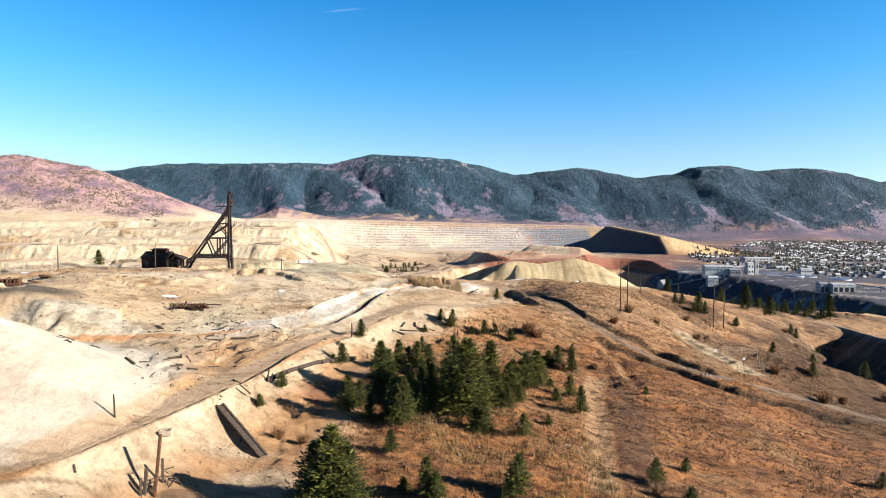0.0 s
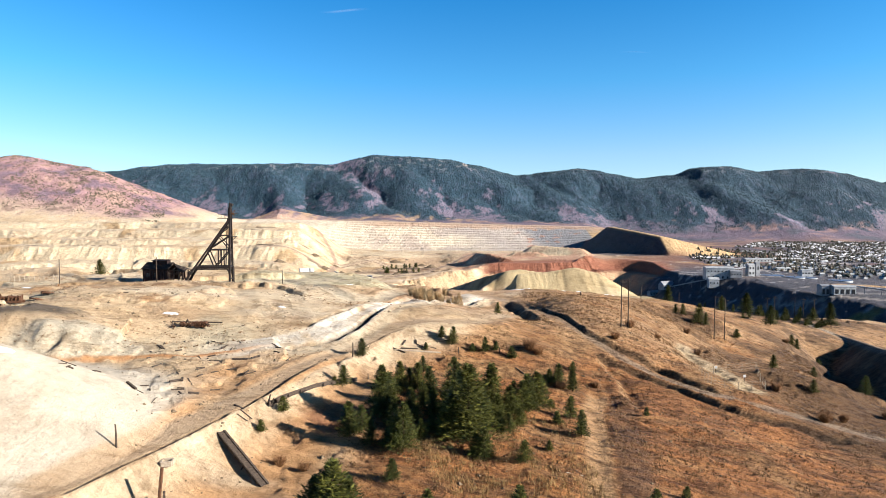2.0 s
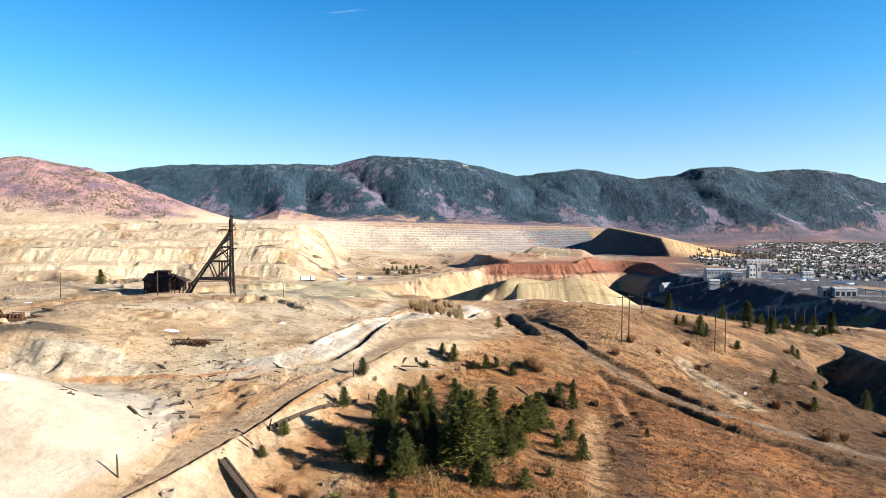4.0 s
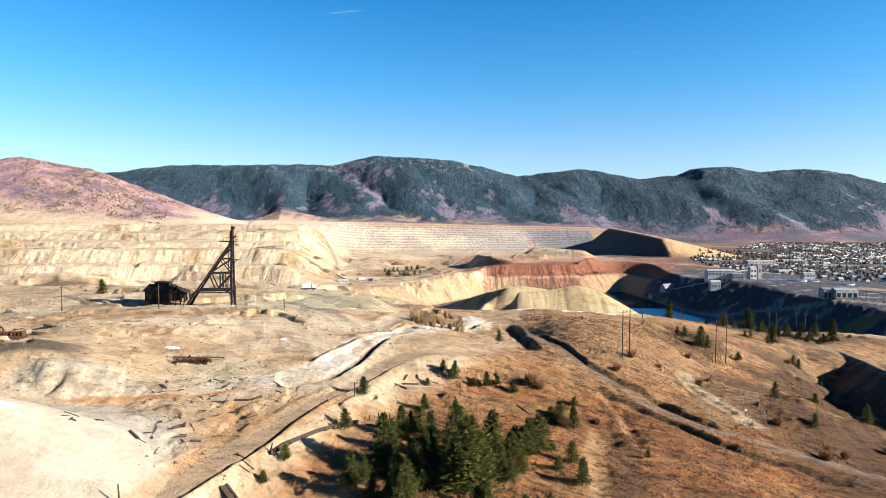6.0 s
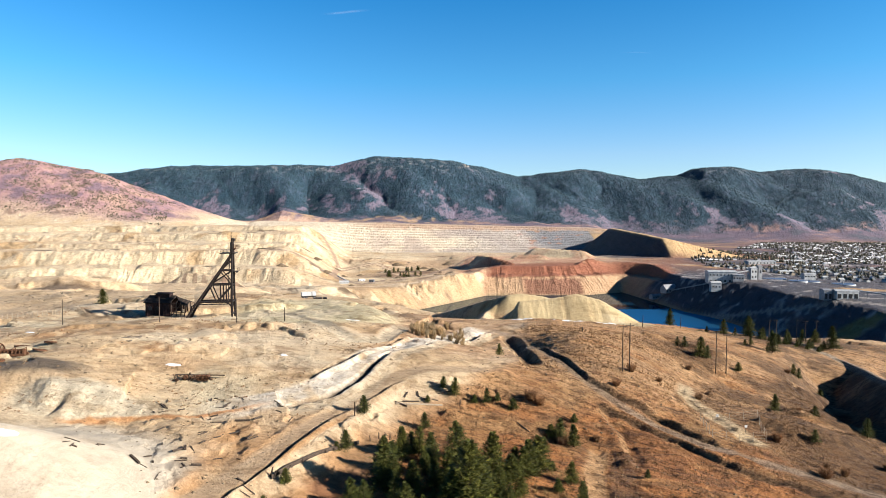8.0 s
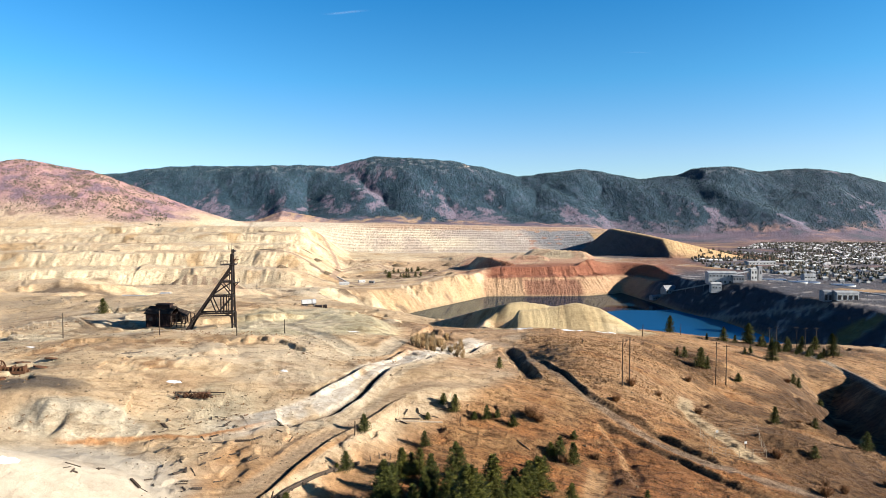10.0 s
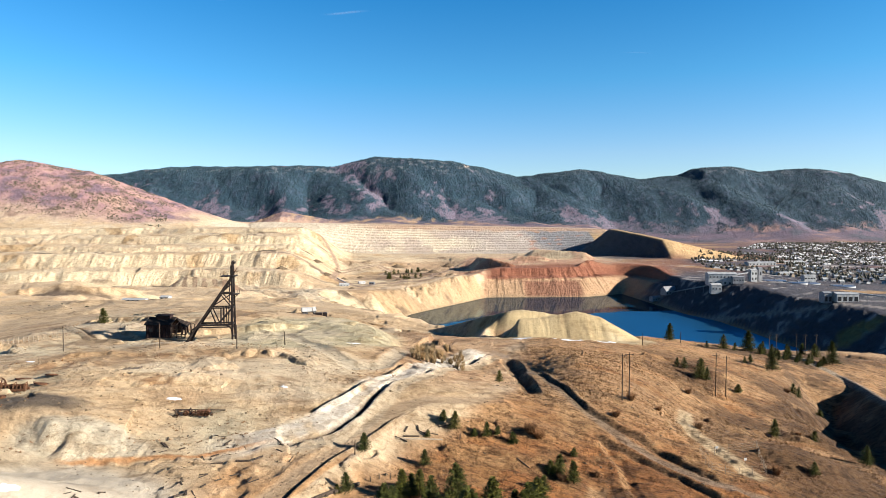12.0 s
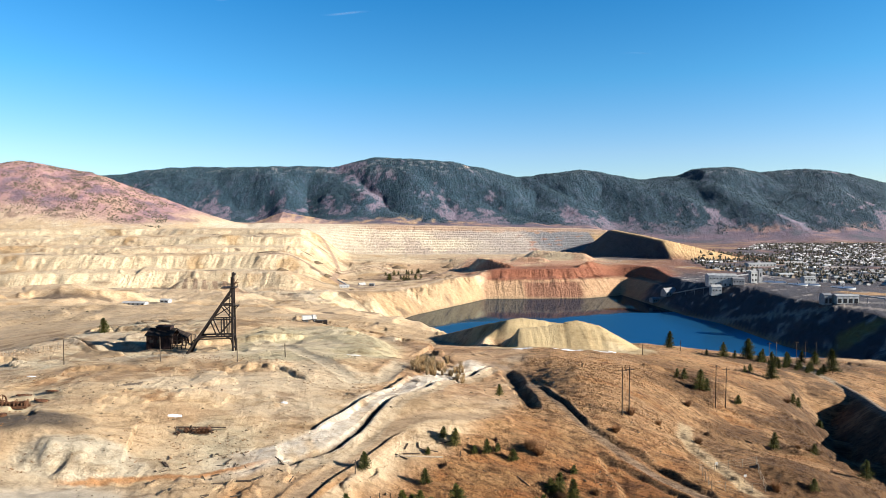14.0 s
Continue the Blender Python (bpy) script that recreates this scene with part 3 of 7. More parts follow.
    z = z - ends(u) * (0.3 * hump(d + wob, 0, 2.8) - 0.25 * hump(d + wob, 2.8, 1.2) - 0.3 * hump(d + wob, -3.2, 1.8))
    for n, line in enumerate(BANKS + SLOPE_LINES):
        d, u = beside(x, y, line)
        k = 1.1 if n < len(BANKS) else 0.5
        z = z + ends(u) * k * (1.3 * hump(d + wob, 1.0, 1.9) - 0.9 * hump(d + wob, -1.2, 1.6))
    d, u = beside(x, y, TRENCH)
    z = z + ends(u) * (-1.6 * hump(d + wob, -0.8, 2.0) + 0.9 * hump(d + wob, 1.8, 2.0))
    z = z - 2.4 * np.exp(-((x + 103) / 9) ** 2 - ((y - 203) / 9) ** 2)
    # hollow below the bench road, and the bench itself
    for hx, hy, rx, ry, deep in ((140, 226, 9, 12, 8), (131, 209, 10, 10, 9), (121, 189, 9, 9, 8), (114, 171, 8, 7, 5)):
        z = z - deep * (1 + 0.35 * rough(x, y, 9, 4, 99)) * np.exp(-((x - hx) / rx) ** 2 - ((y - hy) / ry) ** 2)
    # near end, out of view, is raised to cast shade into the hollow
    z = np.maximum(z, ridge(x, y, BENCH_ROAD, (-29, -28.5, -28, -26, -23.5, -20.5, -17, -15), 0.85, -1e4))
    # pale tailings pile beside the track
    pile = ridge(x, y, [(-80, 62), (-66, 78), (-60, 80)], (10, 6.5, 5.0), 0.52, -1e4) + 0.16 * rough(x, y, 8, 4, 70) - 0.25 * np.abs(rough(x * 1.5, y * 0.4, 9, 3, 72))
    z = np.maximum(z, pile)
    # yellow waste heaps on the brow: the pale bank behind, the deep cut at its west side and the hollow between
    z = z - 6.5 * np.exp(-((x - 7) / 10) ** 2 - ((y - 264) / 13) ** 2)
    rill = 0.5 * np.abs(rough(x * 2.4, y * 0.5, 7, 2, 71))
    for line, tops, steep in (([(58, 270), (46, 272), (34, 270), (28, 268)], (-6.5, -4.4, -2.4, -3.0), 0.8), ([(28, 268), (20.4, 277), (4.3, 297), (-6, 308)], (-3.0, -6.1, -14, -18), 1.35),
                              ([(28, 269), (19, 262), (13, 245)], (-3.6, -8.6, -11.2), 1.1)):
        z = np.maximum(z, ridge(x, y, line, tops, steep, -1e4) - rill)
    z = z - 5 * np.exp(-((x - 25.5) / 3.6) ** 2 - ((y - 251) / 8) ** 2)
    heap = ridge(x, y, [(30, 242), (40, 244), (53, 247), (60, 247.5)], (-1.9, -1.5, 0.3, -1.6), 0.58, -1e4) - rill
    heap = np.minimum(heap, -9.5 + 1.7 * (x - 25.5 - 0.8 * np.sin(y / 3.0)) )
    z = np.maximum(z, heap)
    return z
# ---- ground: one sheet to the horizon ----
def spaced(lo, hi, step):
    """Grid lines whose spacing follows step(place)."""
    p, lines = 0.0, []
    while p < hi:
        lines.append(p)
        p += step(p)
    p = -step(0.0)
    while p > lo:
        lines.insert(0, p)
        p -= step(p)
    return np.array([lo] + lines + [hi])


def build_ground():
    # rows lie closer together on the near hill and on the cliffs; columns spread to fit the camera's view
    def ahead(y):
        return float(np.interp(y, [-2600, -50, 40, 55, 130, 240, 320, 600, 1200, 1350, 1640, 1660, 1830, 1850, 2600, 2880, 2900, 3300, 3330, 4990],
                               [150, 8, 1.5, 0.42, 0.5, 0.75, 2.4, 7, 12, 10, 10, 6, 6, 11, 13, 15, 6, 6, 15, 19]))
    ys = spaced(-2600, 4990, ahead)
    half = np.interp(ys, [-2600, 40, 4990], [150, 105, 3850])
    out = np.linspace(0, 1, 26)[1:] ** 2
    s = np.linspace(-1, 1, 1051)
    gx = half[:, None] * s
    gx = np.concatenate([(-half[:, None] - (3900 - half[:, None]) * out[::-1]), gx, half[:, None] + (3900 - half[:, None]) * out], 1)
    gy = np.repeat(ys[:, None], gx.shape[1], 1)
    gz = land(gx, gy)
    ny, nx = gx.shape
    verts = np.stack([gx, gy, gz], -1).reshape(-1, 3)
    a = (np.arange(ny - 1)[:, None] * nx + np.arange(nx - 1)).ravel()
    faces = np.stack([a, a + 1, a + nx + 1, a + nx], -1)
    me = bpy.data.meshes.new("ground")
    me.vertices.add(len(verts))
    me.vertices.foreach_set("co", verts.ravel())
    me.loops.add(faces.size)
    me.loops.foreach_set("vertex_index", faces.ravel().astype(np.int32))
    me.polygons.add(len(faces))
    me.polygons.foreach_set("loop_start", (np.arange(len(faces)) * 4).astype(np.int32))
    me.polygons.foreach_set("use_smooth", np.ones(len(faces), bool))
    me.update(calc_edges=True)
    tint = me.color_attributes.new("tint", "FLOAT_COLOR", "POINT")
    sx = np.gradient(gz, axis=1) / np.gradient(gx, axis=1)
    sy = (np.gradient(gz, axis=0) - sx * np.gradient(gx, axis=0)) / np.gradient(ys)[:, None]
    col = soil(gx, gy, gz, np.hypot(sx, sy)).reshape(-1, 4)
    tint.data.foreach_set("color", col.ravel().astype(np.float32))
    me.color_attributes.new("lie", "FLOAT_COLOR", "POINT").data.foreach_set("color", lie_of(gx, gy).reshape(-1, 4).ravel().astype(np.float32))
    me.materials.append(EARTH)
    print("ground", nx, ny)
    return tagged(new("ground", me), "bare mined hillside of pale tailings and brown grass with pit", "ground", kind="structure")


def town_edge(y):
    """How far to the side, for its distance, the town begins."""
    return np.interp(y, [1450, 1600, 1735, 1850, 2214, 2500, 2920, 3380, 3600], [0.64, 0.56, 0.475, 0.425, 0.39, 0.42, 0.478, 0.5, 0.52])


def lie_of(x, y):
    """Place along the faces, bench count and extent of the far pit wall, and where the far faces are."""
    run, count, wall = x + 30 * rough(x, y, 120, 3, 140), np.zeros(x.shape), np.zeros(x.shape)
    m = (y > 600) & (y < 2000) & (np.abs(x) < 800)
    d, w = along(x[m], y[m], LAKE + LAKE[:1])
    run[m] = np.where(d < 170, w * 5200 + 8 * rough(x[m], y[m], 50, 2, 141), run[m])
    count = bench_count(x, y)
    wall = sm(0.1, 0.5, count) * sm(10.9, 10.5, count) * sm(-620, -420, x + 80 * rough(x, y, 200, 3, 142)) * sm(1000, 850, x)
    return np.stack([run, count, wall, sm(700, 1000, y)], -1)


def vein(x, y, size, seed, w):
    """Thin wandering lines."""
    return sm(w, 0.3 * w, np.abs(rough(x, y, size, 4, seed)))


def clearing(x, y, z):
    """Open heath on the mountain slopes: wide on the lower slopes, in scars and on rocky tops higher up."""
    n = rough(x + 0.3 * y, 0.6 * y, 300, 5, 170) + 0.35 * rough(x, y, 45, 3, 171)
    low = np.interp(z, [-80, 40, 150, 260, 420], [0.06, 0.16, 0.36, 0.52, 0.48])
    return sm(-0.06, 0.08, n - low)


def soil(x, y, z, slope):
    """Colour of the bare ground by what lies there: tailings, dry grass, ore, forest floor. Some shade and far haze is
    painted in.
    """
    def over(c, col, w):
        return c * (1 - w[..., None]) + np.array(col) * w[..., None]
    n0, n1, n2, n3 = rough(x, y, 90, 4, 100), rough(x, y, 34, 4, 101), rough(x, y, 10, 4, 102), rough(x, y, 2.4, 3, 103)
    c = np.ones(x.shape + (3,)) * np.array((0.70, 0.53, 0.33))
    c = over(c, (0.76, 0.63, 0.44), sm(0.0, 0.5, n1) * 0.8)
    c = over(c, (0.42, 0.28, 0.15), sm(0.15, 0.5, n2) * 0.6)
    # brown grass slopes east of the tracks
    edge = x - np.interp(y, [40, 70, 95, 115, 135, 160, 200, 260], [-30, -14, -12, -8, 8, 24, 24, 44]) + 4 * n1 + 2 * n2
    grass = sm(-4, 6, edge) * sm(330, 280, y)
    furrow = rough(x * 0.16 + 0.05 * y, y + 0.12 * x, 3.2, 4, 108)
    c = over(c, (0.50, 0.222, 0.076), grass)
    c = over(c, (0.20, 0.10, 0.045), grass * sm(0.1, 0.45, furrow) * 0.65)
    c = over(c, (0.44, 0.25, 0.11), grass * sm(0.1, 0.45, -furrow) * 0.6)
    c = over(c, (0.42, 0.25, 0.11), grass * sm(0.1, 0.5, n2 + 0.5 * n1) * 0.6)
    c = over(c, (0.24, 0.115, 0.05), grass * sm(0.05, 0.5, -n1 - 0.5 * n3) * 0.4)
    c = over(c, (0.62, 0.36, 0.165), sm(-30, -22, edge) * sm(4, -4, edge) * sm(118, 106, y) * sm(-0.6, 0.2, n2))
    c = over(c, (0.55, 0.34, 0.17), grass * sm(0.42, 0.75, slope) * 0.7)
    d, u = beside(x, y, TRACK)
    bank = sm(2.5, 3.5, d) * sm(17, 9, d + 3 * n2) * sm(0.8, 0.62, u)
    c = over(c, (0.80, 0.64, 0.43), bank * sm(11, 5, d + 3 * n2))
    c = over(c, (0.66, 0.40, 0.20), bank * sm(5, 10, d + 3 * n2) * 0.8)
    c = over(c, (0.36, 0.17, 0.09), sm(1, 0.5, np.hypot((x + 15) / 7, (y - 92) / 6) + 0.4 * n2) * 0.8)
    c = over(c, (0.60, 0.395, 0.215), grass * sm(122, 150, y + 8 * n1) * sm(-0.5, 0.2, furrow + 0.4 * n2 + 0.3) * 0.75)
    # east end of the slope darkened in colour, standing in for shade there
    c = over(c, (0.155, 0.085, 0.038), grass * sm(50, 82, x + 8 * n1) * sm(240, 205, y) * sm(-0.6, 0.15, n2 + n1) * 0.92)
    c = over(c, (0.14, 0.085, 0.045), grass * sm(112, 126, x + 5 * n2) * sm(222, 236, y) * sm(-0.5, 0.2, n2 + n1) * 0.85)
    d, u = beside(x, y, HILL_PATH)
    c = over(c, (0.19, 0.10, 0.05), sm(1.8, 3.0, d + 0.5 * n2) * sm(8, 5.5, d + n2) * ends(u) * 0.8)
    brow = sm(-26, -8, x) * sm(140, 160, y) * sm(6, -6, edge) * sm(262, 240, y)
    c = over(c, (0.60, 0.40, 0.235), brow * 0.85)
    c = over(c, (0.36, 0.20, 0.10), brow * sm(0.05, 0.35, rough(x * 0.4, y, 5, 4, 160)) * 0.7)
    # plateau: grey-green washed flats, dead brush, the dark burnt patch
    flat = sm(-30, -38, x + 0.02 * y) * sm(104, 116, y) * sm(330, 300, y)
    c = over(c, (0.68, 0.60, 0.42), flat * sm(-0.1, 0.4, n1 + 0.4 * n2) * 0.8)
    c = over(c, (0.34, 0.21, 0.11), flat * sm(135, 160, y + 14 * n1) * sm(0.05, 0.35, n2 + 0.3 * n1) * 0.65)
    c = over(c, (0.46, 0.31, 0.18), flat * sm(0.1, 0.4, rough(x * 0.3, y, 5, 4, 109)) * 0.6)
    for bx, by, bw, bh in ((-40, 142, 12, 5), (-53, 144, 8, 4), (-32, 134, 9, 3.5), (-62, 137, 10, 3), (-88, 146, 16, 4), (-70, 158, 14, 4)):
        c = over(c, (0.36, 0.205, 0.10), sm(1, 0.5, np.hypot((x - bx) / bw, (y - by) / bh) + 0.5 * n2) * sm(-0.35, 0.15, n2 + n3) * 0.8)
    c = over(c, (0.15, 0.12, 0.09), sm(1, 0.45, np.hypot((x + 84) / 17, (y - 121) / 7) + 0.5 * n2))
    c = over(c, (0.64, 0.575, 0.44), sm(1, 0.6, np.hypot((x + 64) / 17, (y - 111) / 5) + 0.3 * n2))
    c = over(c, (0.60, 0.54, 0.36), sm(1, 0.7, np.hypot((x + 42) / 34, (y - 213) / 40) + 0.25 * n1))
    bare_land = sm(8, -6, edge) * sm(330, 300, y)
    m = (y > 40) & (y < 330) & (np.abs(x) < 300)
    crack, wash = np.zeros(x.shape), np.zeros(x.shape)
    crack[m] = vein(x[m] * 0.5, y[m], 22, 186, 0.03) * sm(0.0, 0.3, rough(x[m], y[m], 30, 2, 187))
    wash[m] = sm(0.1, 0.4, rough(x[m] * 0.5, y[m], 17, 4, 188))
    c = over(c, (0.26, 0.17, 0.10), bare_land * crack * 0.75)
    c = over(c, (0.80, 0.70, 0.52), bare_land * wash * 0.6)
    # pale tailings pile
    d, u = along(x, y, [(-80, 62), (-66, 78), (-60, 80)])
    c = over(c, (0.60, 0.545, 0.445), sm(28, 22, d + 1.5 * n2) * sm(-37, -40.5, x - 0.12 * (y - 70)))
    c = over(c, (0.78, 0.69, 0.54), sm(-20, -26, edge) * sm(52, 58, y) * sm(104, 90, y) * 0.55)
    # tracks
    for line, half, col, k in ((TRACK, 2.2, (0.64, 0.48, 0.31), 0.9), (EAST_ROAD, 1.2, (0.36, 0.275, 0.20), 0.85), (HILL_PATH, 1.5, (0.62, 0.39, 0.20), 0.95),
                               (MOUND_TRACK, 2.2, (0.64, 0.57, 0.43), 0.8), (BENCH_ROAD, 2.5, (0.42, 0.37, 0.30), 0.9), (SCAR, 1.5, (0.70, 0.56, 0.36), 0.95)):
        d, u = beside(x, y, line)
        c = over(c, col, sm(half + 0.9, half - 0.4, np.abs(d + 0.5 * n2)) * ends(u) * k)
    d, u = beside(x, y, WHITE_ROAD)
    w = sm(5.6, 3.8, np.abs(d + 2.3) + 0.8 * n2) * ends(u)
    c = over(c, (0.82, 0.76, 0.65), w * sm(0.12, 0.3, u) * sm(-0.7, 0.1, n2 + 0.5 * n3))
    c = over(c, (0.64, 0.33, 0.14), sm(0.8, 0.4, np.abs(d + 0.9 + 0.3 * n3)) * sm(0.0, 0.03, u) * sm(0.3, 0.2, u) * 0.9)
    # ditch beside the white road painted dark for its shade
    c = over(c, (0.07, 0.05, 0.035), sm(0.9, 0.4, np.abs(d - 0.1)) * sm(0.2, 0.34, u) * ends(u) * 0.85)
    c = over(c, (0.66, 0.56, 0.40), sm(2.2, 1.2, np.abs(d - 3.2)) * sm(0.2, 0.3, u) * ends(u) * 0.7)
    # shade in the hollow painted into the colour of its slopes
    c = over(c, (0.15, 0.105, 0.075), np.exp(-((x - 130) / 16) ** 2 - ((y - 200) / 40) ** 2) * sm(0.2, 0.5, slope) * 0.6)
    # gully and ditch brush, and the shade of edges and banks, painted dark
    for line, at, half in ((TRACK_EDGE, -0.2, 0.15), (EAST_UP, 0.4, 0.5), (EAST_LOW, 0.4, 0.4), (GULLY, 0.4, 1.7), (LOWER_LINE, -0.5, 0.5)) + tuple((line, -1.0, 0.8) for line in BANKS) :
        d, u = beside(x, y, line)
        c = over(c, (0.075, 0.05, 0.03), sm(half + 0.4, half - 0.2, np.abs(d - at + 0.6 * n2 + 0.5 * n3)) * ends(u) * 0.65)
    # yellow waste heaps
    heap = np.maximum(sm(20, 15, along(x, y, [(36, 238), (60, 246), (66, 249)])[0]), sm(13, 10, along(x, y, [(20, 272), (50, 274)])[0])) * sm(222, 228, y + n2)
    c = over(c, (0.54, 0.435, 0.25), heap)
    c = over(c, (0.64, 0.54, 0.35), heap * sm(0.1, 0.5, n1))
    # land beyond the brow
    far = sm(300, 380, y)
    c = over(c, (0.60, 0.47, 0.31), far)
    c = over(c, (0.52, 0.36, 0.19), far * sm(-0.1, 0.3, n0 + 0.4 * n1) * sm(1000, 600, y))
    c = over(c, (0.62, 0.53, 0.39), far * sm(900, 1300, y) * sm(-0.2, 0.4, n1 + n0))
    c = over(c, (0.66, 0.56, 0.39), far * sm(0.25, 0.5, slope) * sm(900, 1200, y) * 0.8)
    c = over(c, (0.46, 0.33, 0.19), far * sm(0.25, 0.45, slope) * sm(900, 1200, y) * sm(0.2, 0.5, n1 + 0.5 * n0) * 0.6)
    c = over(c, (0.36, 0.26, 0.17), far * sm(0.14, 0.05, slope) * sm(1350, 1450, y) * sm(0.15, 0.45, n1) * 0.7)
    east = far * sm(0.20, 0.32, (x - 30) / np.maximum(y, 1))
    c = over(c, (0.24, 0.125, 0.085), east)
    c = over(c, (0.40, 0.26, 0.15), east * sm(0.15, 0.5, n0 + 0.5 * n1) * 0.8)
    # shade on the east pit side painted in as near-black ground
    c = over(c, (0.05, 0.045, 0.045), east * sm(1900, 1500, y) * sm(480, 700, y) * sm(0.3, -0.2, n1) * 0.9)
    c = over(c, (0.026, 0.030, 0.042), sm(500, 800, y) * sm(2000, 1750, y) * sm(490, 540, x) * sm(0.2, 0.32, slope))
    flats = sm(1450, 1600, y) * sm(3700, 3450, y) * sm(0.33, 0.42, x / np.maximum(y, 1)) * sm(430, 520, x - np.interp(y, [2380, 2560, 2800], [835, 800, 740]) + 500 * (y < 2300) + 500 * (y > 3100))
    c = over(c, (0.18, 0.12, 0.125), flats * 0.9)
    c = over(c, (0.40, 0.27, 0.155), flats * sm(0.15, 0.3, rough(x * 0.4, y, 130, 3, 155)) * 0.8)
    # town and mill ground tinted blue, painting in the distance haze
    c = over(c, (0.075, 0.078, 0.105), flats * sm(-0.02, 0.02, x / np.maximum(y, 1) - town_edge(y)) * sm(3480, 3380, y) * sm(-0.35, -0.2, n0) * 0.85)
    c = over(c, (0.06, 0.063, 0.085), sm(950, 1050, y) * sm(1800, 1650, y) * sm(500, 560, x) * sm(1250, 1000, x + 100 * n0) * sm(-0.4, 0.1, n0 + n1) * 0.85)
    c = over(c, (0.42, 0.26, 0.12), sm(950, 1050, y) * sm(2100, 1900, y) * sm(600, 700, x) * sm(0.3, 0.55, n0) * 0.8)
    # roads, pipes and dusty yards of the mill side, on ground blued for haze
    m = (y > 820) & (y < 2300) & (x > 480) & (x < 1700)
    lines, pipes, dust = np.zeros(x.shape), np.zeros(x.shape), np.full(x.shape, -1.0)
    lines[m], pipes[m], dust[m] = vein(x[m] * 0.35, y[m], 90, 181, 0.035), vein(x[m] * 0.3 + 0.2 * y[m], y[m], 45, 182, 0.03), rough(x[m] * 0.5, y[m], 38, 4, 183)
    yard = sm(820, 900, y) * sm(2300, 2100, y) * sm(480, 540, x)
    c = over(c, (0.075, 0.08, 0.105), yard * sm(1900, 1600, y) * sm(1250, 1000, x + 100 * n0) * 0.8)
    c = over(c, (0.34, 0.33, 0.33), yard * lines * sm(-0.3, 0.2, n0) * 0.8)
    c = over(c, (0.42, 0.42, 0.43), yard * pipes * sm(0.0, 0.3, n0 + n1) * 0.8)
    c = over(c, (0.44, 0.42, 0.41), yard * sm(0.24, 0.06, slope) * sm(0.34, 0.46, dust) * 0.8)
    c = over(c, (0.22, 0.19, 0.08), sm(1, 0.6, np.hypot((x - 668) / 52, (y - 1010) / 30) + 0.5 * n1))
    c = over(c, (0.46, 0.30, 0.15), sm(1, 0.6, np.hypot((x - 900) / 120, (y - 1280) / 60) + 0.5 * n1) * 0.9)
    # pit floor, banks and red wall
    c = over(c, (0.50, 0.30, 0.20), sm(1250, 1350, y) * sm(2500, 2000, y) * sm(-260, -140, x) * sm(560, 520, x) * sm(-0.5, 0.3, n1 + n0))
    c = over(c, (0.50, 0.36, 0.215), sm(1300, 1380, y) * sm(1750, 1700, y) * sm(-300, -200, x) * sm(150, 100, x + 40 * n1))
    band = 0.5 + 0.5 * np.sin(z / 5.0 + 2 * n1)
    red = sm(1660, 1700, y) * sm(1960, 1850, y) * sm(90, 140, x + 30 * n1) * sm(660, 600, x)
    c = over(c, (0.30, 0.125, 0.075), red)
    c = over(c, (0.47, 0.32, 0.20), red * sm(-141, -147, z + 3 * n1))
    c = over(c, (0.25, 0.12, 0.08), red * sm(-147, -151, z) * sm(210, 240, x + 25 * n1) * sm(400, 360, x + 25 * n1) * 0.9)
    c = over(c, (0.22, 0.075, 0.05), red * sm(-118, -124, z) * sm(-146, -142, z) * 0.6 * band)
    c = over(c, (0.50, 0.36, 0.24), red * sm(-117, -113, z) * sm(0.0, 0.4, n1) * 0.6)
    # open ground of the valley floor: dark ore piles and dusty yards
    floor = sm(1440, 1520, y) * sm(2750, 2600, y) * sm(-420, -330, x) * sm(60, 20, x)
    c = over(c, (0.50, 0.375, 0.235), floor * 0.8)
    c = over(c, (0.20, 0.13, 0.085), floor * sm(0.22, 0.36, rough(x * 0.35, y, 70, 4, 150)) * 0.85)
    c = over(c, (0.62, 0.50, 0.34), floor * sm(0.2, 0.4, rough(x * 0.4, y, 55, 4, 151)) * 0.8)
    m = (y > 1440) & (y < 2800) & (x > -450) & (x < 80)
    ways, ruts = np.zeros(x.shape), np.zeros(x.shape)
    ways[m], ruts[m] = vein(x[m] * 0.4, y[m], 140, 191, 0.05), vein(x[m] * 0.3, y[m], 60, 192, 0.05)
    c = over(c, (0.13, 0.09, 0.07), floor * ruts * sm(-0.2, 0.2, n0 + n1) * 0.8)
    c = over(c, (0.64, 0.53, 0.38), floor * ways * 0.85)
    # small dark blotches, thin dark lines and washed pale patches over the west land
    west = sm(400, 500, y) * sm(2500, 2300, y) * sm(0, -120, x)
    c = over(c, (0.70, 0.60, 0.42), west * sm(0.05, 0.45, rough(x * 0.5, y, 120, 4, 152)) * 0.7)
    c = over(c, (0.12, 0.085, 0.06), west * sm(0.46, 0.54, rough(x * 0.45, y, 48, 4, 153)) * 0.85)
    c = over(c, (0.44, 0.30, 0.155), west * sm(0.25, 0.45, rough(x, y, 80, 5, 154)) * 0.75)
    m = (y > 400) & (y < 2500) & (x < 0)
    long, short = np.zeros(x.shape), np.zeros(x.shape)
    long[m], short[m] = vein(x[m] * 0.4, y[m], 160, 184, 0.022), vein(x[m] * 0.35, y[m], 60, 185, 0.03)
    c = over(c, (0.20, 0.14, 0.09), west * long * sm(-0.1, 0.3, n0) * 0.8)
    c = over(c, (0.30, 0.215, 0.13), west * short * sm(0.0, 0.3, n1) * 0.7)
    c = over(c, (0.36, 0.27, 0.16), sm(WATER + 5, WATER + 2, z) * far * 0.7)
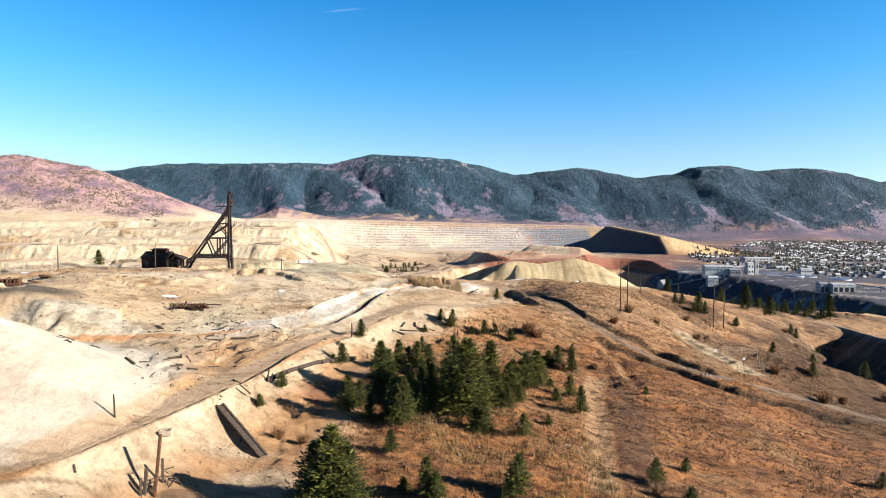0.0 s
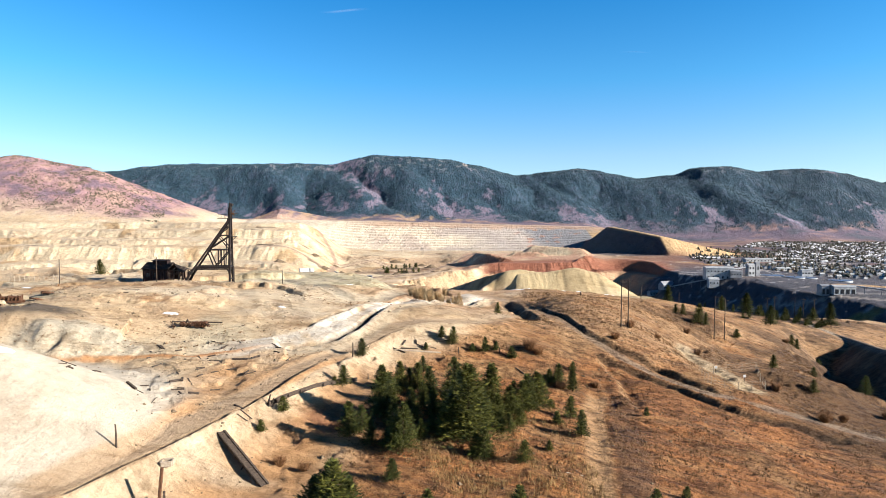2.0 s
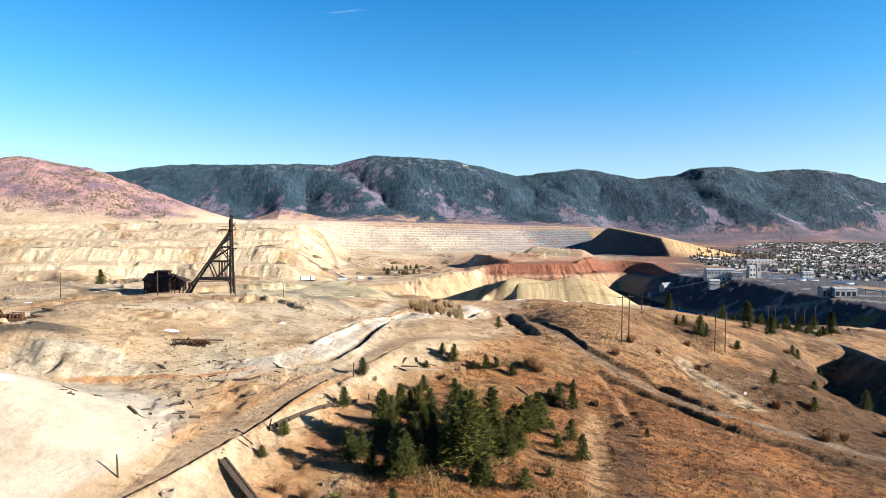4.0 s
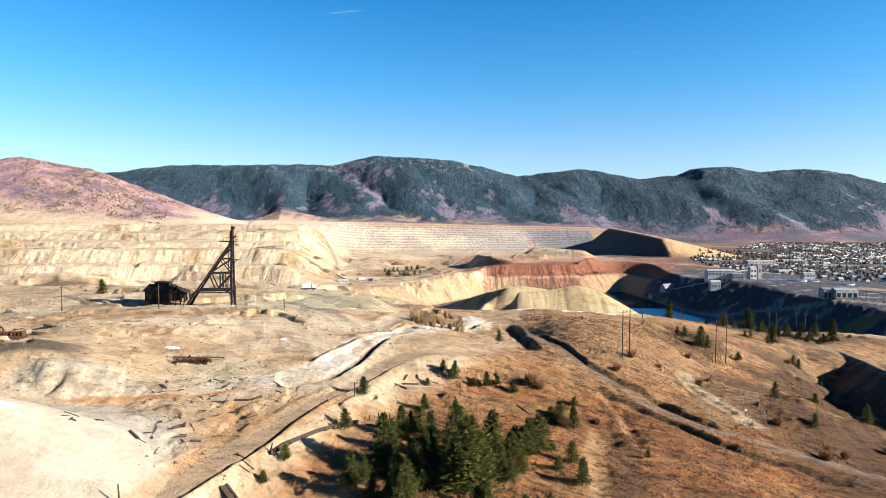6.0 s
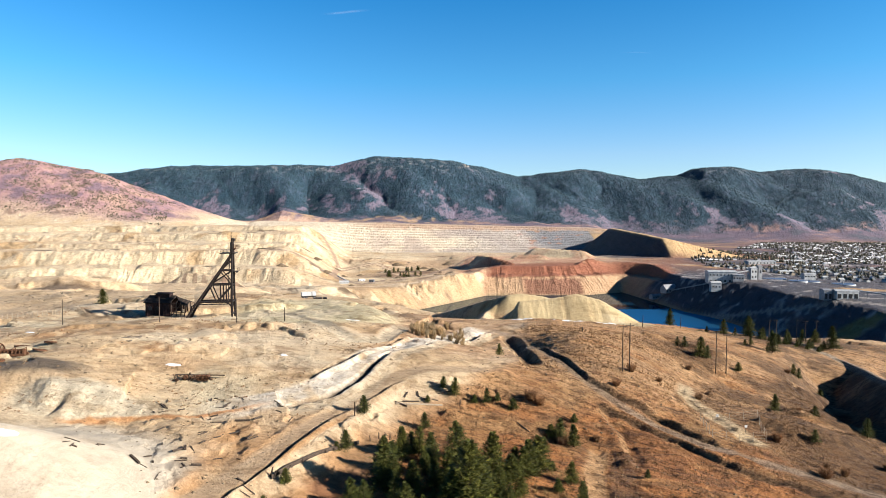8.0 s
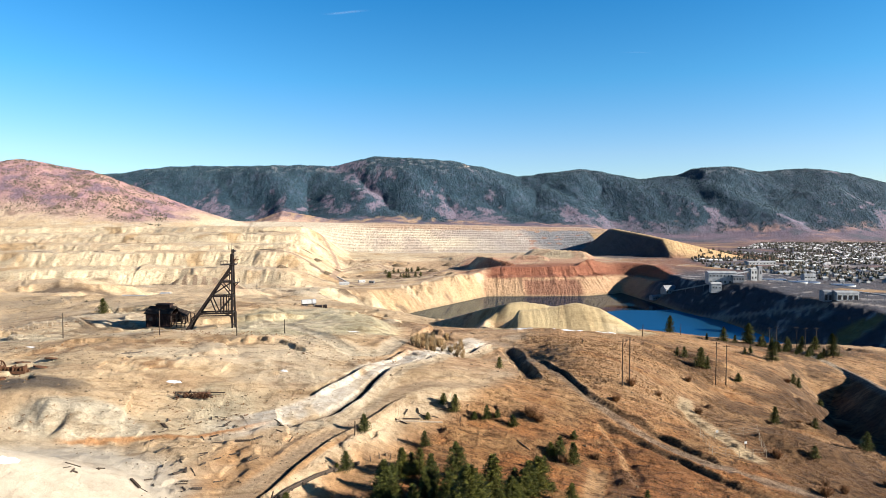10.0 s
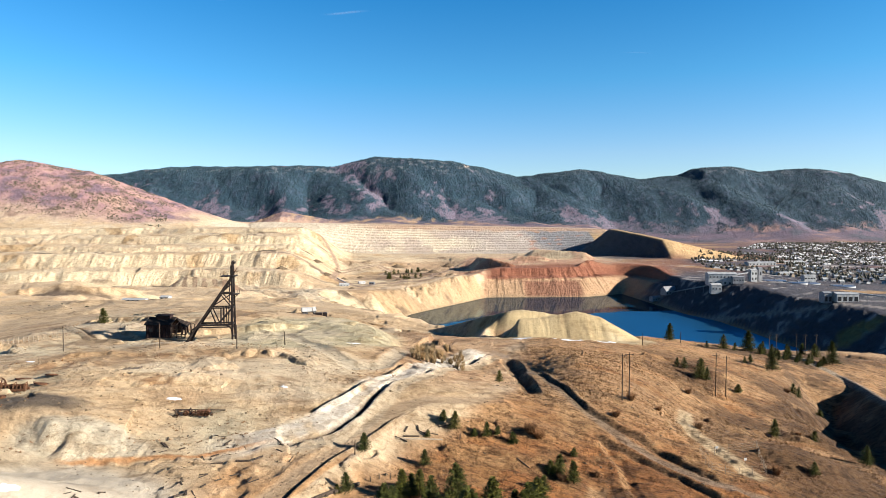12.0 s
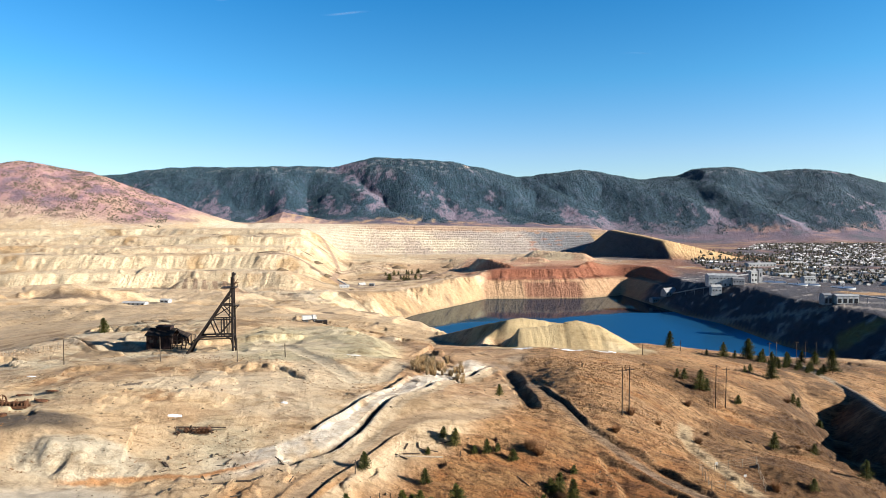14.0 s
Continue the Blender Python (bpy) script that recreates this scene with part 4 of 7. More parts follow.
    for line, half, col in ((RIM_ROAD, 6, (0.34, 0.32, 0.30)), (HAUL_ROAD, 6, (0.30, 0.22, 0.17)), (YARD_ROAD, 5, (0.27, 0.19, 0.15)), (SHORE_ROAD, 5, (0.66, 0.54, 0.40)), (LOOP_ROAD, 10, (0.22, 0.15, 0.11)), (LOOP_ROAD, 4, (0.62, 0.50, 0.36))):
        d, u = beside(x, y, line)
        c = over(c, col, sm(half + 4, half - 1, np.abs(d + 1.5 * n2)) * ends(u) * 0.85)
    d, u = along(x, y, [(-540, 1330), (-450, 1300)])
    c = over(c, (0.30, 0.20, 0.14), sm(56, 46, d) * (np.sin((x + 0.3 * y) / 3.4 + 2 * n2) > 0.1) * 0.75)
    # far pit wall, pale with grey and pink bands
    wall = sm(2830, 2920, y) * sm(3420, 3330, y) * sm(-1150, -1000, x) * sm(1050, 900, x)
    c = over(c, (0.68, 0.61, 0.48), wall)
    c = over(c, (0.52, 0.45, 0.38), wall * sm(-450, -200, x + 120 * n0) * sm(-0.3, 0.3, n0))
    c = over(c, (0.42, 0.39, 0.37), wall * sm(-50, 250, x + 150 * n0) * 0.8)
    # shaded east end of the wall painted blue-grey
    c = over(c, (0.235, 0.25, 0.275), wall * sm(330, 430, x + 60 * n0 + 0.8 * z))
    c = over(c, (0.40, 0.21, 0.14), wall * sm(330, 430, x) * sm(0.3, 0.5, n1 + 0.3 * n0) * 0.7)
    c = over(c, (0.46, 0.32, 0.23), wall * sm(8.6, 9.6, bench_count(x, y) + n1) * sm(-500, -300, x) * 0.8)
    c = over(c, (0.64, 0.45, 0.34), sm(3330, 3420, y) * sm(3650, 3560, y) * sm(-1150, -1050, x) * sm(-500, -600, x))
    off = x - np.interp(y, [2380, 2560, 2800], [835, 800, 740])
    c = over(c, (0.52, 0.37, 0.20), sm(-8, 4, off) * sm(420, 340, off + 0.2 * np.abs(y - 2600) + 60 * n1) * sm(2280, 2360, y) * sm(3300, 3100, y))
    # the steep face's shade and haze painted in as dark blue
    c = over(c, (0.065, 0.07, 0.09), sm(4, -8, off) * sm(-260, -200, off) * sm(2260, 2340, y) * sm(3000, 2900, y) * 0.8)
    # heath on the west hill; foothills and mountain forest with blue haze painted in
    hill = sm(2450, 2700, y + 60 * n1) * sm(-1050, -1300, x + 80 * n0) * sm(-10, 10, z)
    c = over(c, (0.36, 0.225, 0.245), hill)
    c = over(c, (0.45, 0.30, 0.26), hill * sm(0.0, 0.5, n0 + 0.3 * n2))
    c = over(c, (0.20, 0.145, 0.19), hill * sm(0.1, 0.5, -n0 - 0.4 * n1))
    c = over(c, (0.10, 0.085, 0.06), hill * sm(0.25, 0.5, n1 + 0.6 * n2) * 0.8)
    foot = sm(3420, 3560, y + 60 * n1)
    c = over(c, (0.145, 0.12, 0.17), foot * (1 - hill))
    streaky = np.full(x.shape, -1.0)
    m = y > 3300
    streaky[m] = rough(x[m] * 0.3, y[m], 60, 4, 189)
    c = over(c, (0.36, 0.235, 0.215), foot * (1 - hill) * sm(0.1, 0.4, streaky) * 0.8)
    c = over(c, (0.07, 0.085, 0.115), foot * (1 - hill) * sm(-0.1, -0.4, streaky) * (streaky > -1) * 0.75)
    c = over(c, (0.46, 0.33, 0.21), foot * (1 - hill) * sm(0.1, -0.3, n0 + 0.5 * n1) * sm(400, 0, x) * 0.9)
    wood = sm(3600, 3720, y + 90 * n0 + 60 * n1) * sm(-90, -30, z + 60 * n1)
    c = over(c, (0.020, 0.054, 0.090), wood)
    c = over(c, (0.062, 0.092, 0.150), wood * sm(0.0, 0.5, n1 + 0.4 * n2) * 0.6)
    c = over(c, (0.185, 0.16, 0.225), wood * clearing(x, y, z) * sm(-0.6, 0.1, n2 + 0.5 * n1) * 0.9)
    c = over(c, (0.24, 0.25, 0.27), wood * sm(0.1, 0.5, n1 + 0.3 * n2) * sm(280, 350, z) * 0.6)
    c = over(c, (0.62, 0.54, 0.50), sm(1, 0.5, np.hypot((x - 168) / 26, (z - 368) / 24) + 0.5 * n2) * sm(4200, 4300, y))
    bare = np.maximum(sm(27, 22, along(x, y, [(-80, 62), (-66, 78), (-60, 80)])[0]), 0.3 * flat)
    tufted = np.clip(0.35 + 0.65 * grass - 0.3 * bare + 0.2 * hill + 0.3 * wood - 0.9 * heap, 0.04, 1)
    # far ground lightened in colour, offsetting the dark shading of its bumps
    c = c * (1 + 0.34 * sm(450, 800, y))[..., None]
    return np.concatenate([np.clip(c, 0.01, 1.08), tufted[..., None]], -1)


ground = build_ground()


def build_lake():
    """A fine sheet: calm under the far wall, ruffled by the wind over the rest."""
    gx, gy = np.meshgrid(np.linspace(-260, 720, 99), np.linspace(650, 1900, 126))
    me = bpy.data.meshes.new("water")
    n = 99
    me.from_pydata([(float(a), float(b), WATER) for a, b in zip(gx.ravel(), gy.ravel())], [],
                   [(j * n + i, j * n + i + 1, j * n + n + i + 1, j * n + n + i) for j in range(125) for i in range(n - 1)])
    edge = np.interp(gx, [-100, -70, 20, 143, 218, 343, 417, 600], [1150, 1212, 1325, 1366, 1374, 1432, 1462, 1480])
    wind = sm(14, -14, gy - edge + 16 * rough(gx, gy, 60, 3, 190))
    me.color_attributes.new("wind", "FLOAT_COLOR", "POINT").data.foreach_set("color", np.repeat(wind.ravel(), 4).astype(np.float32))
    me.materials.append(LAKE_WATER)
    return tagged(new("water", me), "deep blue still water of the flooded pit", "lake", kind="structure")


build_lake()
# ---- tools for the things ----
def ground_at(x, y):
    return float(land(np.array([x]), np.array([y]))[0])


def thing(name, m, label, category, group="", kind=""):
    ob = new(name)
    ob.empty_display_size = 0.3
    ob.matrix_basis = m
    return tagged(ob, label, category, group, kind)


def box(bm, size, m=Matrix(), bevel=0.0):
    r = bmesh.ops.create_cube(bm, size=1, matrix=m @ Matrix.Diagonal((*size, 1)))
    if bevel:
        bmesh.ops.bevel(bm, geom=list({e for v in r["verts"] for e in v.link_edges}), offset=bevel, segments=1, affect="EDGES")
    return bm


def beam(bm, a, b, w, h=None):
    """A squared timber from a to b."""
    a, b = Vector(a), Vector(b)
    q = (b - a).to_track_quat("Z", "Y").to_matrix().to_4x4()
    return box(bm, (w, h or w, (b - a).length), Matrix.Translation((a + b) / 2) @ q, 0.12 * w)


def rod(bm, a, b, r0, r1=None, sides=8):
    a, b = Vector(a), Vector(b)
    q = (b - a).to_track_quat("Z", "Y").to_matrix().to_4x4()
    bmesh.ops.create_cone(bm, cap_ends=True, segments=sides, radius1=r0, radius2=r1 if r1 is not None else r0, depth=(b - a).length,
                          matrix=Matrix.Translation((a + b) / 2) @ q)
    return bm


def mesh_part(name, verts, faces, mat, parent=None, label=""):
    me = bpy.data.meshes.new(name)
    me.from_pydata(verts, [], faces)
    me.materials.append(mat)
    ob = new(name, me)
    if parent is not None:
        ob.parent = parent
    return tagged(ob, label)


def gable(bm, w, d, wall, roof, m=Matrix()):
    """A gabled block, ridge along x."""
    p = [(-w / 2, -d / 2, 0), (w / 2, -d / 2, 0), (w / 2, d / 2, 0), (-w / 2, d / 2, 0), (-w / 2, -d / 2, wall), (w / 2, -d / 2, wall),
         (w / 2, d / 2, wall), (-w / 2, d / 2, wall), (-w / 2, 0, wall + roof), (w / 2, 0, wall + roof)]
    v = [bm.verts.new(m @ Vector(q)) for q in p]
    for f in ((0, 1, 5, 4), (1, 2, 6, 9, 5), (2, 3, 7, 6), (3, 0, 4, 8, 7), (4, 5, 9, 8), (6, 7, 8, 9)):
        bm.faces.new([v[k] for k in f])
    return bm


def slab(bm, p, q, r, s, thick):
    """A sheet of some thickness through four corners."""
    p, q, r, s = (Vector(c) for c in (p, q, r, s))
    n = (q - p).cross(s - p).normalized() * thick
    a = [bm.verts.new(c) for c in (p, q, r, s)] + [bm.verts.new(c + n) for c in (p, q, r, s)]
    for f in ((3, 2, 1, 0), (4, 5, 6, 7), (0, 1, 5, 4), (1, 2, 6, 5), (2, 3, 7, 6), (3, 0, 4, 7)):
        bm.faces.new([a[k] for k in f])
    return bm


# ---- trees ----
def crown_mesh(height, spread, whorls, arms, sprays, seed, thin=1.0):
    """Whorls of drooping arms, each set with flat sprays of needles."""
    rnd = random.Random(seed)
    verts, faces = [], []
    for k in range(whorls):
        f = (k + 0.6) / whorls
        z = height * (0.09 + 0.9 * f)
        reach = spread * (1 - f) ** 0.7 * rnd.uniform(0.8, 1.15) + 0.1
        for j in range(max(3, int(arms * (1 - 0.5 * f)))):
            if rnd.random() < 0.12:
                continue
            turn = rnd.uniform(0, 6.283)
            long = reach * rnd.uniform(0.55, 1.15)
            for i in range(sprays):
                g = (i + rnd.uniform(0.3, 1.0)) / sprays
                r = long * g
                c = Vector((math.cos(turn) * r, math.sin(turn) * r, z - 0.2 * r + 0.14 * long * g * g + rnd.uniform(-0.03, 0.03) * height))
                a = turn + rnd.uniform(-1.1, 1.1)
                size = height * 0.012 * thin * rnd.uniform(0.6, 1.6) + 0.045
                d = Vector((math.cos(a), math.sin(a), rnd.uniform(-0.1, 0.9))).normalized() * size * 2.6
                s = d.cross(Vector((rnd.uniform(-0.6, 0.6), rnd.uniform(-0.6, 0.6), 1))).normalized() * size * 0.42
                n = len(verts)
                verts += [c - d * 0.4, c + s + d * 0.2, c + d, c - s + d * 0.2]
                faces.append((n, n + 1, n + 2, n + 3))
    for j in range(6):
        n, a = len(verts), j * 1.05
        d = Vector((math.cos(a) * 0.07, math.sin(a) * 0.07, 0))
        verts += [Vector((0, 0, height * 0.9)) + d, Vector((0, 0, height * 1.03)), Vector((0, 0, height * 0.9)) - d.yxz * 0.8]
        faces.append((n, n + 1, n + 2))
    return verts, faces


def make_fir(height, seed, label, slim=0.27):
    ob = thing("fir_tree", Matrix(), label, "tree", "firs on the hillside")
    rnd = random.Random(seed)
    bm = bmesh.new()
    r = 0.02 * height + 0.02
    rod(bm, (0, 0, -0.5), (0, 0, height * 0.5), r, r * 0.6, 7)
    rod(bm, (0, 0, height * 0.5), (0, 0, height * 0.98), r * 0.6, 0.01, 6)
    for k in range(14):
        z, a = height * rnd.uniform(0.1, 0.85), rnd.uniform(0, 6.28)
        q = slim * height * (1 - z / height) * 0.9
        rod(bm, (0, 0, z), (math.cos(a) * q, math.sin(a) * q, z - 0.15 * q), r * 0.25, 0.01, 4)
    part("trunk", bm, BARK, ob, "brown bark trunk with limbs")
    v, f = crown_mesh(height, slim * height, int(12 + height * 1.6), int(18 + height * 1.0), 11 + 3 * int(height > 5), seed)
    mesh_part("crown", v, f, NEEDLES, ob)
    return ob


GROVE = [(-15.8, 101.8, 3.1), (-17.2, 100.6, 1.4), (-8.9, 91.9, 7.1), (-7.4, 92.6, 4.1), (-6.6, 101.2, 4.7), (-3.8, 101.9, 4.3), (-5.1, 103.0, 3.3), (-1.7, 99.7, 5.0), (-3.2, 116.4, 2.8),
         (2.6, 102.9, 6.1), (3.9, 86.7, 9.7), (7.8, 96.1, 7.7), (6.1, 93.5, 4.6), (1.7, 86.9, 5.8), (14.2, 100.0, 5.5), (15.8, 102.9, 5.5), (12.9, 98.9, 4.6), (18.4, 111.8, 2.8), (22.3, 119.4, 3.8),
         (20.6, 118.9, 2.4), (24.8, 117.1, 4.0), (20.8, 99.8, 3.3), (20.7, 91.3, 3.6), (-12.5, 85.6, 4.6), (-11.0, 87.4, 3.4), (-5.0, 82.2, 5.9), (-6.0, 82.6, 4.3), (-7.2, 83.7, 2.2), (-9.4, 83.6, 3.1),
         (5.8, 82.2, 3.9), (4.9, 82.7, 3.0), (11.0, 80.7, 2.7), (-5.8, 75.0, 2.5), (-1.3, 65.2, 4.0), (-0.4, 64.5, 3.0), (8.4, 66.7, 4.0), (8.0, 65.9, 2.9), (-11.1, 62.7, 8.2), (-12.9, 63.9, 6.3),
         (-9.6, 63.1, 6.5), (8.7, 90.1, 2.8), (9.9, 89.6, 2.6), (11.8, 93.0, 2.5), (4.1, 86.4, 3.7), (0.3, 86.5, 3.9), (-1.3, 87.6, 2.5), (-2.8, 86.0, 2.5), (-3.9, 66.8, 1.6), (6.7, 65.4, 1.3),
         (17.9, 95.5, 1.9), (14.8, 84.4, 1.3), (18.4, 104.2, 1.5),
         # firs added between the others to deepen the grove's shadows
         (-6.8, 88.4, 4.2), (-4.2, 90.5, 4.6), (-1.2, 92.2, 4.4), (1.0, 94, 5.0), (3.6, 97, 4.8), (5.6, 90, 5.2), (8.4, 92, 4.2), (10.6, 96, 4.6), (-2.6, 96, 4.0), (11.6, 99.8, 4.0), (-7.8, 96, 4.4), (2.2, 90.5, 5.8)]
SINGLE = [(-14.5, 115.8, 3.4), (-3.0, 125.5, 1.5), (26.7, 125.9, 1.9), (2.5, 129.0, 3.8), (0.2, 130.7, 2.5), (9.2, 128.4, 3.1),
          (11.4, 129.0, 1.9), (14.5, 127.2, 2.5), (6.5, 128.1, 1.8), (-22.9, 90.7, 2.3), (-24.9, 86.0, 1.7), (24.9, 71.0, 2.9), (29.9, 75.0, 1.8), (27.3, 66.4, 1.9),
          (34.6, 104.4, 1.5), (56.3, 78.1, 2.0), (14.6, 160.5, 3.2)]
BROW = [(101.4, 280.8, 6.7), (123.1, 274.9, 5.6), (136.1, 279.6, 7.7), (128.7, 276.2, 3.1), (116.3, 276.3, 2.5), (138.7, 273.6, 3.8), (123.5, 234.5, 6.3), (160.0, 290, 3.8),
        (166.1, 290, 4.9), (171.0, 288, 5.4), (170.3, 273, 8.9), (75.3, 201.1, 2.6), (77.7, 201.0, 3.0), (80.3, 195.4, 5.4), (82.7, 196.0, 3.6), (92.0, 194.3, 2.3),
        (124.0, 217.7, 3.2), (121.6, 216.7, 3.0), (126.3, 208.8, 5.2), (88.4, 166.0, 4.0), (99.6, 166.5, 2.8), (103.6, 151.5, 4.2), (77.8, 129.7, 2.4), (148, 290, 4.2),
        (153, 291, 3.6), (141.0, 262.6, 3.6), (-125.3, 232.5, 4.9), (114.2, 236.4, 2.2), (117.3, 238.5, 2.6), (157, 286, 4.4)]


HEDGE = [(123, 262, 3.2), (126, 258, 3.8), (129, 261, 3.0), (131.5, 257, 4.4), (134, 260, 3.4), (136, 256.5, 4.0), (138.5, 259, 4.6), (140, 255, 3.2), (142.5, 257.5, 3.8),
         (144.5, 254, 4.2), (147, 256, 3.4), (149.5, 253.5, 3.0), (152, 255.5, 3.6), (127.5, 254, 2.6), (133, 252.5, 2.8), (137.5, 251.5, 2.4), (142, 250.5, 2.8), (146.5, 250, 2.4)]


def plant_firs():
    kinds = [(2.2, make_fir(2.2, 3, "small young fir on the dry grass slope", 0.42)), (3.6, make_fir(3.6, 5, "young dark green fir on the dry hillside", 0.36)),
             (5.2, make_fir(5.2, 8, "dark green fir with a ragged crown", 0.39)), (8.2, make_fir(8.2, 12, "tall dark green fir standing in the grove", 0.37)),
             (4.8, make_fir(4.8, 17, "slender dark green fir with thin crown", 0.31)), (7.4, make_fir(7.4, 23, "bushy tall fir with a broad base", 0.42))]
    rnd = random.Random(4)
    used = set()
    for x, y, h in [(x, y, 1.1 * h) for x, y, h in GROVE] + SINGLE + [(x, y, 1.2 * h) for x, y, h in BROW] + [(x + 14, y + 17, h) for x, y, h in HEDGE]:
        rank = sorted(range(len(kinds)), key=lambda k: abs(math.log(h / kinds[k][0])) + rnd.uniform(0, 0.25))
        size, ob = kinds[rank[0]]
        s = h / size
        m = pose(x, y, ground_at(x, y) - 0.08, rnd.uniform(-3, 3), rnd.uniform(-3, 3), rnd.uniform(0, 360))
        if rank[0] in used:
            c = copy_thing(ob, m)
        else:
            c, _ = ob, used.add(rank[0])
            c.matrix_basis = m
        c.scale = (s * rnd.uniform(1.0, 1.35), s * rnd.uniform(1.0, 1.35), s)


plant_firs()
# ---- the headframe ----
def build_headframe():
    hx, hy = -65.0, 195.5
    ob = thing("mine_headframe", pose(hx, hy, ground_at(hx, hy) - 0.1, 0, 0, 7), "tall rusted black steel mine headframe on the bare plateau", "headframe")
    top, back, half = 20.6, 14.4, 2.3
    def member(name, a, b, w, h=None, label=""):
        bm = bmesh.new()
        beam(bm, a, b, w, h)
        return part(name, bm, IRON, ob, label)
    at = lambda z: -back * (1 - z / top)          # the back leg's place at that height
    for y in (-half, half):
        taper = lambda z: y * (1 - 0.45 * z / top)
        member("front_leg", (0, y, -0.6), (0, taper(top), top), 0.55)
        member("inner_post", (-1.15, taper(6), 5.6), (-0.6, taper(top), top), 0.24)
        member("back_leg", (at(0) - 0.3, y * 1.3, -0.8), (at(top), taper(top), top), 0.62, 0.55)
        member("back_leg_shoe", (at(0) + 0.55, y * 1.3, -0.6), (at(4.6), taper(4.6), 4.5), 0.45)
        for z in (5.8, 11.0, 15.4):
            member("girt", (at(z), taper(z), z), (0, taper(z), z), 0.5 if z < 6 else 0.38)
        member("girt", (at(5.1), taper(5.1), 5.1), (-0.2, taper(5.1), 5.1), 0.3)
        member("brace", (at(5.8) * 0.45, taper(6), 5.8), (at(11), taper(11), 11), 0.34)
        member("brace", (at(5.8) * 0.45, taper(6), 5.8), (0, taper(11), 11), 0.34)
        member("hanger", (at(11) * 0.5, taper(6), 5.8), (at(11) * 0.5, taper(11), 11), 0.36)
        member("hanger", (at(11) * 0.5 + 0.9, taper(6), 5.8), (at(11) * 0.5 + 0.9, taper(11), 11), 0.3)
        member("brace", (at(11), taper(11), 11), (0, taper(15.4), 15.4), 0.3)
        member("brace", (0, taper(11), 11), (at(15.4), taper(15.4), 15.4), 0.3)
        member("brace", (at(15.4), taper(15.4), 15.4), (0, taper(18.6), 18.6), 0.26)
        # knee braces that curve into the legs
        for x0, x1 in ((at(2.9), at(5.8) + 1.6), (-0.1, -2.0)):
            bm = bmesh.new()
            pts = [Vector((x0 + (x1 - x0) * k ** 2, taper(5), 2.9 + 2.7 * (1 - (1 - k) ** 2))) for k in (0, 0.33, 0.66, 1.0)]
            for p, q in zip(pts, pts[1:]):
                beam(bm, p, q, 0.36)
            part("knee_brace", bm, IRON, ob)
    for z in (2.0, 5.8, 11.0, 15.4, top):
        k = half * (1 - 0.45 * z / top)
        member("cross_tie", (0, -k, z), (0, k, z), 0.36)
        member("cross_tie", (at(z), -k, z), (at(z), k, z), 0.36)
    for lo, hi in ((5.8, 11.0), (11.0, 15.4), (15.4, top)):
        a, b = half * (1 - 0.45 * lo / top), half * (1 - 0.45 * hi / top)
        member("cross_brace", (0, -a, lo), (0, b, hi), 0.2)
        member("cross_brace", (0, a, lo), (0, -b, hi), 0.2)
    bm = bmesh.new()
    box(bm, (4.6, 4.2, 0.25), Matrix.Translation((-1.1, 0, top + 0.1)), 0.04)
    part("sheave_deck", bm, IRON, ob, "steel deck under the sheave wheels")
    for s in (-1, 1):
        bm = bmesh.new()
        for k in range(5):
            rod(bm, (-3.2 + k * 1.05, s * 2.0, top + 0.2), (-3.2 + k * 1.05, s * 2.0, top + 1.2), 0.04, None, 5)
        beam(bm, (-3.3, s * 2.0, top + 1.2), (1.1, s * 2.0, top + 1.2), 0.07)
        part("deck_railing", bm, IRON, ob)
    for y in (-0.75, 0.75):
        bm = bmesh.new()
        bmesh.ops.create_cone(bm, segments=28, radius1=1.25, radius2=1.25, depth=0.22, matrix=Matrix.Translation((0.75, y, top + 1.55)) @ Matrix.Rotation(radians(90), 4, "X"))
        bmesh.ops.delete(bm, geom=[f for f in bm.faces if len(f.verts) < 5], context="FACES_ONLY")
        rod(bm, (0.75, y - 0.2, top + 1.55), (0.75, y + 0.2, top + 1.55), 0.22, None, 10)
        for k in range(6):
            a = k * math.pi / 3
            beam(bm, (0.75, y, top + 1.55), (0.75 + 1.2 * math.cos(a), y, top + 1.55 + 1.2 * math.sin(a)), 0.1)
        bmesh.ops.solidify(bm, geom=bm.faces[:], thickness=0.04)
        part("sheave_wheel", bm, RUST, ob, "spoked rusty sheave wheel")
        member("bearing_post", (-0.35, y, top + 0.2), (-0.35, y, top + 3.4), 0.34)
        member("bearing_strut", (0.75, y, top + 1.5), (-0.35, y, top + 0.3), 0.22)
    for y in (-0.9, 0.9):
        member("crown_post", (0.1, y, top), (0.1, y, top + 4.8), 0.4)
    member("crown_beam", (0.1, -1.1, top + 3.3), (0.1, 1.1, top + 3.3), 0.5)
    bm = bmesh.new()
    box(bm, (1.0, 2.0, 0.7), Matrix.Translation((0.3, 0, top + 4.2)), 0.06)
    part("crown_block", bm, IRON, ob)
    bm = bmesh.new()
    rod(bm, (-0.2, 0, top + 4.6), (-0.2, 0, top + 6.6), 0.06, 0.03, 6)
    part("flag_pole", bm, IRON, ob)
    bm = bmesh.new()
    box(bm, (1.7, 3.0, 0.18), Matrix.Translation((0.9, 0, 15.0)), 0.03)
    for s in (-1.4, 1.4):
        beam(bm, (1.7, s, 15), (1.7, s, 16.2), 0.08)
    beam(bm, (1.7, -1.4, 16.2), (1.7, 1.4, 16.2), 0.08)
    beam(bm, (0.2, 0, 13.6), (1.6, 0, 15), 0.2)
    part("side_landing", bm, IRON, ob)
    for s in (-0.25, 0.25):
        member("ladder_rail", (0.55, s, 0), (0.55, s, 15), 0.09)


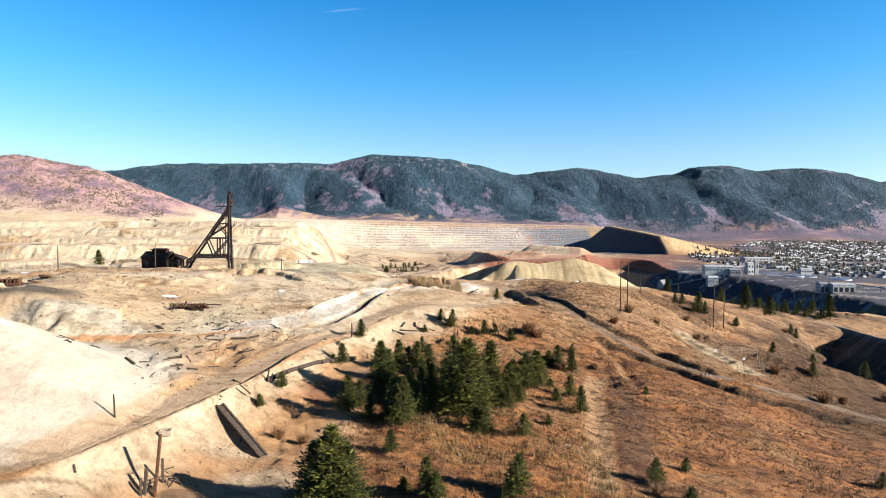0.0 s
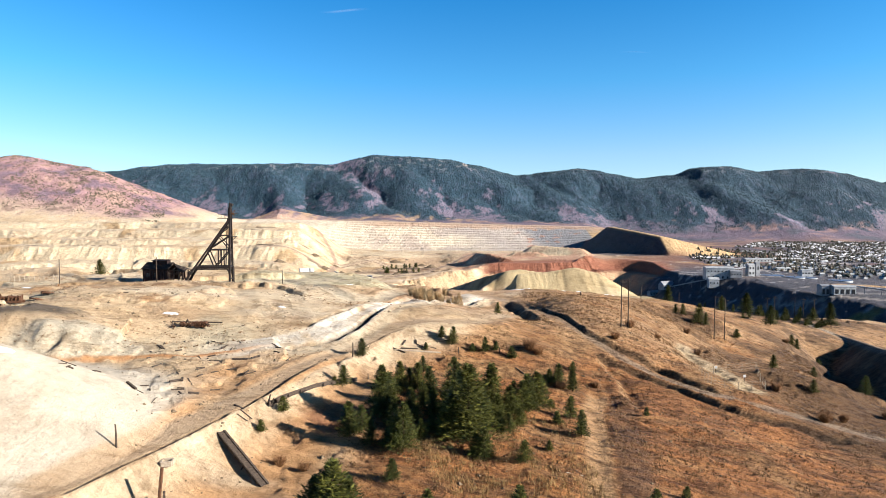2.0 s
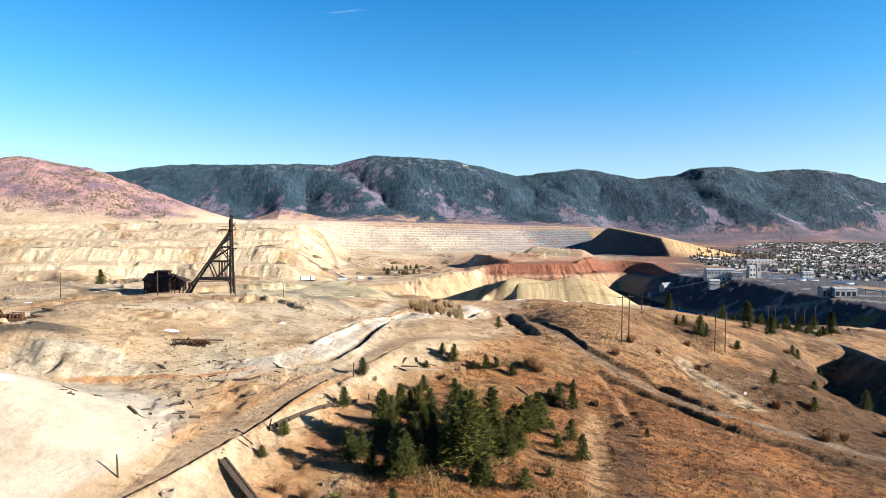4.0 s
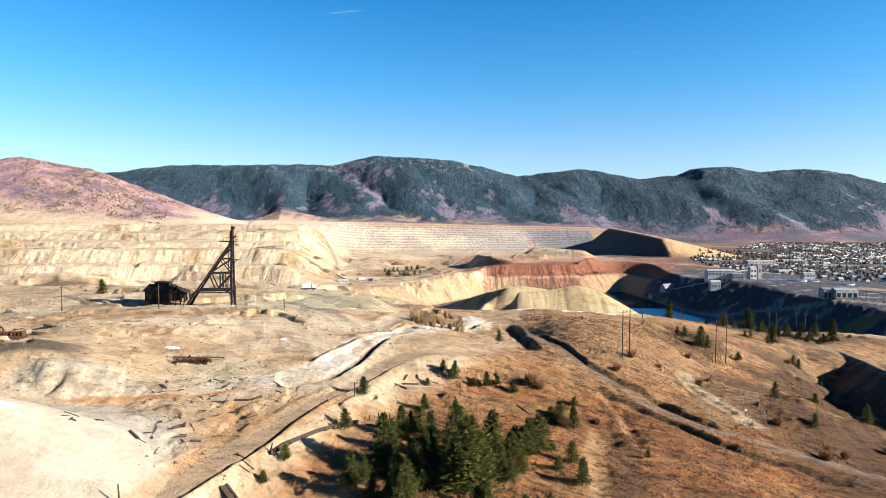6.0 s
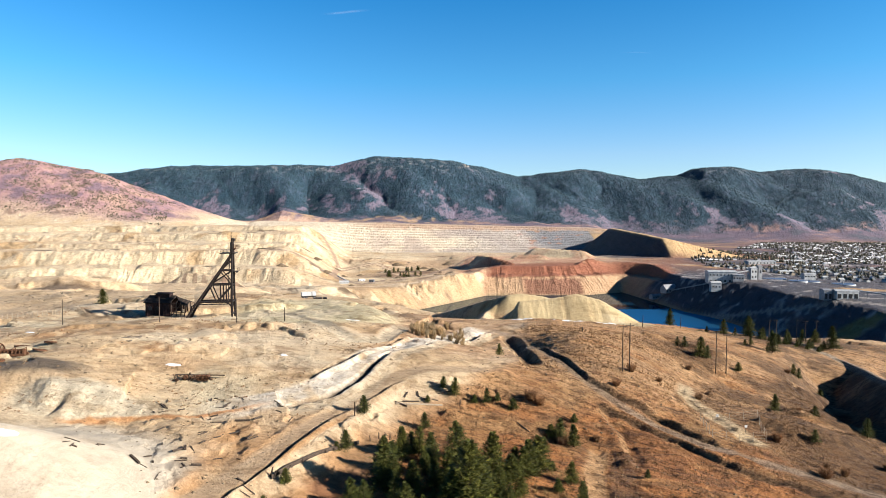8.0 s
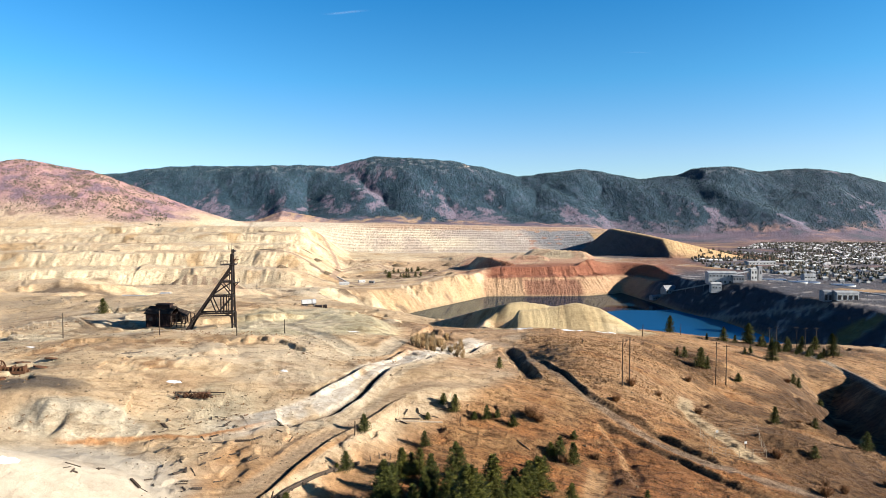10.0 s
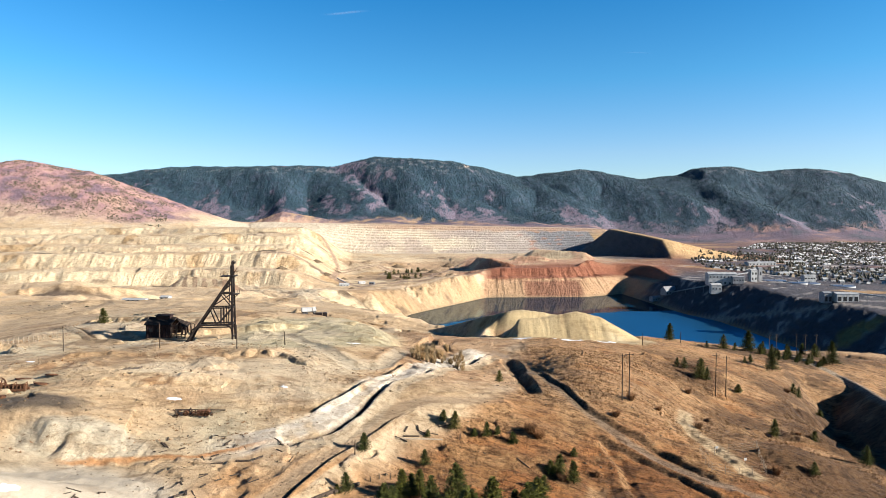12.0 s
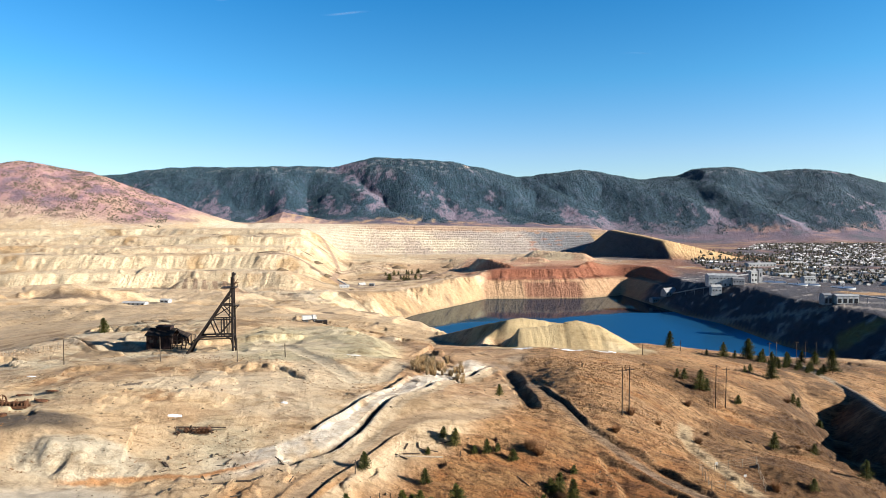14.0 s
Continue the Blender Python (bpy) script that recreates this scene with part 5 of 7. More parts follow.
def build_hoist_shed():
    x, y = -89.3, 205.5
    ob = thing("hoist_shed", pose(x, y, ground_at(x, y) - 0.3, 0, 0, -4), "derelict dark red timber shed with a roof monitor", "shed")
    def p(name, bm, mat=SHED_BOARDS, label=""):
        return part(name, bm, mat, ob, label)
    w, d, h = 8.2, 7.0, 4.6
    for s in (-1, 1):
        bm = bmesh.new()
        box(bm, (w, 0.18, h), Matrix.Translation((-2, s * d / 2, h / 2)))
        for k in range(9):
            box(bm, (0.12, 0.1, h), Matrix.Translation((-2 - w / 2 + 0.5 + k * 0.9, s * (d / 2 + 0.12), h / 2)))
        p("long_wall", bm)
    bm = bmesh.new()
    v = [(-6.1, -3.5, 0), (-6.1, 3.5, 0), (-6.1, 3.5, h), (-6.1, 0, h + 1.7), (-6.1, -3.5, h)]
    f = bm.faces.new([bm.verts.new(q) for q in v])
    bmesh.ops.solidify(bm, geom=[f], thickness=0.18)
    p("gable_wall", bm)
    for s in (-1, 1):
        bm = bmesh.new()
        slab(bm, (-6.6, s * 4.0, h - 0.15), (2.4, s * 4.0, h - 0.15), (2.4, 0, h + 1.8), (-6.6, 0, h + 1.8), 0.12 * s)
        p("roof_slope", bm, SHED_ROOF, "dark sagging roof")
    bm = bmesh.new()
    gable(bm, 4.6, 2.6, 1.5, 0.4, Matrix.Translation((-1.6, 0, h + 0.9)))
    p("roof_monitor", bm)
    bm = bmesh.new()
    slab(bm, (-4.2, -1.7, h + 2.35), (1.0, -1.7, h + 2.35), (1.0, 1.7, h + 2.45), (-4.2, 1.7, h + 2.45), 0.14)
    p("monitor_roof", bm, SHED_ROOF)
    # the open end: posts, rafters and hanging boards
    for k, px in enumerate((2.3, 3.9, 5.4, 6.6)):
        for s in (-1, 1):
            bm = bmesh.new()
            beam(bm, (px, s * 3.3, -0.2), (px + 0.15 * k, s * 3.1, h * (1 - 0.07 * k)), 0.28)
            p("post", bm, GREY_WOOD)
        bm = bmesh.new()
        beam(bm, (px, -3.4, h * (1 - 0.07 * k)), (px, 0, h * (1.3 - 0.09 * k)), 0.22)
        beam(bm, (px, 3.4, h * (1 - 0.07 * k)), (px, 0, h * (1.3 - 0.09 * k)), 0.22)
        p("rafter", bm, GREY_WOOD)
    for z in (1.4, 3.0, 4.2):
        bm = bmesh.new()
        beam(bm, (2.2, -3.3, z), (6.8, -3.2, z * 0.93), 0.2)
        p("rail", bm, GREY_WOOD)
    bm = bmesh.new()
    beam(bm, (2.4, -3.35, 0.2), (5.2, -3.35, 3.6), 0.2)
    p("brace", bm, GREY_WOOD)
    rnd = random.Random(9)
    for k in range(7):
        bm = bmesh.new()
        px = 2.5 + k * 0.6
        box(bm, (0.5, 0.06, rnd.uniform(1.4, 3.2)), pose(px, 3.4 if k % 2 else -1.5, 2.2, 0, rnd.uniform(-6, 6), 0))
        p("loose_board", bm)
    for s in (-1.1, 1.6):
        bm = bmesh.new()
        box(bm, (1.1, 0.12, 1.1), Matrix.Translation((-3.4 + s, -3.62, 2.6)))
        p("window_opening", bm, DARK_GLASS)
    bm = bmesh.new()
    slab(bm, (6.0, -3.6, h * 0.82), (7.2, -3.6, h * 0.7), (7.2, 0, h * 0.95), (2.4, 0, h * 1.3), 0.1)
    p("roof_remnant", bm, SHED_ROOF)


build_headframe()
build_hoist_shed()


# ---- poles ----
def utility_pole(x, y, h, label, arm=True, lean=0.0, group="utility poles"):
    ob = thing("utility_pole", pose(x, y, ground_at(x, y) - 0.3, 0, lean, random.uniform(-8, 8)), label, "utility pole", group)
    bm = bmesh.new()
    rod(bm, (0, 0, 0), (0, 0, h), 0.15, 0.1, 8)
    part("shaft", bm, GREY_WOOD, ob)
    if arm:
        bm = bmesh.new()
        beam(bm, (-1.1, 0.15, h - 0.6), (1.1, 0.15, h - 0.6), 0.12)
        part("crossarm", bm, GREY_WOOD, ob)
        for s in (-1, 0, 1):
            bm = bmesh.new()
            rod(bm, (s * 0.95, 0.15, h - 0.55), (s * 0.95, 0.15, h - 0.3), 0.05, 0.03, 6)
            part("insulator", bm, RUST, ob)
    return ob
for px, py, ph, parm in [(42.6, 148.0, 11.4, 1), (44.4, 148.5, 11.9, 1), (82.0, 187.6, 13.2, 1), (85.4, 188.3, 12.6, 1), (163.7, 290, 10.5, 1), (168.4, 291, 10.6, 1),
                         (174, 292, 10.9, 1), (147.4, 282.9, 8.9, 1), (147.5, 277.2, 10.0, 1)]:
    utility_pole(px, py, ph, "tall weathered wooden utility pole on the hillside", bool(parm))
for px, py, ph in [(-76.1, 168.8, 7.0), (-54.9, 167.4, 6.8), (-101.5, 167.8, 7.0), (-46.0, 183.0, 4.3), (74.0, 232.2, 4.6), (103.5, 273.0, 5.4)]:
    utility_pole(px, py, ph, "slim bare wooden pole on the plateau", False, random.uniform(-1.5, 1.5), "bare poles")


def wooden_post(x, y, h, lean, thick, label):
    ob = thing("wooden_post", pose(x, y, ground_at(x, y) - 0.3, lean, lean * 0.6, 20), label, "post", "old timber posts")
    bm = bmesh.new()
    rod(bm, (0, 0, 0), (0.03, 0, h * 0.6), thick, thick * 0.9, 7)
    rod(bm, (0.03, 0, h * 0.6), (0, 0.05, h), thick * 0.9, thick * 0.7, 7)
    part("shaft", bm, GREY_WOOD, ob)


for px, py, ph, pl, pt in [(41.5, 186.4, 1.6, 0, 0.2), (-15.8, 111.9, 2.9, 2, 0.12), (-38.0, 72.7, 3.0, -3, 0.12), (-25.3, 90.8, 1.9, 22, 0.13), (-24.9, 90.9, 1.8, 26, 0.13),
                           (-11.0, 107.5, 1.4, 0, 0.1), (-9.2, 108.5, 1.4, 3, 0.1), (-12.4, 106.5, 1.3, -2, 0.1), (12, 128, 1.3, 0, 0.1), (3.5, 126.5, 1.5, 4, 0.12)]:
    wooden_post(px, py, ph, pl, pt, "dark weathered timber post set in the slope")


def timber(x, y, long, turn, thick, mat, label, group, name="timber_beam", pitch=None, lift=0.0):
    """A beam lying on the slope, following the ground at its two ends."""
    dx, dy = math.cos(radians(turn)) * long / 2, math.sin(radians(turn)) * long / 2
    a, b = Vector((x - dx, y - dy, ground_at(x - dx, y - dy) + thick * 0.4 + lift)), Vector((x + dx, y + dy, ground_at(x + dx, y + dy) + thick * 0.4 + lift))
    ob = thing(name, Matrix.Translation((a + b) / 2), label, "timber", group)
    bm = bmesh.new()
    beam(bm, a - (a + b) / 2, b - (a + b) / 2, thick, thick * 0.8)
    part("log", bm, mat, ob)
    return ob


def chute(x0, y0, x1, y1):
    """A long open timber chute lying down the slope: two sides, a floor and ties."""
    a, b = Vector((x0, y0, ground_at(x0, y0) - 0.1)), Vector((x1, y1, ground_at(x1, y1) - 0.1))
    ob = thing("timber_chute", Matrix.Translation(a), "long fallen timber chute lying on the slope", "chute")
    run = b - a
    side = run.cross(Vector((0, 0, 1))).normalized()
    for s in (-0.45, 0.45):
        bm = bmesh.new()
        beam(bm, side * s, run + side * s, 0.3, 0.45)
        part("side_beam", bm, GREY_WOOD, ob)
    bm = bmesh.new()
    slab(bm, side * -0.5, side * 0.5, run + side * 0.5, run - side * 0.5, 0.08)
    part("floor_board", bm, GREY_WOOD, ob)
    for k in range(8):
        bm = bmesh.new()
        p = run * ((k + 0.5) / 8) + Vector((0, 0, 0.12))
        beam(bm, p - side * 0.7, p + side * 0.7, 0.14)
        part("tie", bm, GREY_WOOD, ob)


chute(-28.9, 81.6, -21.3, 74.9)


def ruined_bent():
    x, y = -29.9, 65.5
    ob = thing("trestle_ruin", pose(x, y, ground_at(x, y) - 0.4, 0, 0, 35), "collapsed dark timber trestle with broken planks", "ruin")
    rnd = random.Random(31)
    for k, (a, b, w) in enumerate([((-0.6, -1.4, 0), (0.5, 0.6, 6.0), 0.3), ((-1.5, -1.0, 0), (-1.1, -0.4, 3.0), 0.34), ((-1.9, -1.2, 0), (-1.7, -0.6, 2.2), 0.25), ((0.6, 0.5, 0), (0.7, 0.9, 3.2), 0.25)]):
        bm = bmesh.new()
        beam(bm, a, b, w)
        part("post", bm, RUST if k == 0 else GREY_WOOD, ob)
    for k in range(16):
        bm = bmesh.new()
        c = Vector((rnd.uniform(-0.6, 2.2), rnd.uniform(-0.5, 2.6), rnd.uniform(0.3, 1.4)))
        d = Vector((rnd.uniform(-1, 1), rnd.uniform(-1, 1), rnd.uniform(-0.5, 0.7))).normalized() * rnd.uniform(0.5, 1.2)
        beam(bm, c - d, c + d, 0.22, 0.07)
        part("broken_plank", bm, GREY_WOOD, ob)


ruined_bent()


def timber_frame(x, y):
    ob = thing("timber_crib", pose(x, y, ground_at(x, y), 0, 0, 12), "small square timber crib with a dark opening", "crib")
    for p, q in (((-0.6, -0.5, 0.3), (0.6, -0.5, 0.3)), ((-0.6, 0.5, 0.3), (0.6, 0.5, 0.3)), ((-0.6, -0.5, 0.3), (-0.6, 0.5, 0.3)), ((0.6, -0.5, 0.3), (0.6, 0.5, 0.3))):
        bm = bmesh.new()
        beam(bm, p, q, 0.25, 0.6)
        part("crib_log", bm, PALE_WOOD, ob)
    # dark slab inside stands in for the unlit opening
    bm = bmesh.new()
    box(bm, (1.0, 0.8, 0.2), Matrix.Translation((0, 0, 0.15)))
    part("opening", bm, DARK_GLASS, ob)


timber_frame(-31.9, 72.2)


def retaining_wall():
    """Low plank wall with bleached sheets at the foot of the track."""
    line = [(-24.9, 90.2), (-23.3, 93.2), (-19.5, 97.8), (-16.5, 101.4), (-14, 104.5)]
    ob = thing("retaining_wall", pose(-19.5, 97.8, ground_at(-19.5, 97.8)), "low old timber retaining wall below the track", "wall")
    o = Vector((-19.5, 97.8, ground_at(-19.5, 97.8)))
    for a, b in zip(line, line[1:]):
        p, q = Vector((*a, ground_at(*a) + 0.25)) - o, Vector((*b, ground_at(*b) + 0.25)) - o
        for k in range(2):
            bm = bmesh.new()
            beam(bm, p + Vector((0, 0, 0.34 * k)), q + Vector((0, 0, 0.34 * k)), 0.16, 0.3)
            part("rail_log", bm, GREY_WOOD, ob)
        for k in range(5):
            if (3 * k + int(10 * p.x)) % 5 < 3:
                continue
            c = p.lerp(q, (k + 0.5) / 5)
            bm = bmesh.new()
            box(bm, (0.35 + 0.12 * k, 0.08, 0.5), Matrix.Translation(c + Vector((0.22, -0.16, 0.1))) @ Matrix.Rotation(0.9, 4, "Z"))
            part("board", bm, GREY_WOOD, ob)


retaining_wall()

rnd_clutter = random.Random(77)
for x, y, l, a, th in [(-6.3, 124.6, 3.4, 12, 0.3), (-4.0, 126.2, 2.2, -20, 0.25), (-2.4, 126.4, 3.0, 8, 0.22), (-8.2, 123.2, 2.6, 160, 0.25), (0.6, 129.2, 3.0, 20, 0.2),
                       (-7.4, 126.2, 1.6, 70, 0.3), (-5.0, 127.2, 1.4, 100, 0.28), (9.0, 122.0, 2.5, 30, 0.2), (15.5, 119.5, 2.6, 150, 0.2)]:
    timber(x, y, l, a, th, GREY_WOOD, "dark rotten timber beam lying on bare ground", "loose timbers")
timber(-4.6, 124.3, 9.5, 14, 0.32, PALE_WOOD, "long bleached pole lying across the slope", "bleached poles")
timber(17.1, 78.6, 2.3, 2, 0.14, PALE_WOOD, "pale bleached plank lying on brown grass", "bleached poles")
timber(-28.8, 88.8, 1.9, 150, 0.3, GREY_WOOD, "short dark timber lying below the track", "loose timbers")
# splintered wood strewn over the tailings slope west of the track
for k in range(70):
    x = rnd_clutter.uniform(-52, -26)
    y = rnd_clutter.uniform(84, 118)
    if abs(float(beside(np.array([x]), np.array([y]), TRACK)[0][0])) < 3.2:
        continue
    timber(x, y, rnd_clutter.uniform(0.5, 2.0), rnd_clutter.uniform(0, 180), rnd_clutter.uniform(0.1, 0.26), GREY_WOOD, "splintered dark board strewn on tailings", "splintered boards", "broken_board")
for k in range(26):
    x, y = rnd_clutter.uniform(-46, -24), rnd_clutter.uniform(60, 84)
    if beside(np.array([x]), np.array([y]), TRACK)[0][0] < 4:
        continue
    timber(x, y, rnd_clutter.uniform(0.4, 1.2), rnd_clutter.uniform(0, 180), rnd_clutter.uniform(0.08, 0.2), GREY_WOOD, "splintered dark board strewn on tailings", "splintered boards", "broken_board")
for x, y, l, a in [(-34.6, 107.8, 2.6, 5), (-32.2, 108.8, 1.6, 40), (-40.6, 95.8, 2.2, 50), (-40.0, 96.6, 1.6, 110), (-44.5, 89.8, 2.8, 140), (-36.5, 92, 1.5, 20)]:
    timber(x, y, l, a, 0.34, GREY_WOOD, "dark half-buried timber in the tailings slope", "loose timbers", lift=0.1)


def scrap_heap():
    x, y = -49.4, 125.2
    ob = thing("scrap_heap", pose(x, y, ground_at(x, y)), "heap of rusty machine scrap and old timbers", "scrap")
    rnd = random.Random(15)
    for k in range(30):
        cx = rnd.uniform(-4.2, 3.2)
        c = Vector((cx, rnd.uniform(-0.9, 0.9), rnd.uniform(0.1, 0.8)))
        d = Vector((rnd.uniform(-1, 1), rnd.uniform(-1, 1), rnd.uniform(-0.3, 0.6))).normalized() * rnd.uniform(0.4, 1.1)
        bm = bmesh.new()
        beam(bm, c - d, c + d, rnd.uniform(0.12, 0.3), rnd.uniform(0.08, 0.2))
        part("scrap_bar", bm, RUST if k % 3 else GREY_WOOD, ob)
    for k, cx in enumerate((0.6, 1.5, 2.3, -2.0)):
        bm = bmesh.new()
        rod(bm, (cx, -0.6, 0.6), (cx, 0.3, 0.65), 0.55, None, 14)
        rod(bm, (cx, -0.75, 0.6), (cx, 0.45, 0.65), 0.2, None, 8)
        part("drum", bm, RUST, ob, "rusty cable drum")
    bm = bmesh.new()
    beam(bm, (-4.6, 0.9, 0.9), (5.4, 1.2, 0.7), 0.22)
    part("long_pole", bm, GREY_WOOD, ob)


scrap_heap()


def spoked_wheel(x, y, r, tilt):
    ob = thing("spoked_wheel", pose(x, y, ground_at(x, y) + 0.35, tilt, 6, random.uniform(0, 180)), "large rusty spoked hoist wheel lying on the ground", "wheel", "old hoist wheels")
    bm = bmesh.new()
    n, ring = 28, []
    for k in range(n):
        a = 2 * math.pi * k / n
        ring.append([bm.verts.new((q * math.cos(a), q * math.sin(a), h)) for q, h in ((r, -0.14), (r, 0.14), (r * 0.9, 0.14), (r * 0.9, -0.14))])
    for k in range(n):
        p, q = ring[k], ring[(k + 1) % n]
        for j in range(4):
            bm.faces.new([p[j], q[j], q[(j + 1) % 4], p[(j + 1) % 4]])
    part("rim", bm, RUST, ob)
    for k in range(6):
        bm = bmesh.new()
        a = k * math.pi / 3
        beam(bm, (0, 0, 0), (r * 0.92 * math.cos(a), r * 0.92 * math.sin(a), 0), 0.16)
        part("spoke", bm, RUST, ob)
    bm = bmesh.new()
    rod(bm, (0, 0, -0.25), (0, 0, 0.25), 0.32, None, 10)
    part("hub", bm, RUST, ob)


for wx, wy, wr, wt in [(-91.5, 136.5, 1.5, 8), (-85.6, 137.2, 1.4, 18), (-84.7, 132.0, 1.4, 12), (-91.5, 129.5, 1.4, 80), (-86.5, 122.5, 0.8, 4)]:
    spoked_wheel(wx, wy, wr, wt)


def old_machine(x, y):
    ob = thing("hoist_machine", pose(x, y, ground_at(x, y), 0, 0, 8), "rusted abandoned hoist frame beside the wheels", "machine")
    for s in (-1, 1):
        bm = bmesh.new()
        box(bm, (6.5, 0.25, 0.5), Matrix.Translation((0, s * 0.8, 0.5)), 0.04)
        part("side_frame", bm, RUST, ob)
    for k in range(9):
        bm = bmesh.new()
        px, h = -2.9 + k * 0.72, 1.1 + 0.35 * (k % 3)
        for side in (-0.75, 0.75):
            beam(bm, (px, side, 0.1), (px + 0.1 * (k % 2), side * 0.9, h), 0.16)
        beam(bm, (px, -0.75, h * 0.9), (px, 0.75, h), 0.12)
        part("rib", bm, RUST, ob)
        bm = bmesh.new()
        rod(bm, (px - 0.09, 0, 1.0), (px + 0.09, 0, 1.0), 0.5 + 0.12 * (k % 2), None, 16)
        part("drum_flange", bm, RUST, ob)
    bm = bmesh.new()
    rod(bm, (-3.0, 0, 1.3), (3.0, 0, 1.3), 0.28, None, 10)
    part("drum_shaft", bm, RUST, ob)


old_machine(-88.2, 127.6)


def concrete_pad():
    ob = thing("concrete_pad", pose(-72.4, 141.8, ground_at(-72.4, 141.8) - 0.2, 0, 0, 4), "cracked grey concrete machine footing on the plateau", "footing")
    rnd = random.Random(6)
    for i in range(3):
        for j in range(3):
            bm = bmesh.new()
            box(bm, (2.3, 2.4, 0.5), pose((i - 1) * 2.34, (j - 1) * 2.44, rnd.uniform(-0.1, 0.06), rnd.uniform(-1.5, 1.5), rnd.uniform(-1.5, 1.5), 0), 0.05)
            part("concrete_slab", bm, CONCRETE, ob)


concrete_pad()


def snow_patch(x, y, w, d, turn):
    """A thin drift that lies on the ground."""
    rnd = random.Random(int(x * 7 + y * 13))
    bm = bmesh.new()
    rings, n = 4, 18
    wob = [rnd.uniform(0.65, 1.25) for _ in range(n)]
    rows, pts = [], []
    for k in range(rings + 1):
        q = k / rings
        for j in range(n):
            a = 2 * math.pi * j / n
            lx, ly = w / 2 * q * wob[j] * math.cos(a), d / 2 * q * wob[j] * math.sin(a)
            c, s = math.cos(radians(turn)), math.sin(radians(turn))
            pts.append((x + lx * c - ly * s, y + lx * s + ly * c, 0.16 * (1 - q * q) - 0.03 * (q == 1) + 0.05))
    p = np.array(pts)
    g = land(p[:, 0], p[:, 1]) + p[:, 2]
    base = ground_at(x, y)
    v = [bm.verts.new((a - x, b - y, c - base)) for (a, b, _), c in zip(pts, g)]
    for k in range(rings):
        for j in range(n):
            q = [v[k * n + j], v[k * n + (j + 1) % n], v[(k + 1) * n + (j + 1) % n], v[(k + 1) * n + j]]
            if k == 0:
                q = [v[0], q[2], q[3]] if j else q
            try:
                bm.faces.new(q)
            except ValueError:
                pass
    ob = thing("snow_patch", Matrix.Translation((x, y, base)), "small patch of old snow in the shade", "snow", "snow patches")
    o = part("drift", bm, SNOW, ob)
    for f in o.data.polygons:
        f.use_smooth = True


for sx, sy, sw, sd, st in [(-55.8, 130.1, 3.2, 1.4, 10), (-35.2, 138.8, 1.6, 1.1, 0), (26.5, 222, 4.5, 2.6, -40), (29.8, 222, 4.5, 2.2, -30), (43, 224, 7.5, 2.4, -8), (48, 223.5, 5.5, 1.8, -10),
                           (57.5, 226.5, 6.5, 2.4, 4), (61.5, 228.5, 3.4, 2.6, 20), (-56.2, 80.2, 3.4, 1.5, 50), (-26.5, 189, 5, 1.6, 35), (-100, 152, 2.2, 0.9, 0)]:
    snow_patch(sx, sy, sw, sd, st)


# ---- bare brush and grass ----
def twig_bush(w, h, count, seed):
    rnd = random.Random(seed)
    verts, faces = [], []
    for k in range(count):
        a, e = rnd.uniform(0, 6.283), rnd.uniform(0.25, 1.0)
        r = w / 2 * math.sqrt(rnd.random())
        p = Vector((r * 0.35 * math.cos(a), r * 0.35 * math.sin(a), 0))
        q = Vector((r * math.cos(a + rnd.uniform(-0.6, 0.6)), r * math.sin(a), h * e))
        m = p.lerp(q, 0.55) + Vector((rnd.uniform(-0.1, 0.1), rnd.uniform(-0.1, 0.1), 0.12 * h))
        s = Vector((rnd.uniform(-1, 1), rnd.uniform(-1, 1), 0)).normalized() * 0.035
        n = len(verts)
        verts += [p - s, p + s, m + s * 0.8, m - s * 0.8, q]
        faces += [(n, n + 1, n + 2, n + 3), (n + 3, n + 2, n + 4)]
        for j in range(3):
            b = m.lerp(q, rnd.random())
            d = Vector((rnd.uniform(-1, 1), rnd.uniform(-1, 1), rnd.uniform(0, 1))).normalized() * 0.22 * h
            n = len(verts)
            verts += [b - s * 0.6, b + s * 0.6, b + d]
            faces.append((n, n + 1, n + 2))
    return verts, faces


def bare_bushes():
    kinds = []
    for k, (w, h, c) in enumerate(((2.2, 1.6, 260), (3.2, 2.4, 420), (1.6, 2.4, 90))):
        ob = thing("bare_bush", Matrix.Translation((0, 0, -50)), ("low leafless brown bush on dry grass", "broad leafless reddish bush on the slope", "tall leafless grey-brown brush at the brow")[k], "bush", "leafless bushes")
        mesh_part("crown", *twig_bush(w, h, c, 50 + k), (TWIGS, TWIGS, BRUSH)[k], ob)
        kinds.append(ob)
    spots = [(0, -21, 80.5), (0, -17.5, 79), (0, 24, 68), (1, 18.4, 130.2), (1, 20.0, 129.6), (0, 21.8, 118.4), (0, 22.6, 117.2), (0, 30, 121), (0, 6.5, 104), (0, -14.2, 88), (0, 60, 146), (0, 52, 150),
             (0, 99, 168), (0, 97, 169.5), (0, 118, 214), (0, 70, 178), (0, 45, 149), (0, 39, 140), (0, 69, 128), (0, 75, 121), (0, 78, 120), (0, 90, 125), (1, 71.5, 115.5)]
    rnd = random.Random(8)
    spots += [(2, rnd.uniform(-9, 6), rnd.uniform(178, 196)) for _ in range(60)]
    first = set()
    for k, x, y in spots:
        m = pose(x, y, ground_at(x, y) - 0.05, 0, 0, rnd.uniform(0, 360))
        if k in first:
            c = copy_thing(kinds[k], m)
        else:
            first.add(k)
            c = kinds[k]
            c.matrix_basis = m
        s = rnd.uniform(0.75, 1.2)
        c.scale = (s, s, s * rnd.uniform(0.8, 1.15))


bare_bushes()


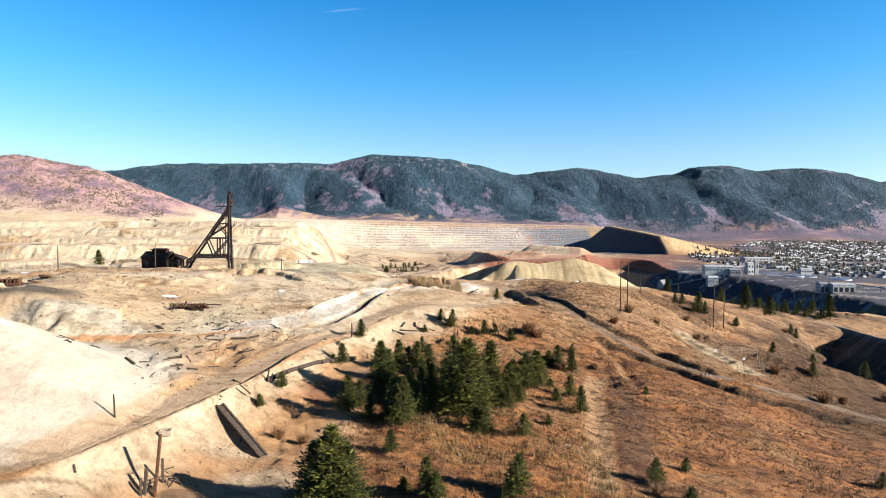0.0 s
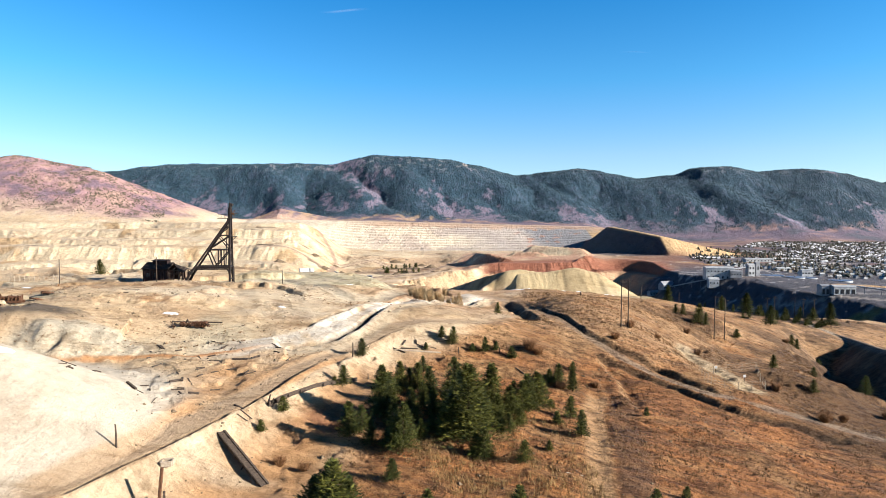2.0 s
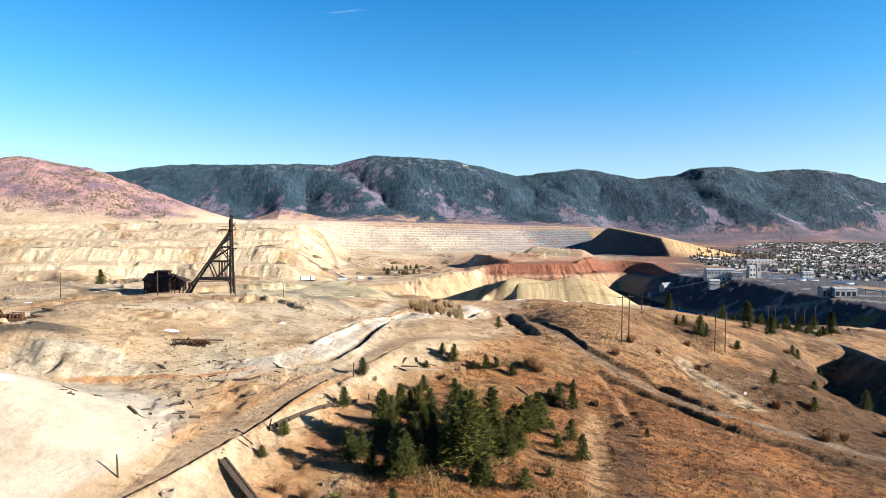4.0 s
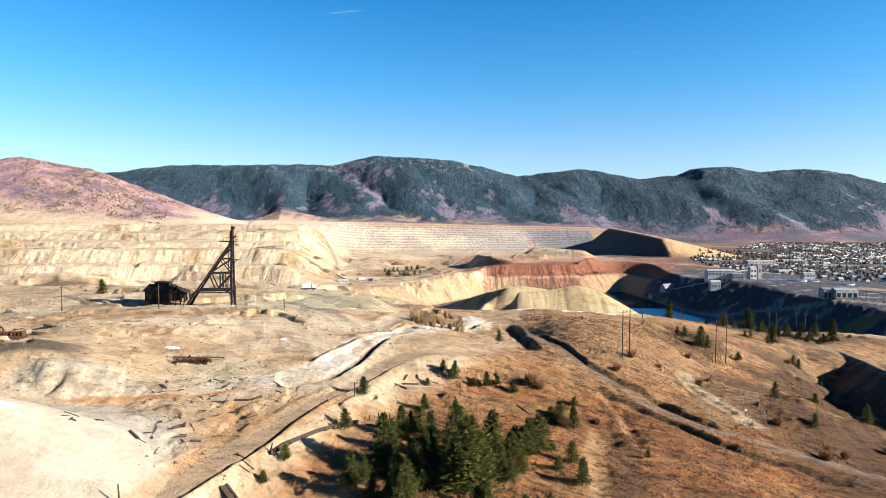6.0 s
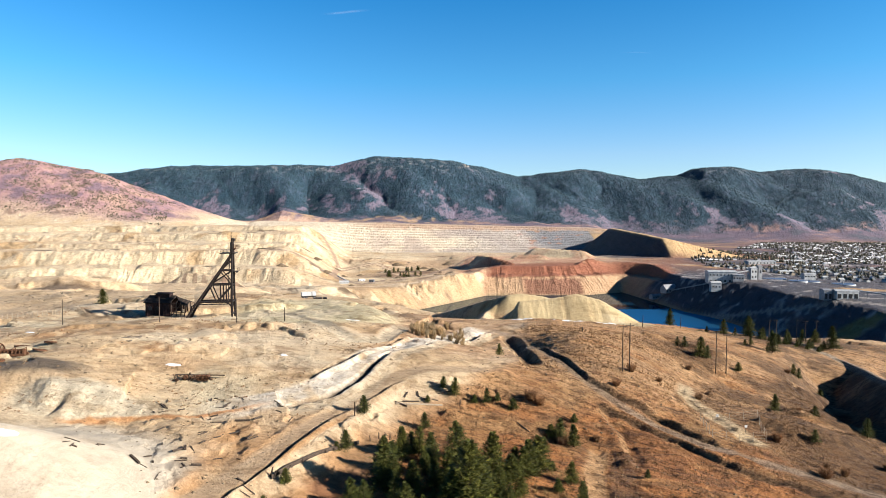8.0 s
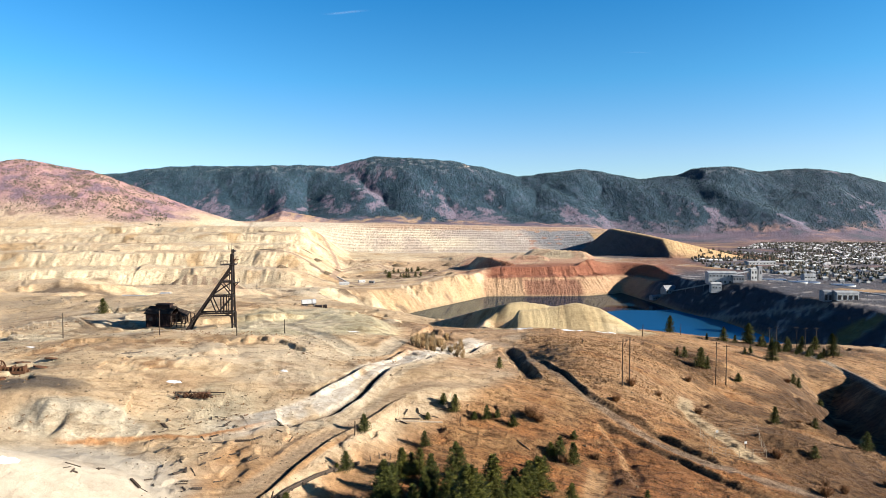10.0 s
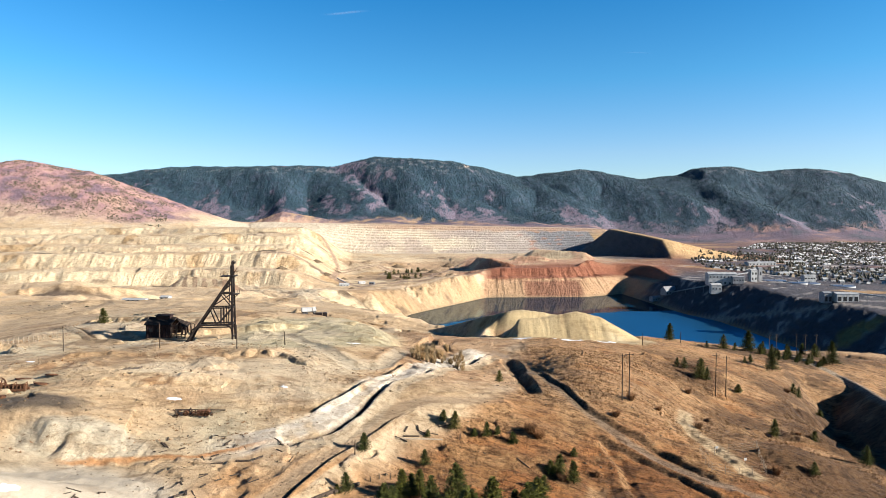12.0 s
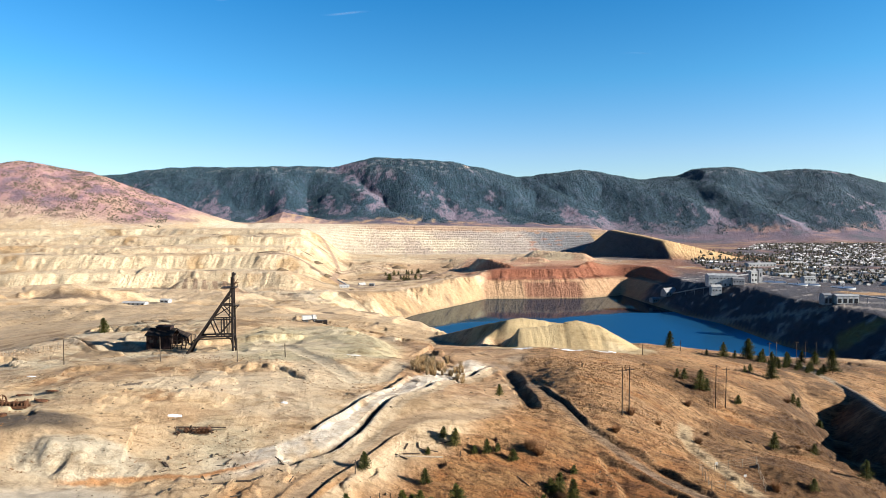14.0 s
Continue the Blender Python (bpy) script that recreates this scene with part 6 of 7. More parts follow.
def scattered(name, count, region, maker, mat, label, category, seed, mask=None):
    """Countless small things of one kind as one mesh that lies on the ground."""
    rnd = np.random.RandomState(seed)
    x, y = rnd.uniform(region[0], region[1], count), rnd.uniform(region[2], region[3], count)
    if mask is not None:
        keep = mask(x, y, rnd)
        x, y = x[keep], y[keep]
    z = land(x.copy(), y.copy())
    verts, faces = [], []
    r2 = random.Random(seed)
    for a, b, c in zip(x, y, z):
        v, f = maker(r2, float(a), float(b), float(c))
        n = len(verts)
        verts += v
        faces += [tuple(i + n for i in q) for q in f]
    return tagged(mesh_part(name, verts, faces, mat), label, category, kind="stuff")


def tuft(r, x, y, z):
    v, f = [], []
    for k in range(6):
        a, h = r.uniform(0, 6.28), r.uniform(0.12, 0.42)
        dx, dy = math.cos(a), math.sin(a)
        px, py = x + r.uniform(-0.2, 0.2), y + r.uniform(-0.2, 0.2)
        n = len(v)
        v += [(px - dy * 0.05, py + dx * 0.05, z - 0.05), (px + dy * 0.05, py - dx * 0.05, z - 0.05), (px + dx * h * 0.5, py + dy * h * 0.5, z + h)]
        f.append((n, n + 1, n + 2))
    return v, f


def stone(r, x, y, z):
    s = r.uniform(0.06, 0.22) * (1 if r.random() < 0.9 else 2.2)
    p = [(s * r.uniform(0.7, 1.2), 0, 0), (0, s * r.uniform(0.7, 1.2), 0), (-s * r.uniform(0.7, 1.2), 0, 0), (0, -s * r.uniform(0.7, 1.2), 0), (r.uniform(-.3, .3) * s, r.uniform(-.3, .3) * s, s * r.uniform(0.5, 0.9)), (0, 0, -s * 0.6)]
    return [(x + a, y + b, z + c) for a, b, c in p], [(0, 1, 4), (1, 2, 4), (2, 3, 4), (3, 0, 4), (1, 0, 5), (2, 1, 5), (3, 2, 5), (0, 3, 5)]


def grassy(x, y, rnd):
    edge = x - np.interp(y, [40, 70, 95, 115, 135, 160, 200, 260], [-30, -14, -12, -8, 8, 24, 24, 44])
    away = np.ones(len(x), bool)
    for line, half in ((TRACK, 3), (EAST_ROAD, 2.6), (EAST_UP, 1.2), (EAST_LOW, 1.4), (SCAR, 2.5), (HILL_PATH, 1.6), (WHITE_ROAD, 5)):
        away &= np.abs(beside(x, y, line)[0]) > half
    clumpy = rough(x, y, 7, 3, 102) + 0.6 * rough(x, y, 25, 2, 104) + rnd.uniform(-0.5, 0.5, len(x))
    return (edge > 0) & (clumpy > -0.05) & away


def stony(x, y, rnd):
    return (rough(x, y, 9, 3, 105) + rnd.uniform(-0.6, 0.6, len(x)) > 0.15) & (np.hypot(x + 66, y - 76) > 26)


scattered("dry_grass", 34000, (-18, 110, 55, 200), tuft, BROWN_GRASS, "tufts of dry brown grass on the slope", "grass", 21, grassy)
def tall_tuft(r, x, y, z):
    v, f = [], []
    for k in range(14):
        a, h = r.uniform(0, 6.28), r.uniform(0.35, 0.9)
        dx, dy = math.cos(a), math.sin(a)
        px, py = x + r.uniform(-0.4, 0.4), y + r.uniform(-0.4, 0.4)
        n = len(v)
        v += [(px - dy * 0.025, py + dx * 0.025, z - 0.05), (px + dy * 0.025, py - dx * 0.025, z - 0.05), (px + dx * h * 0.45, py + dy * h * 0.45, z + h)]
        f.append((n, n + 1, n + 2))
    return v, f


def thick(x, y, rnd):
    return (rough(x, y, 6, 3, 140) + rnd.uniform(-0.4, 0.4, len(x)) > 0.1) & (x > -12 + 0.2 * (y - 60))


scattered("tall_grass", 3000, (-12, 20, 58, 108), tall_tuft, STRAW, "tall clumps of straw-coloured grass among the firs", "grass", 23, thick)
scattered("loose_stones", 8000, (-100, 60, 58, 190), stone, STONE, "loose stones and clods on the tailings", "stones", 22, stony)
# ---- far woods and heath ----
def cone_tree(r, x, y, z):
    h = r.uniform(3.5, 8)
    w = h * r.uniform(0.22, 0.34)
    a = r.uniform(0, 1.5)
    p = [(x + w * math.cos(a + k * 1.571), y + w * math.sin(a + k * 1.571), z - 1) for k in range(4)] + [(x, y, z + h)]
    return p, [(0, 1, 4), (1, 2, 4), (2, 3, 4), (3, 0, 4)]


def heath_shrub(r, x, y, z):
    s = r.uniform(1.5, 4.5)
    p = [(x + s * r.uniform(.6, 1.1), y, z), (x, y + s, z), (x - s * r.uniform(.6, 1.1), y, z), (x, y - s, z), (x + r.uniform(-1, 1), y, z + s * r.uniform(0.9, 1.5))]
    return p, [(0, 1, 4), (1, 2, 4), (2, 3, 4), (3, 0, 4)]


def wooded(x, y, rnd):
    open_ground = clearing(x, y, land(x.copy(), y.copy()))
    return (y + 90 * rough(x, y, 90, 4, 100) > 3680) & (open_ground < rnd.uniform(0.02, 1.1, len(x))) & (np.abs(x) < 0.74 * y) & (x > -0.52 * y - 200)


def heathy(x, y, rnd):
    n = rough(x, y, 60, 3, 120) + rnd.uniform(-0.5, 0.5, len(x))
    return (n > 0.22) & (x < -1150 - 0.3 * (y - 2600)) & (x > -0.75 * y)


scattered("mountain_forest", 75000, (-2600, 3600, 3600, 4700), cone_tree, HAZED_NEEDLES, "dark conifer forest covering the far mountains", "forest", 31, wooded)
scattered("hill_shrubs", 14000, (-2400, -1100, 2550, 3200), heath_shrub, HEATH, "scattered dark shrubs on the mauve hill", "shrubs", 32, heathy)


def pit_grove():
    kind = None
    rnd = random.Random(3)
    for k in range(22):
        x, y = rnd.uniform(-185, -60), rnd.uniform(1720, 1960)
        h = rnd.uniform(9, 17)
        m = pose(x, y, ground_at(x, y) - 0.3, 0, 0, rnd.uniform(0, 360))
        if kind is None:
            kind = thing("pit_fir", m, "dark fir in a clump beside the haul road", "tree", "firs beside the haul road")
            bm = bmesh.new()
            rod(bm, (0, 0, -0.5), (0, 0, 8), 0.25, 0.05, 6)
            part("trunk", bm, BARK, kind)
            mesh_part("crown", *crown_mesh(10, 3.6, 11, 10, 3, 77, 6.0), NEEDLES, kind)
            c = kind
        else:
            c = copy_thing(kind, m)
        c.scale = (h / 10, h / 10, h / 10)


pit_grove()


# ---- the town on the flats ----
def town():
    rnd = np.random.RandomState(41)
    xs, ys = np.meshgrid(np.arange(700, 2700, 20), np.arange(1480, 3420, 24))
    x, y = xs.ravel() + rnd.uniform(-6, 6, xs.size), ys.ravel() + rnd.uniform(-6, 6, xs.size)
    left = town_edge(y)
    n = rough(x, y, 260, 3, 130)
    street = (np.abs((x % 96) - 48) > 40) | (np.abs((y % 150) - 75) > 66)
    dump = (x - np.interp(y, [2380, 2560, 2800], [835, 800, 740]) < 470) & (y > 2200) & (y < 3200)
    keep = ~dump & (x / y > left) & (x / y < 0.75) & (n > -0.28) & ~street & (rnd.rand(x.size) < np.interp(y, [1800, 2900, 3420], [0.82, 0.8, 0.4]))
    x, y = x[keep], y[keep]
    z = land(x.copy(), y.copy())
    low = z < -108        # none on the dump or the foothills
    x, y, z = x[low], y[low], z[low]
    order = np.argsort(y)
    r = random.Random(5)
    kinds = []
    for k, (w, d, h, roof, mat, rmat, label) in enumerate(((13, 9, 4.5, 2.6, PAINT_WHITE, ROOF_DARK, "white bungalow with a dark gabled roof"), (11, 8, 5.5, 3.0, GREY_SHEET, WHITE_SHEET, "grey house with a pale metal roof"),
                                                           (16, 10, 4.2, 2.2, PAINT_WHITE, GREY_SHEET, "long white house with a grey roof"), (10, 9, 6.0, 3.0, PALE_WOOD, ROOF_DARK, "tan two-storey house with dark shingles"))):
        ob = thing("house", Matrix.Translation((0, 0, -300)), label, "house", "houses of the town")
        bm = bmesh.new()
        gable(bm, w, d, h, roof)
        part("wall", bm, mat, ob)
        for s in (-1, 1):
            bm = bmesh.new()
            slab(bm, (-w / 2 - 0.5, s * (d / 2 + 0.6), h - 0.3), (w / 2 + 0.5, s * (d / 2 + 0.6), h - 0.3), (w / 2 + 0.5, 0, h + roof + 0.12), (-w / 2 - 0.5, 0, h + roof + 0.12), 0.25 * s)
            part("roof", bm, rmat, ob)
        for q in (-0.3, 0.25):
            bm = bmesh.new()
            box(bm, (1.5, 0.2, 1.4), Matrix.Translation((q * w, -d / 2 - 0.06, h * 0.5)))
            part("window", bm, DARK_GLASS, ob)
        bm = bmesh.new()
        box(bm, (1.0, 0.2, 2.1), Matrix.Translation((0, -d / 2 - 0.06, 1.05)))
        part("door", bm, DARK_GLASS, ob)
        kinds.append(ob)
    first = set()
    for i in order[:230]:
        k = r.randrange(4)
        m = pose(float(x[i]), float(y[i]), float(z[i]), 0, 0, r.choice((0, 90)) + r.uniform(-4, 4))
        if k in first:
            copy_thing(kinds[k], m)
        else:
            first.add(k)
            kinds[k].matrix_basis = m
    verts, faces = [], []
    for i in order[230:]:
        w, d, h, roof = r.uniform(9, 17), r.uniform(8, 11), r.uniform(3.6, 6), r.uniform(1.6, 3)
        if r.random() < 0.5:
            w, d = d, w
        a = float(x[i]), float(y[i]), float(z[i]) - 0.6
        p = [(-w / 2, -d / 2, 0), (w / 2, -d / 2, 0), (w / 2, d / 2, 0), (-w / 2, d / 2, 0), (-w / 2, -d / 2, h), (w / 2, -d / 2, h), (w / 2, d / 2, h), (-w / 2, d / 2, h)]
        n = len(verts)
        verts += [(a[0] + q[0], a[1] + q[1], a[2] + q[2]) for q in p]
        faces += [tuple(n + j for j in f) for f in ((0, 1, 5, 4), (1, 2, 6, 5), (2, 3, 7, 6), (3, 0, 4, 7))]
        n = len(verts)      # the roof is an island of its own, so that it takes a colour of its own
        e = 0.5
        q = [(-w / 2 - e, -d / 2 - e, h), (w / 2 + e, -d / 2 - e, h), (w / 2 + e, d / 2 + e, h), (-w / 2 - e, d / 2 + e, h), (-w / 2 - e, 0, h + roof), (w / 2 + e, 0, h + roof)]
        verts += [(a[0] + c[0], a[1] + c[1], a[2] + c[2]) for c in q]
        faces += [tuple(n + j for j in f) for f in ((0, 1, 5, 4), (2, 3, 4, 5), (1, 2, 5), (3, 0, 4))]
    tagged(mesh_part("town_houses", verts, faces, HOUSE_MIX), "many small pale houses of the town on the flats", "houses", kind="stuff")
    print("houses", len(x))


town()


def in_town(x, y, rnd):
    return (x / y > town_edge(y)) & (y < 3420) & (x / y < 0.75) & (rough(x, y, 260, 3, 130) > -0.4) & (land(x.copy(), y.copy()) < -108)


def town_tree(r, x, y, z):
    s, h = r.uniform(2.5, 5.5), r.uniform(6, 13)
    p = [(x + s * math.cos(k * 1.257 + h), y + s * math.sin(k * 1.257 + h), z + h * r.uniform(0.3, 0.5)) for k in range(5)] + [(x, y, z + h), (x, y, z)]
    return p, [(k, (k + 1) % 5, 5) for k in range(5)] + [((k + 1) % 5, k, 6) for k in range(5)]


scattered("town_trees", 11000, (700, 2700, 1480, 3420), town_tree, HEATH, "bare and evergreen trees between the houses", "trees", 35, in_town)


# ---- the ore mill and its yard ----
def block(name, x, y, w, d, h, roof, turn, mat, label, windows=(), rmat=None):
    ob = thing(name, pose(x, y, ground_at(x, y) - 1.0, 0, 0, turn), label, "building", "mill buildings")
    bm = bmesh.new()
    gable(bm, w, d, h, roof)
    part("wall", bm, mat, ob)
    for s in (-1, 1):
        bm = bmesh.new()
        slab(bm, (-w / 2 - 0.6, s * (d / 2 + 0.6), h - 0.2), (w / 2 + 0.6, s * (d / 2 + 0.6), h - 0.2), (w / 2 + 0.6, 0, h + roof + 0.2), (-w / 2 - 0.6, 0, h + roof + 0.2), 0.35 * s)
        part("roof", bm, rmat or mat, ob)
    for wx, wz, ww, wh in windows:
        bm = bmesh.new()
        box(bm, (ww, 0.3, wh), Matrix.Translation((wx, -d / 2 - 0.1, wz)))
        part("window", bm, DARK_GLASS, ob)
    return ob


row = lambda w, n, z, ww, wh: [(-w / 2 + w * (k + 0.5) / n, z, ww, wh) for k in range(n)]
block("mill_building", 640, 1450, 62, 30, 27, 3, -8, WHITE_SHEET, "large pale metal-clad ore mill building", row(62, 8, 20, 2.5, 3) + row(62, 6, 6, 3.5, 5))
block("mill_annex", 617, 1425, 22, 18, 20, 4, -8, WHITE_SHEET, "pale lean-to annex of the ore mill", row(22, 3, 12, 2.5, 3))
block("mill_annex", 668, 1428, 24, 16, 15, 2, -8, GREY_SHEET, "grey annex of the ore mill", row(24, 4, 8, 2.5, 3))
block("crusher_tower", 722, 1470, 15, 15, 28, 2, 5, WHITE_SHEET, "tall pale crusher tower with dark openings", row(15, 2, 20, 3.5, 5) + row(15, 2, 8, 3.5, 5))
block("crusher_tower", 740, 1474, 9, 10, 32, 2, 5, GREY_SHEET, "tall grey crusher tower", row(9, 1, 20, 3, 8))
block("ore_shed", 560, 1560, 34, 20, 12, 9, 20, GREY_SHEET, "grey steep-roofed ore shed", row(34, 4, 6, 3, 4))
block("ore_shed", 535, 1580, 30, 14, 10, 3, 20, GREY_SHEET, "low grey ore shed", row(30, 4, 5, 3, 3))
block("plant_office", 850, 1465, 26, 14, 19, 1, 0, WHITE_SHEET, "white flat plant office building", row(26, 4, 12, 4, 3))
block("truck_shop", 728, 1140, 38, 22, 15, 2, -4, WHITE_SHEET, "pale truck shop with dark bay doors", row(38, 4, 6, 6, 8))
block("truck_shop", 700, 1150, 14, 18, 19, 2, -4, GREY_SHEET, "grey tower bay of the truck shop", row(14, 2, 8, 4, 9))
block("yard_store", 900, 1660, 40, 18, 8, 2, 10, WHITE_SHEET, "long low white storehouse", row(40, 6, 4, 3, 3))
block("yard_store", 1010, 2010, 90, 30, 10, 2, 4, WHITE_SHEET, "long white storehouse at the town's edge", row(90, 8, 5, 4, 4))
block("yard_store", 1190, 2150, 70, 30, 9, 2, 4, PAINT_WHITE, "wide white storehouse at the town's edge", row(70, 6, 5, 4, 4))


def thickener(x, y, r):
    ob = thing("thickener_tank", pose(x, y, ground_at(x, y)), "wide round thickener tank with pale rim", "tank", "thickener tanks")
    bm = bmesh.new()
    rod(bm, (0, 0, -3), (0, 0, 2.2), r, None, 40)
    part("tank_wall", bm, WHITE_SHEET, ob)
    bm = bmesh.new()
    rod(bm, (0, 0, 2.2), (0, 0, 2.4), r * 0.94, None, 40)
    part("slurry", bm, PAINT_BLUE, ob, "grey-blue slurry")
    bm = bmesh.new()
    beam(bm, (-r, 0, 4), (r, 0, 4), 1.2, 1.0)
    rod(bm, (0, 0, 2), (0, 0, 6), 1.5, None, 10)
    part("bridge", bm, GREY_SHEET, ob)


for tx, ty, tr in [(790, 1500, 26), (838, 1440, 22), (800, 1420, 20), (890, 1400, 24)]:
    thickener(tx, ty, tr)


def conveyor(a, b, mat, label):
    p, q = Vector((*a[:2], ground_at(*a[:2]) + a[2])), Vector((*b[:2], ground_at(*b[:2]) + b[2]))
    ob = thing("conveyor", Matrix.Translation(p), label, "conveyor", "ore conveyors")
    bm = bmesh.new()
    beam(bm, (0, 0, 0), q - p, 3.2, 2.6)
    part("gallery", bm, mat, ob)
    for k in range(1, 5):
        c = (q - p) * (k / 5)
        bm = bmesh.new()
        beam(bm, c, (c.x, c.y, ground_at(p.x + c.x, p.y + c.y) - p.z - 1), 0.8)
        part("trestle_leg", bm, GREY_SHEET, ob)


conveyor((738, 1140, 15), (860, 1090, 3), WHITE_SHEET, "long white conveyor gallery sloping from the truck shop")
conveyor((560, 1560, 4), (617, 1440, 16), GREY_SHEET, "grey conveyor gallery leading into the mill")
conveyor((668, 1450, 16), (722, 1470, 22), GREY_SHEET, "grey conveyor gallery between mill and tower")
conveyor((-262, 1560, 14), (-228, 1535, 3), GREY_SHEET, "short grey stacker conveyor beside the haul road")
block("pit_hut", -240, 1530, 22, 10, 6, 2, 10, PAINT_WHITE, "small white hut beside the haul road", row(22, 3, 3, 2, 2))
block("pit_hut", -262, 1400, 14, 8, 5, 2, 10, PAINT_WHITE, "small white hut on the haul road", row(14, 2, 3, 2, 2))
block("leach_shed", -349, 713, 27, 8, 4, 1.2, -6, WHITE_SHEET, "long low white shed below the tailings", row(27, 5, 3, 2, 2))
block("leach_shed", -318, 722, 10, 8, 4, 1.2, -6, WHITE_SHEET, "small white shed below the tailings", row(10, 2, 3, 2, 2))


# ---- parked machines behind the plateau ----
def truck(x, y, turn, paint, label):
    ob = thing("truck", pose(x, y, ground_at(x, y), 0, 0, turn), label, "truck", "parked trucks")
    bm = bmesh.new()
    box(bm, (6.4, 2.3, 0.4), Matrix.Translation((0, 0, 0.9)), 0.06)
    part("chassis", bm, IRON, ob)
    bm = bmesh.new()
    box(bm, (1.9, 2.3, 1.9), Matrix.Translation((2.2, 0, 2.0)), 0.25)
    cab = part("cab", bm, paint, ob)
    bm = bmesh.new()
    box(bm, (0.1, 2.0, 0.8), Matrix.Translation((3.14, 0, 2.4)))
    part("windscreen", bm, DARK_GLASS, cab)
    bm = bmesh.new()
    box(bm, (4.2, 2.4, 1.7), Matrix.Translation((-1.1, 0, 2.0)), 0.1)
    part("box_body", bm, paint, ob)
    for wx in (-2.2, -1.1, 2.2):
        for s in (-1, 1):
            bm = bmesh.new()
            rod(bm, (wx, s * 0.85, 0.5), (wx, s * 1.2, 0.5), 0.5, None, 14)
            wheel = part("wheel", bm, RUBBER, ob)
            bm = bmesh.new()
            rod(bm, (wx, s * 1.19, 0.5), (wx, s * 1.24, 0.5), 0.26, None, 10)
            part("rim", bm, GREY_SHEET, wheel)


for vx, vy, vt, vp, vl in [(-60, 282, 20, PAINT_WHITE, "white box truck parked on the lower bench"),
                           (-56.5, 290, 10, IRON, "dark truck parked on the lower bench")]:
    truck(vx, vy, vt, vp, vl)


# ---- fenced plot on the east slope ----
def fenced_plot():
    corners = [(54.5, 131.5), (69, 136.5), (66, 126.5), (54.0, 124.3)]
    ob = thing("wire_fence", pose(60, 130, ground_at(60, 130)), "thin pale wire fence round a small plot", "fence")
    o = Vector((60, 130, ground_at(60, 130)))
    for a, b in zip(corners, corners[1:] + corners[:1]):
        pts = [Vector((a[0] + (b[0] - a[0]) * k / 4, a[1] + (b[1] - a[1]) * k / 4, 0)) for k in range(5)]
        for p in pts:
            p.z = ground_at(p.x, p.y)
        for p in pts[:-1]:
            bm = bmesh.new()
            rod(bm, p - o - Vector((0, 0, 0.2)), p - o + Vector((0, 0, 1.9)), 0.05, None, 6)
            part("post", bm, PALE_WOOD, ob)
        for h in (0.6, 1.2, 1.8):
            bm = bmesh.new()
            for p, q in zip(pts, pts[1:]):
                rod(bm, p - o + Vector((0, 0, h)), q - o + Vector((0, 0, h)), 0.02, None, 4)
            part("wire", bm, PALE_WOOD, ob)


fenced_plot()
for bx, by in ((59.2, 134.2), (63.0, 129.2)):
    ob = thing("sign_board", pose(bx, by, ground_at(bx, by), 0, 0, 10), "small blank white board on a post", "sign", "white boards")
    bm = bmesh.new()
    rod(bm, (0, 0, -0.2), (0, 0, 1.2), 0.05, None, 6)
    part("post", bm, GREY_WOOD, ob)
    bm = bmesh.new()
    box(bm, (0.62, 0.06, 0.55), Matrix.Translation((0, -0.06, 1.3)), 0.02)
    part("board", bm, PAINT_WHITE, ob)


def picket_row():
    ob = thing("post_fence", pose(-122, 184, ground_at(-122, 184)), "row of pale old fence posts on the plateau", "fence")
    o = Vector((-122, 184, ground_at(-122, 184)))
    for k in range(14):
        x, y = -127 + k * 0.75, 179 + k * 1.1
        bm = bmesh.new()
        rod(bm, Vector((x, y, ground_at(x, y) - 0.2)) - o, Vector((x, y, ground_at(x, y) + 1.6)) - o, 0.07, 0.05, 6)
        part("post", bm, PALE_WOOD, ob)


picket_row()


# ---- dark brush along the road's ditch, and added on cut banks to darken their shade ----
def low_brush(r, x, y, z):
    s = r.uniform(0.14, 0.38)
    p, f = [], []
    for k in range(5):
        a, b = r.uniform(0, 6.28), r.uniform(0.3, 1.0) * s
        c = (x + b * math.cos(a), y + b * math.sin(a), z + s * r.uniform(0.1, 0.7))
        n = len(p)
        p += [(c[0] + r.uniform(-.4, .4) * s, c[1] + r.uniform(-.4, .4) * s, c[2] + r.uniform(-.3, .4) * s) for _ in range(3)] + [(x, y, z)]
        f += [(n, n + 1, n + 2), (n, n + 1, n + 3)]
    return p, f


def ditch(x, y, rnd):
    near = np.zeros(len(x), bool)
    for line, at, half in [(EAST_UP, 0.3, 0.45), (EAST_LOW, 0.3, 0.4), (GULLY, 0.4, 1.6)] + [(line, -1.0, 1.2) for line in BANKS]:
        d, u = beside(x, y, line)
        near |= (np.abs(d - at) < half * rnd.uniform(0.3, 1.3, len(x))) & (u > 0.02) & (u < 0.98)
    return near & (rough(x, y, 4, 2, 180) + rnd.uniform(-0.3, 0.3, len(x)) > 0.3)


scattered("ditch_brush", 60000, (-10, 140, 100, 215), low_brush, HEATH, "low dark brush in the ditches and under banks", "brush", 44, ditch)


def scrubby(x, y, rnd):
    away = np.ones(len(x), bool)
    for line, half in ((TRACK, 3), (WHITE_ROAD, 5), (MOUND_TRACK, 3)):
        away &= np.abs(beside(x, y, line)[0]) > half
    n = rough(x * 0.5, y, 16, 3, 195) + rnd.uniform(-0.3, 0.3, len(x))
    return away & (n > 0.3) & (np.hypot((x + 42) / 30, (y - 213) / 34) > 1) & (x < np.interp(y, [100, 160, 330], [-22, 0, 20])) & (np.hypot(x + 66, y - 76) > 32)


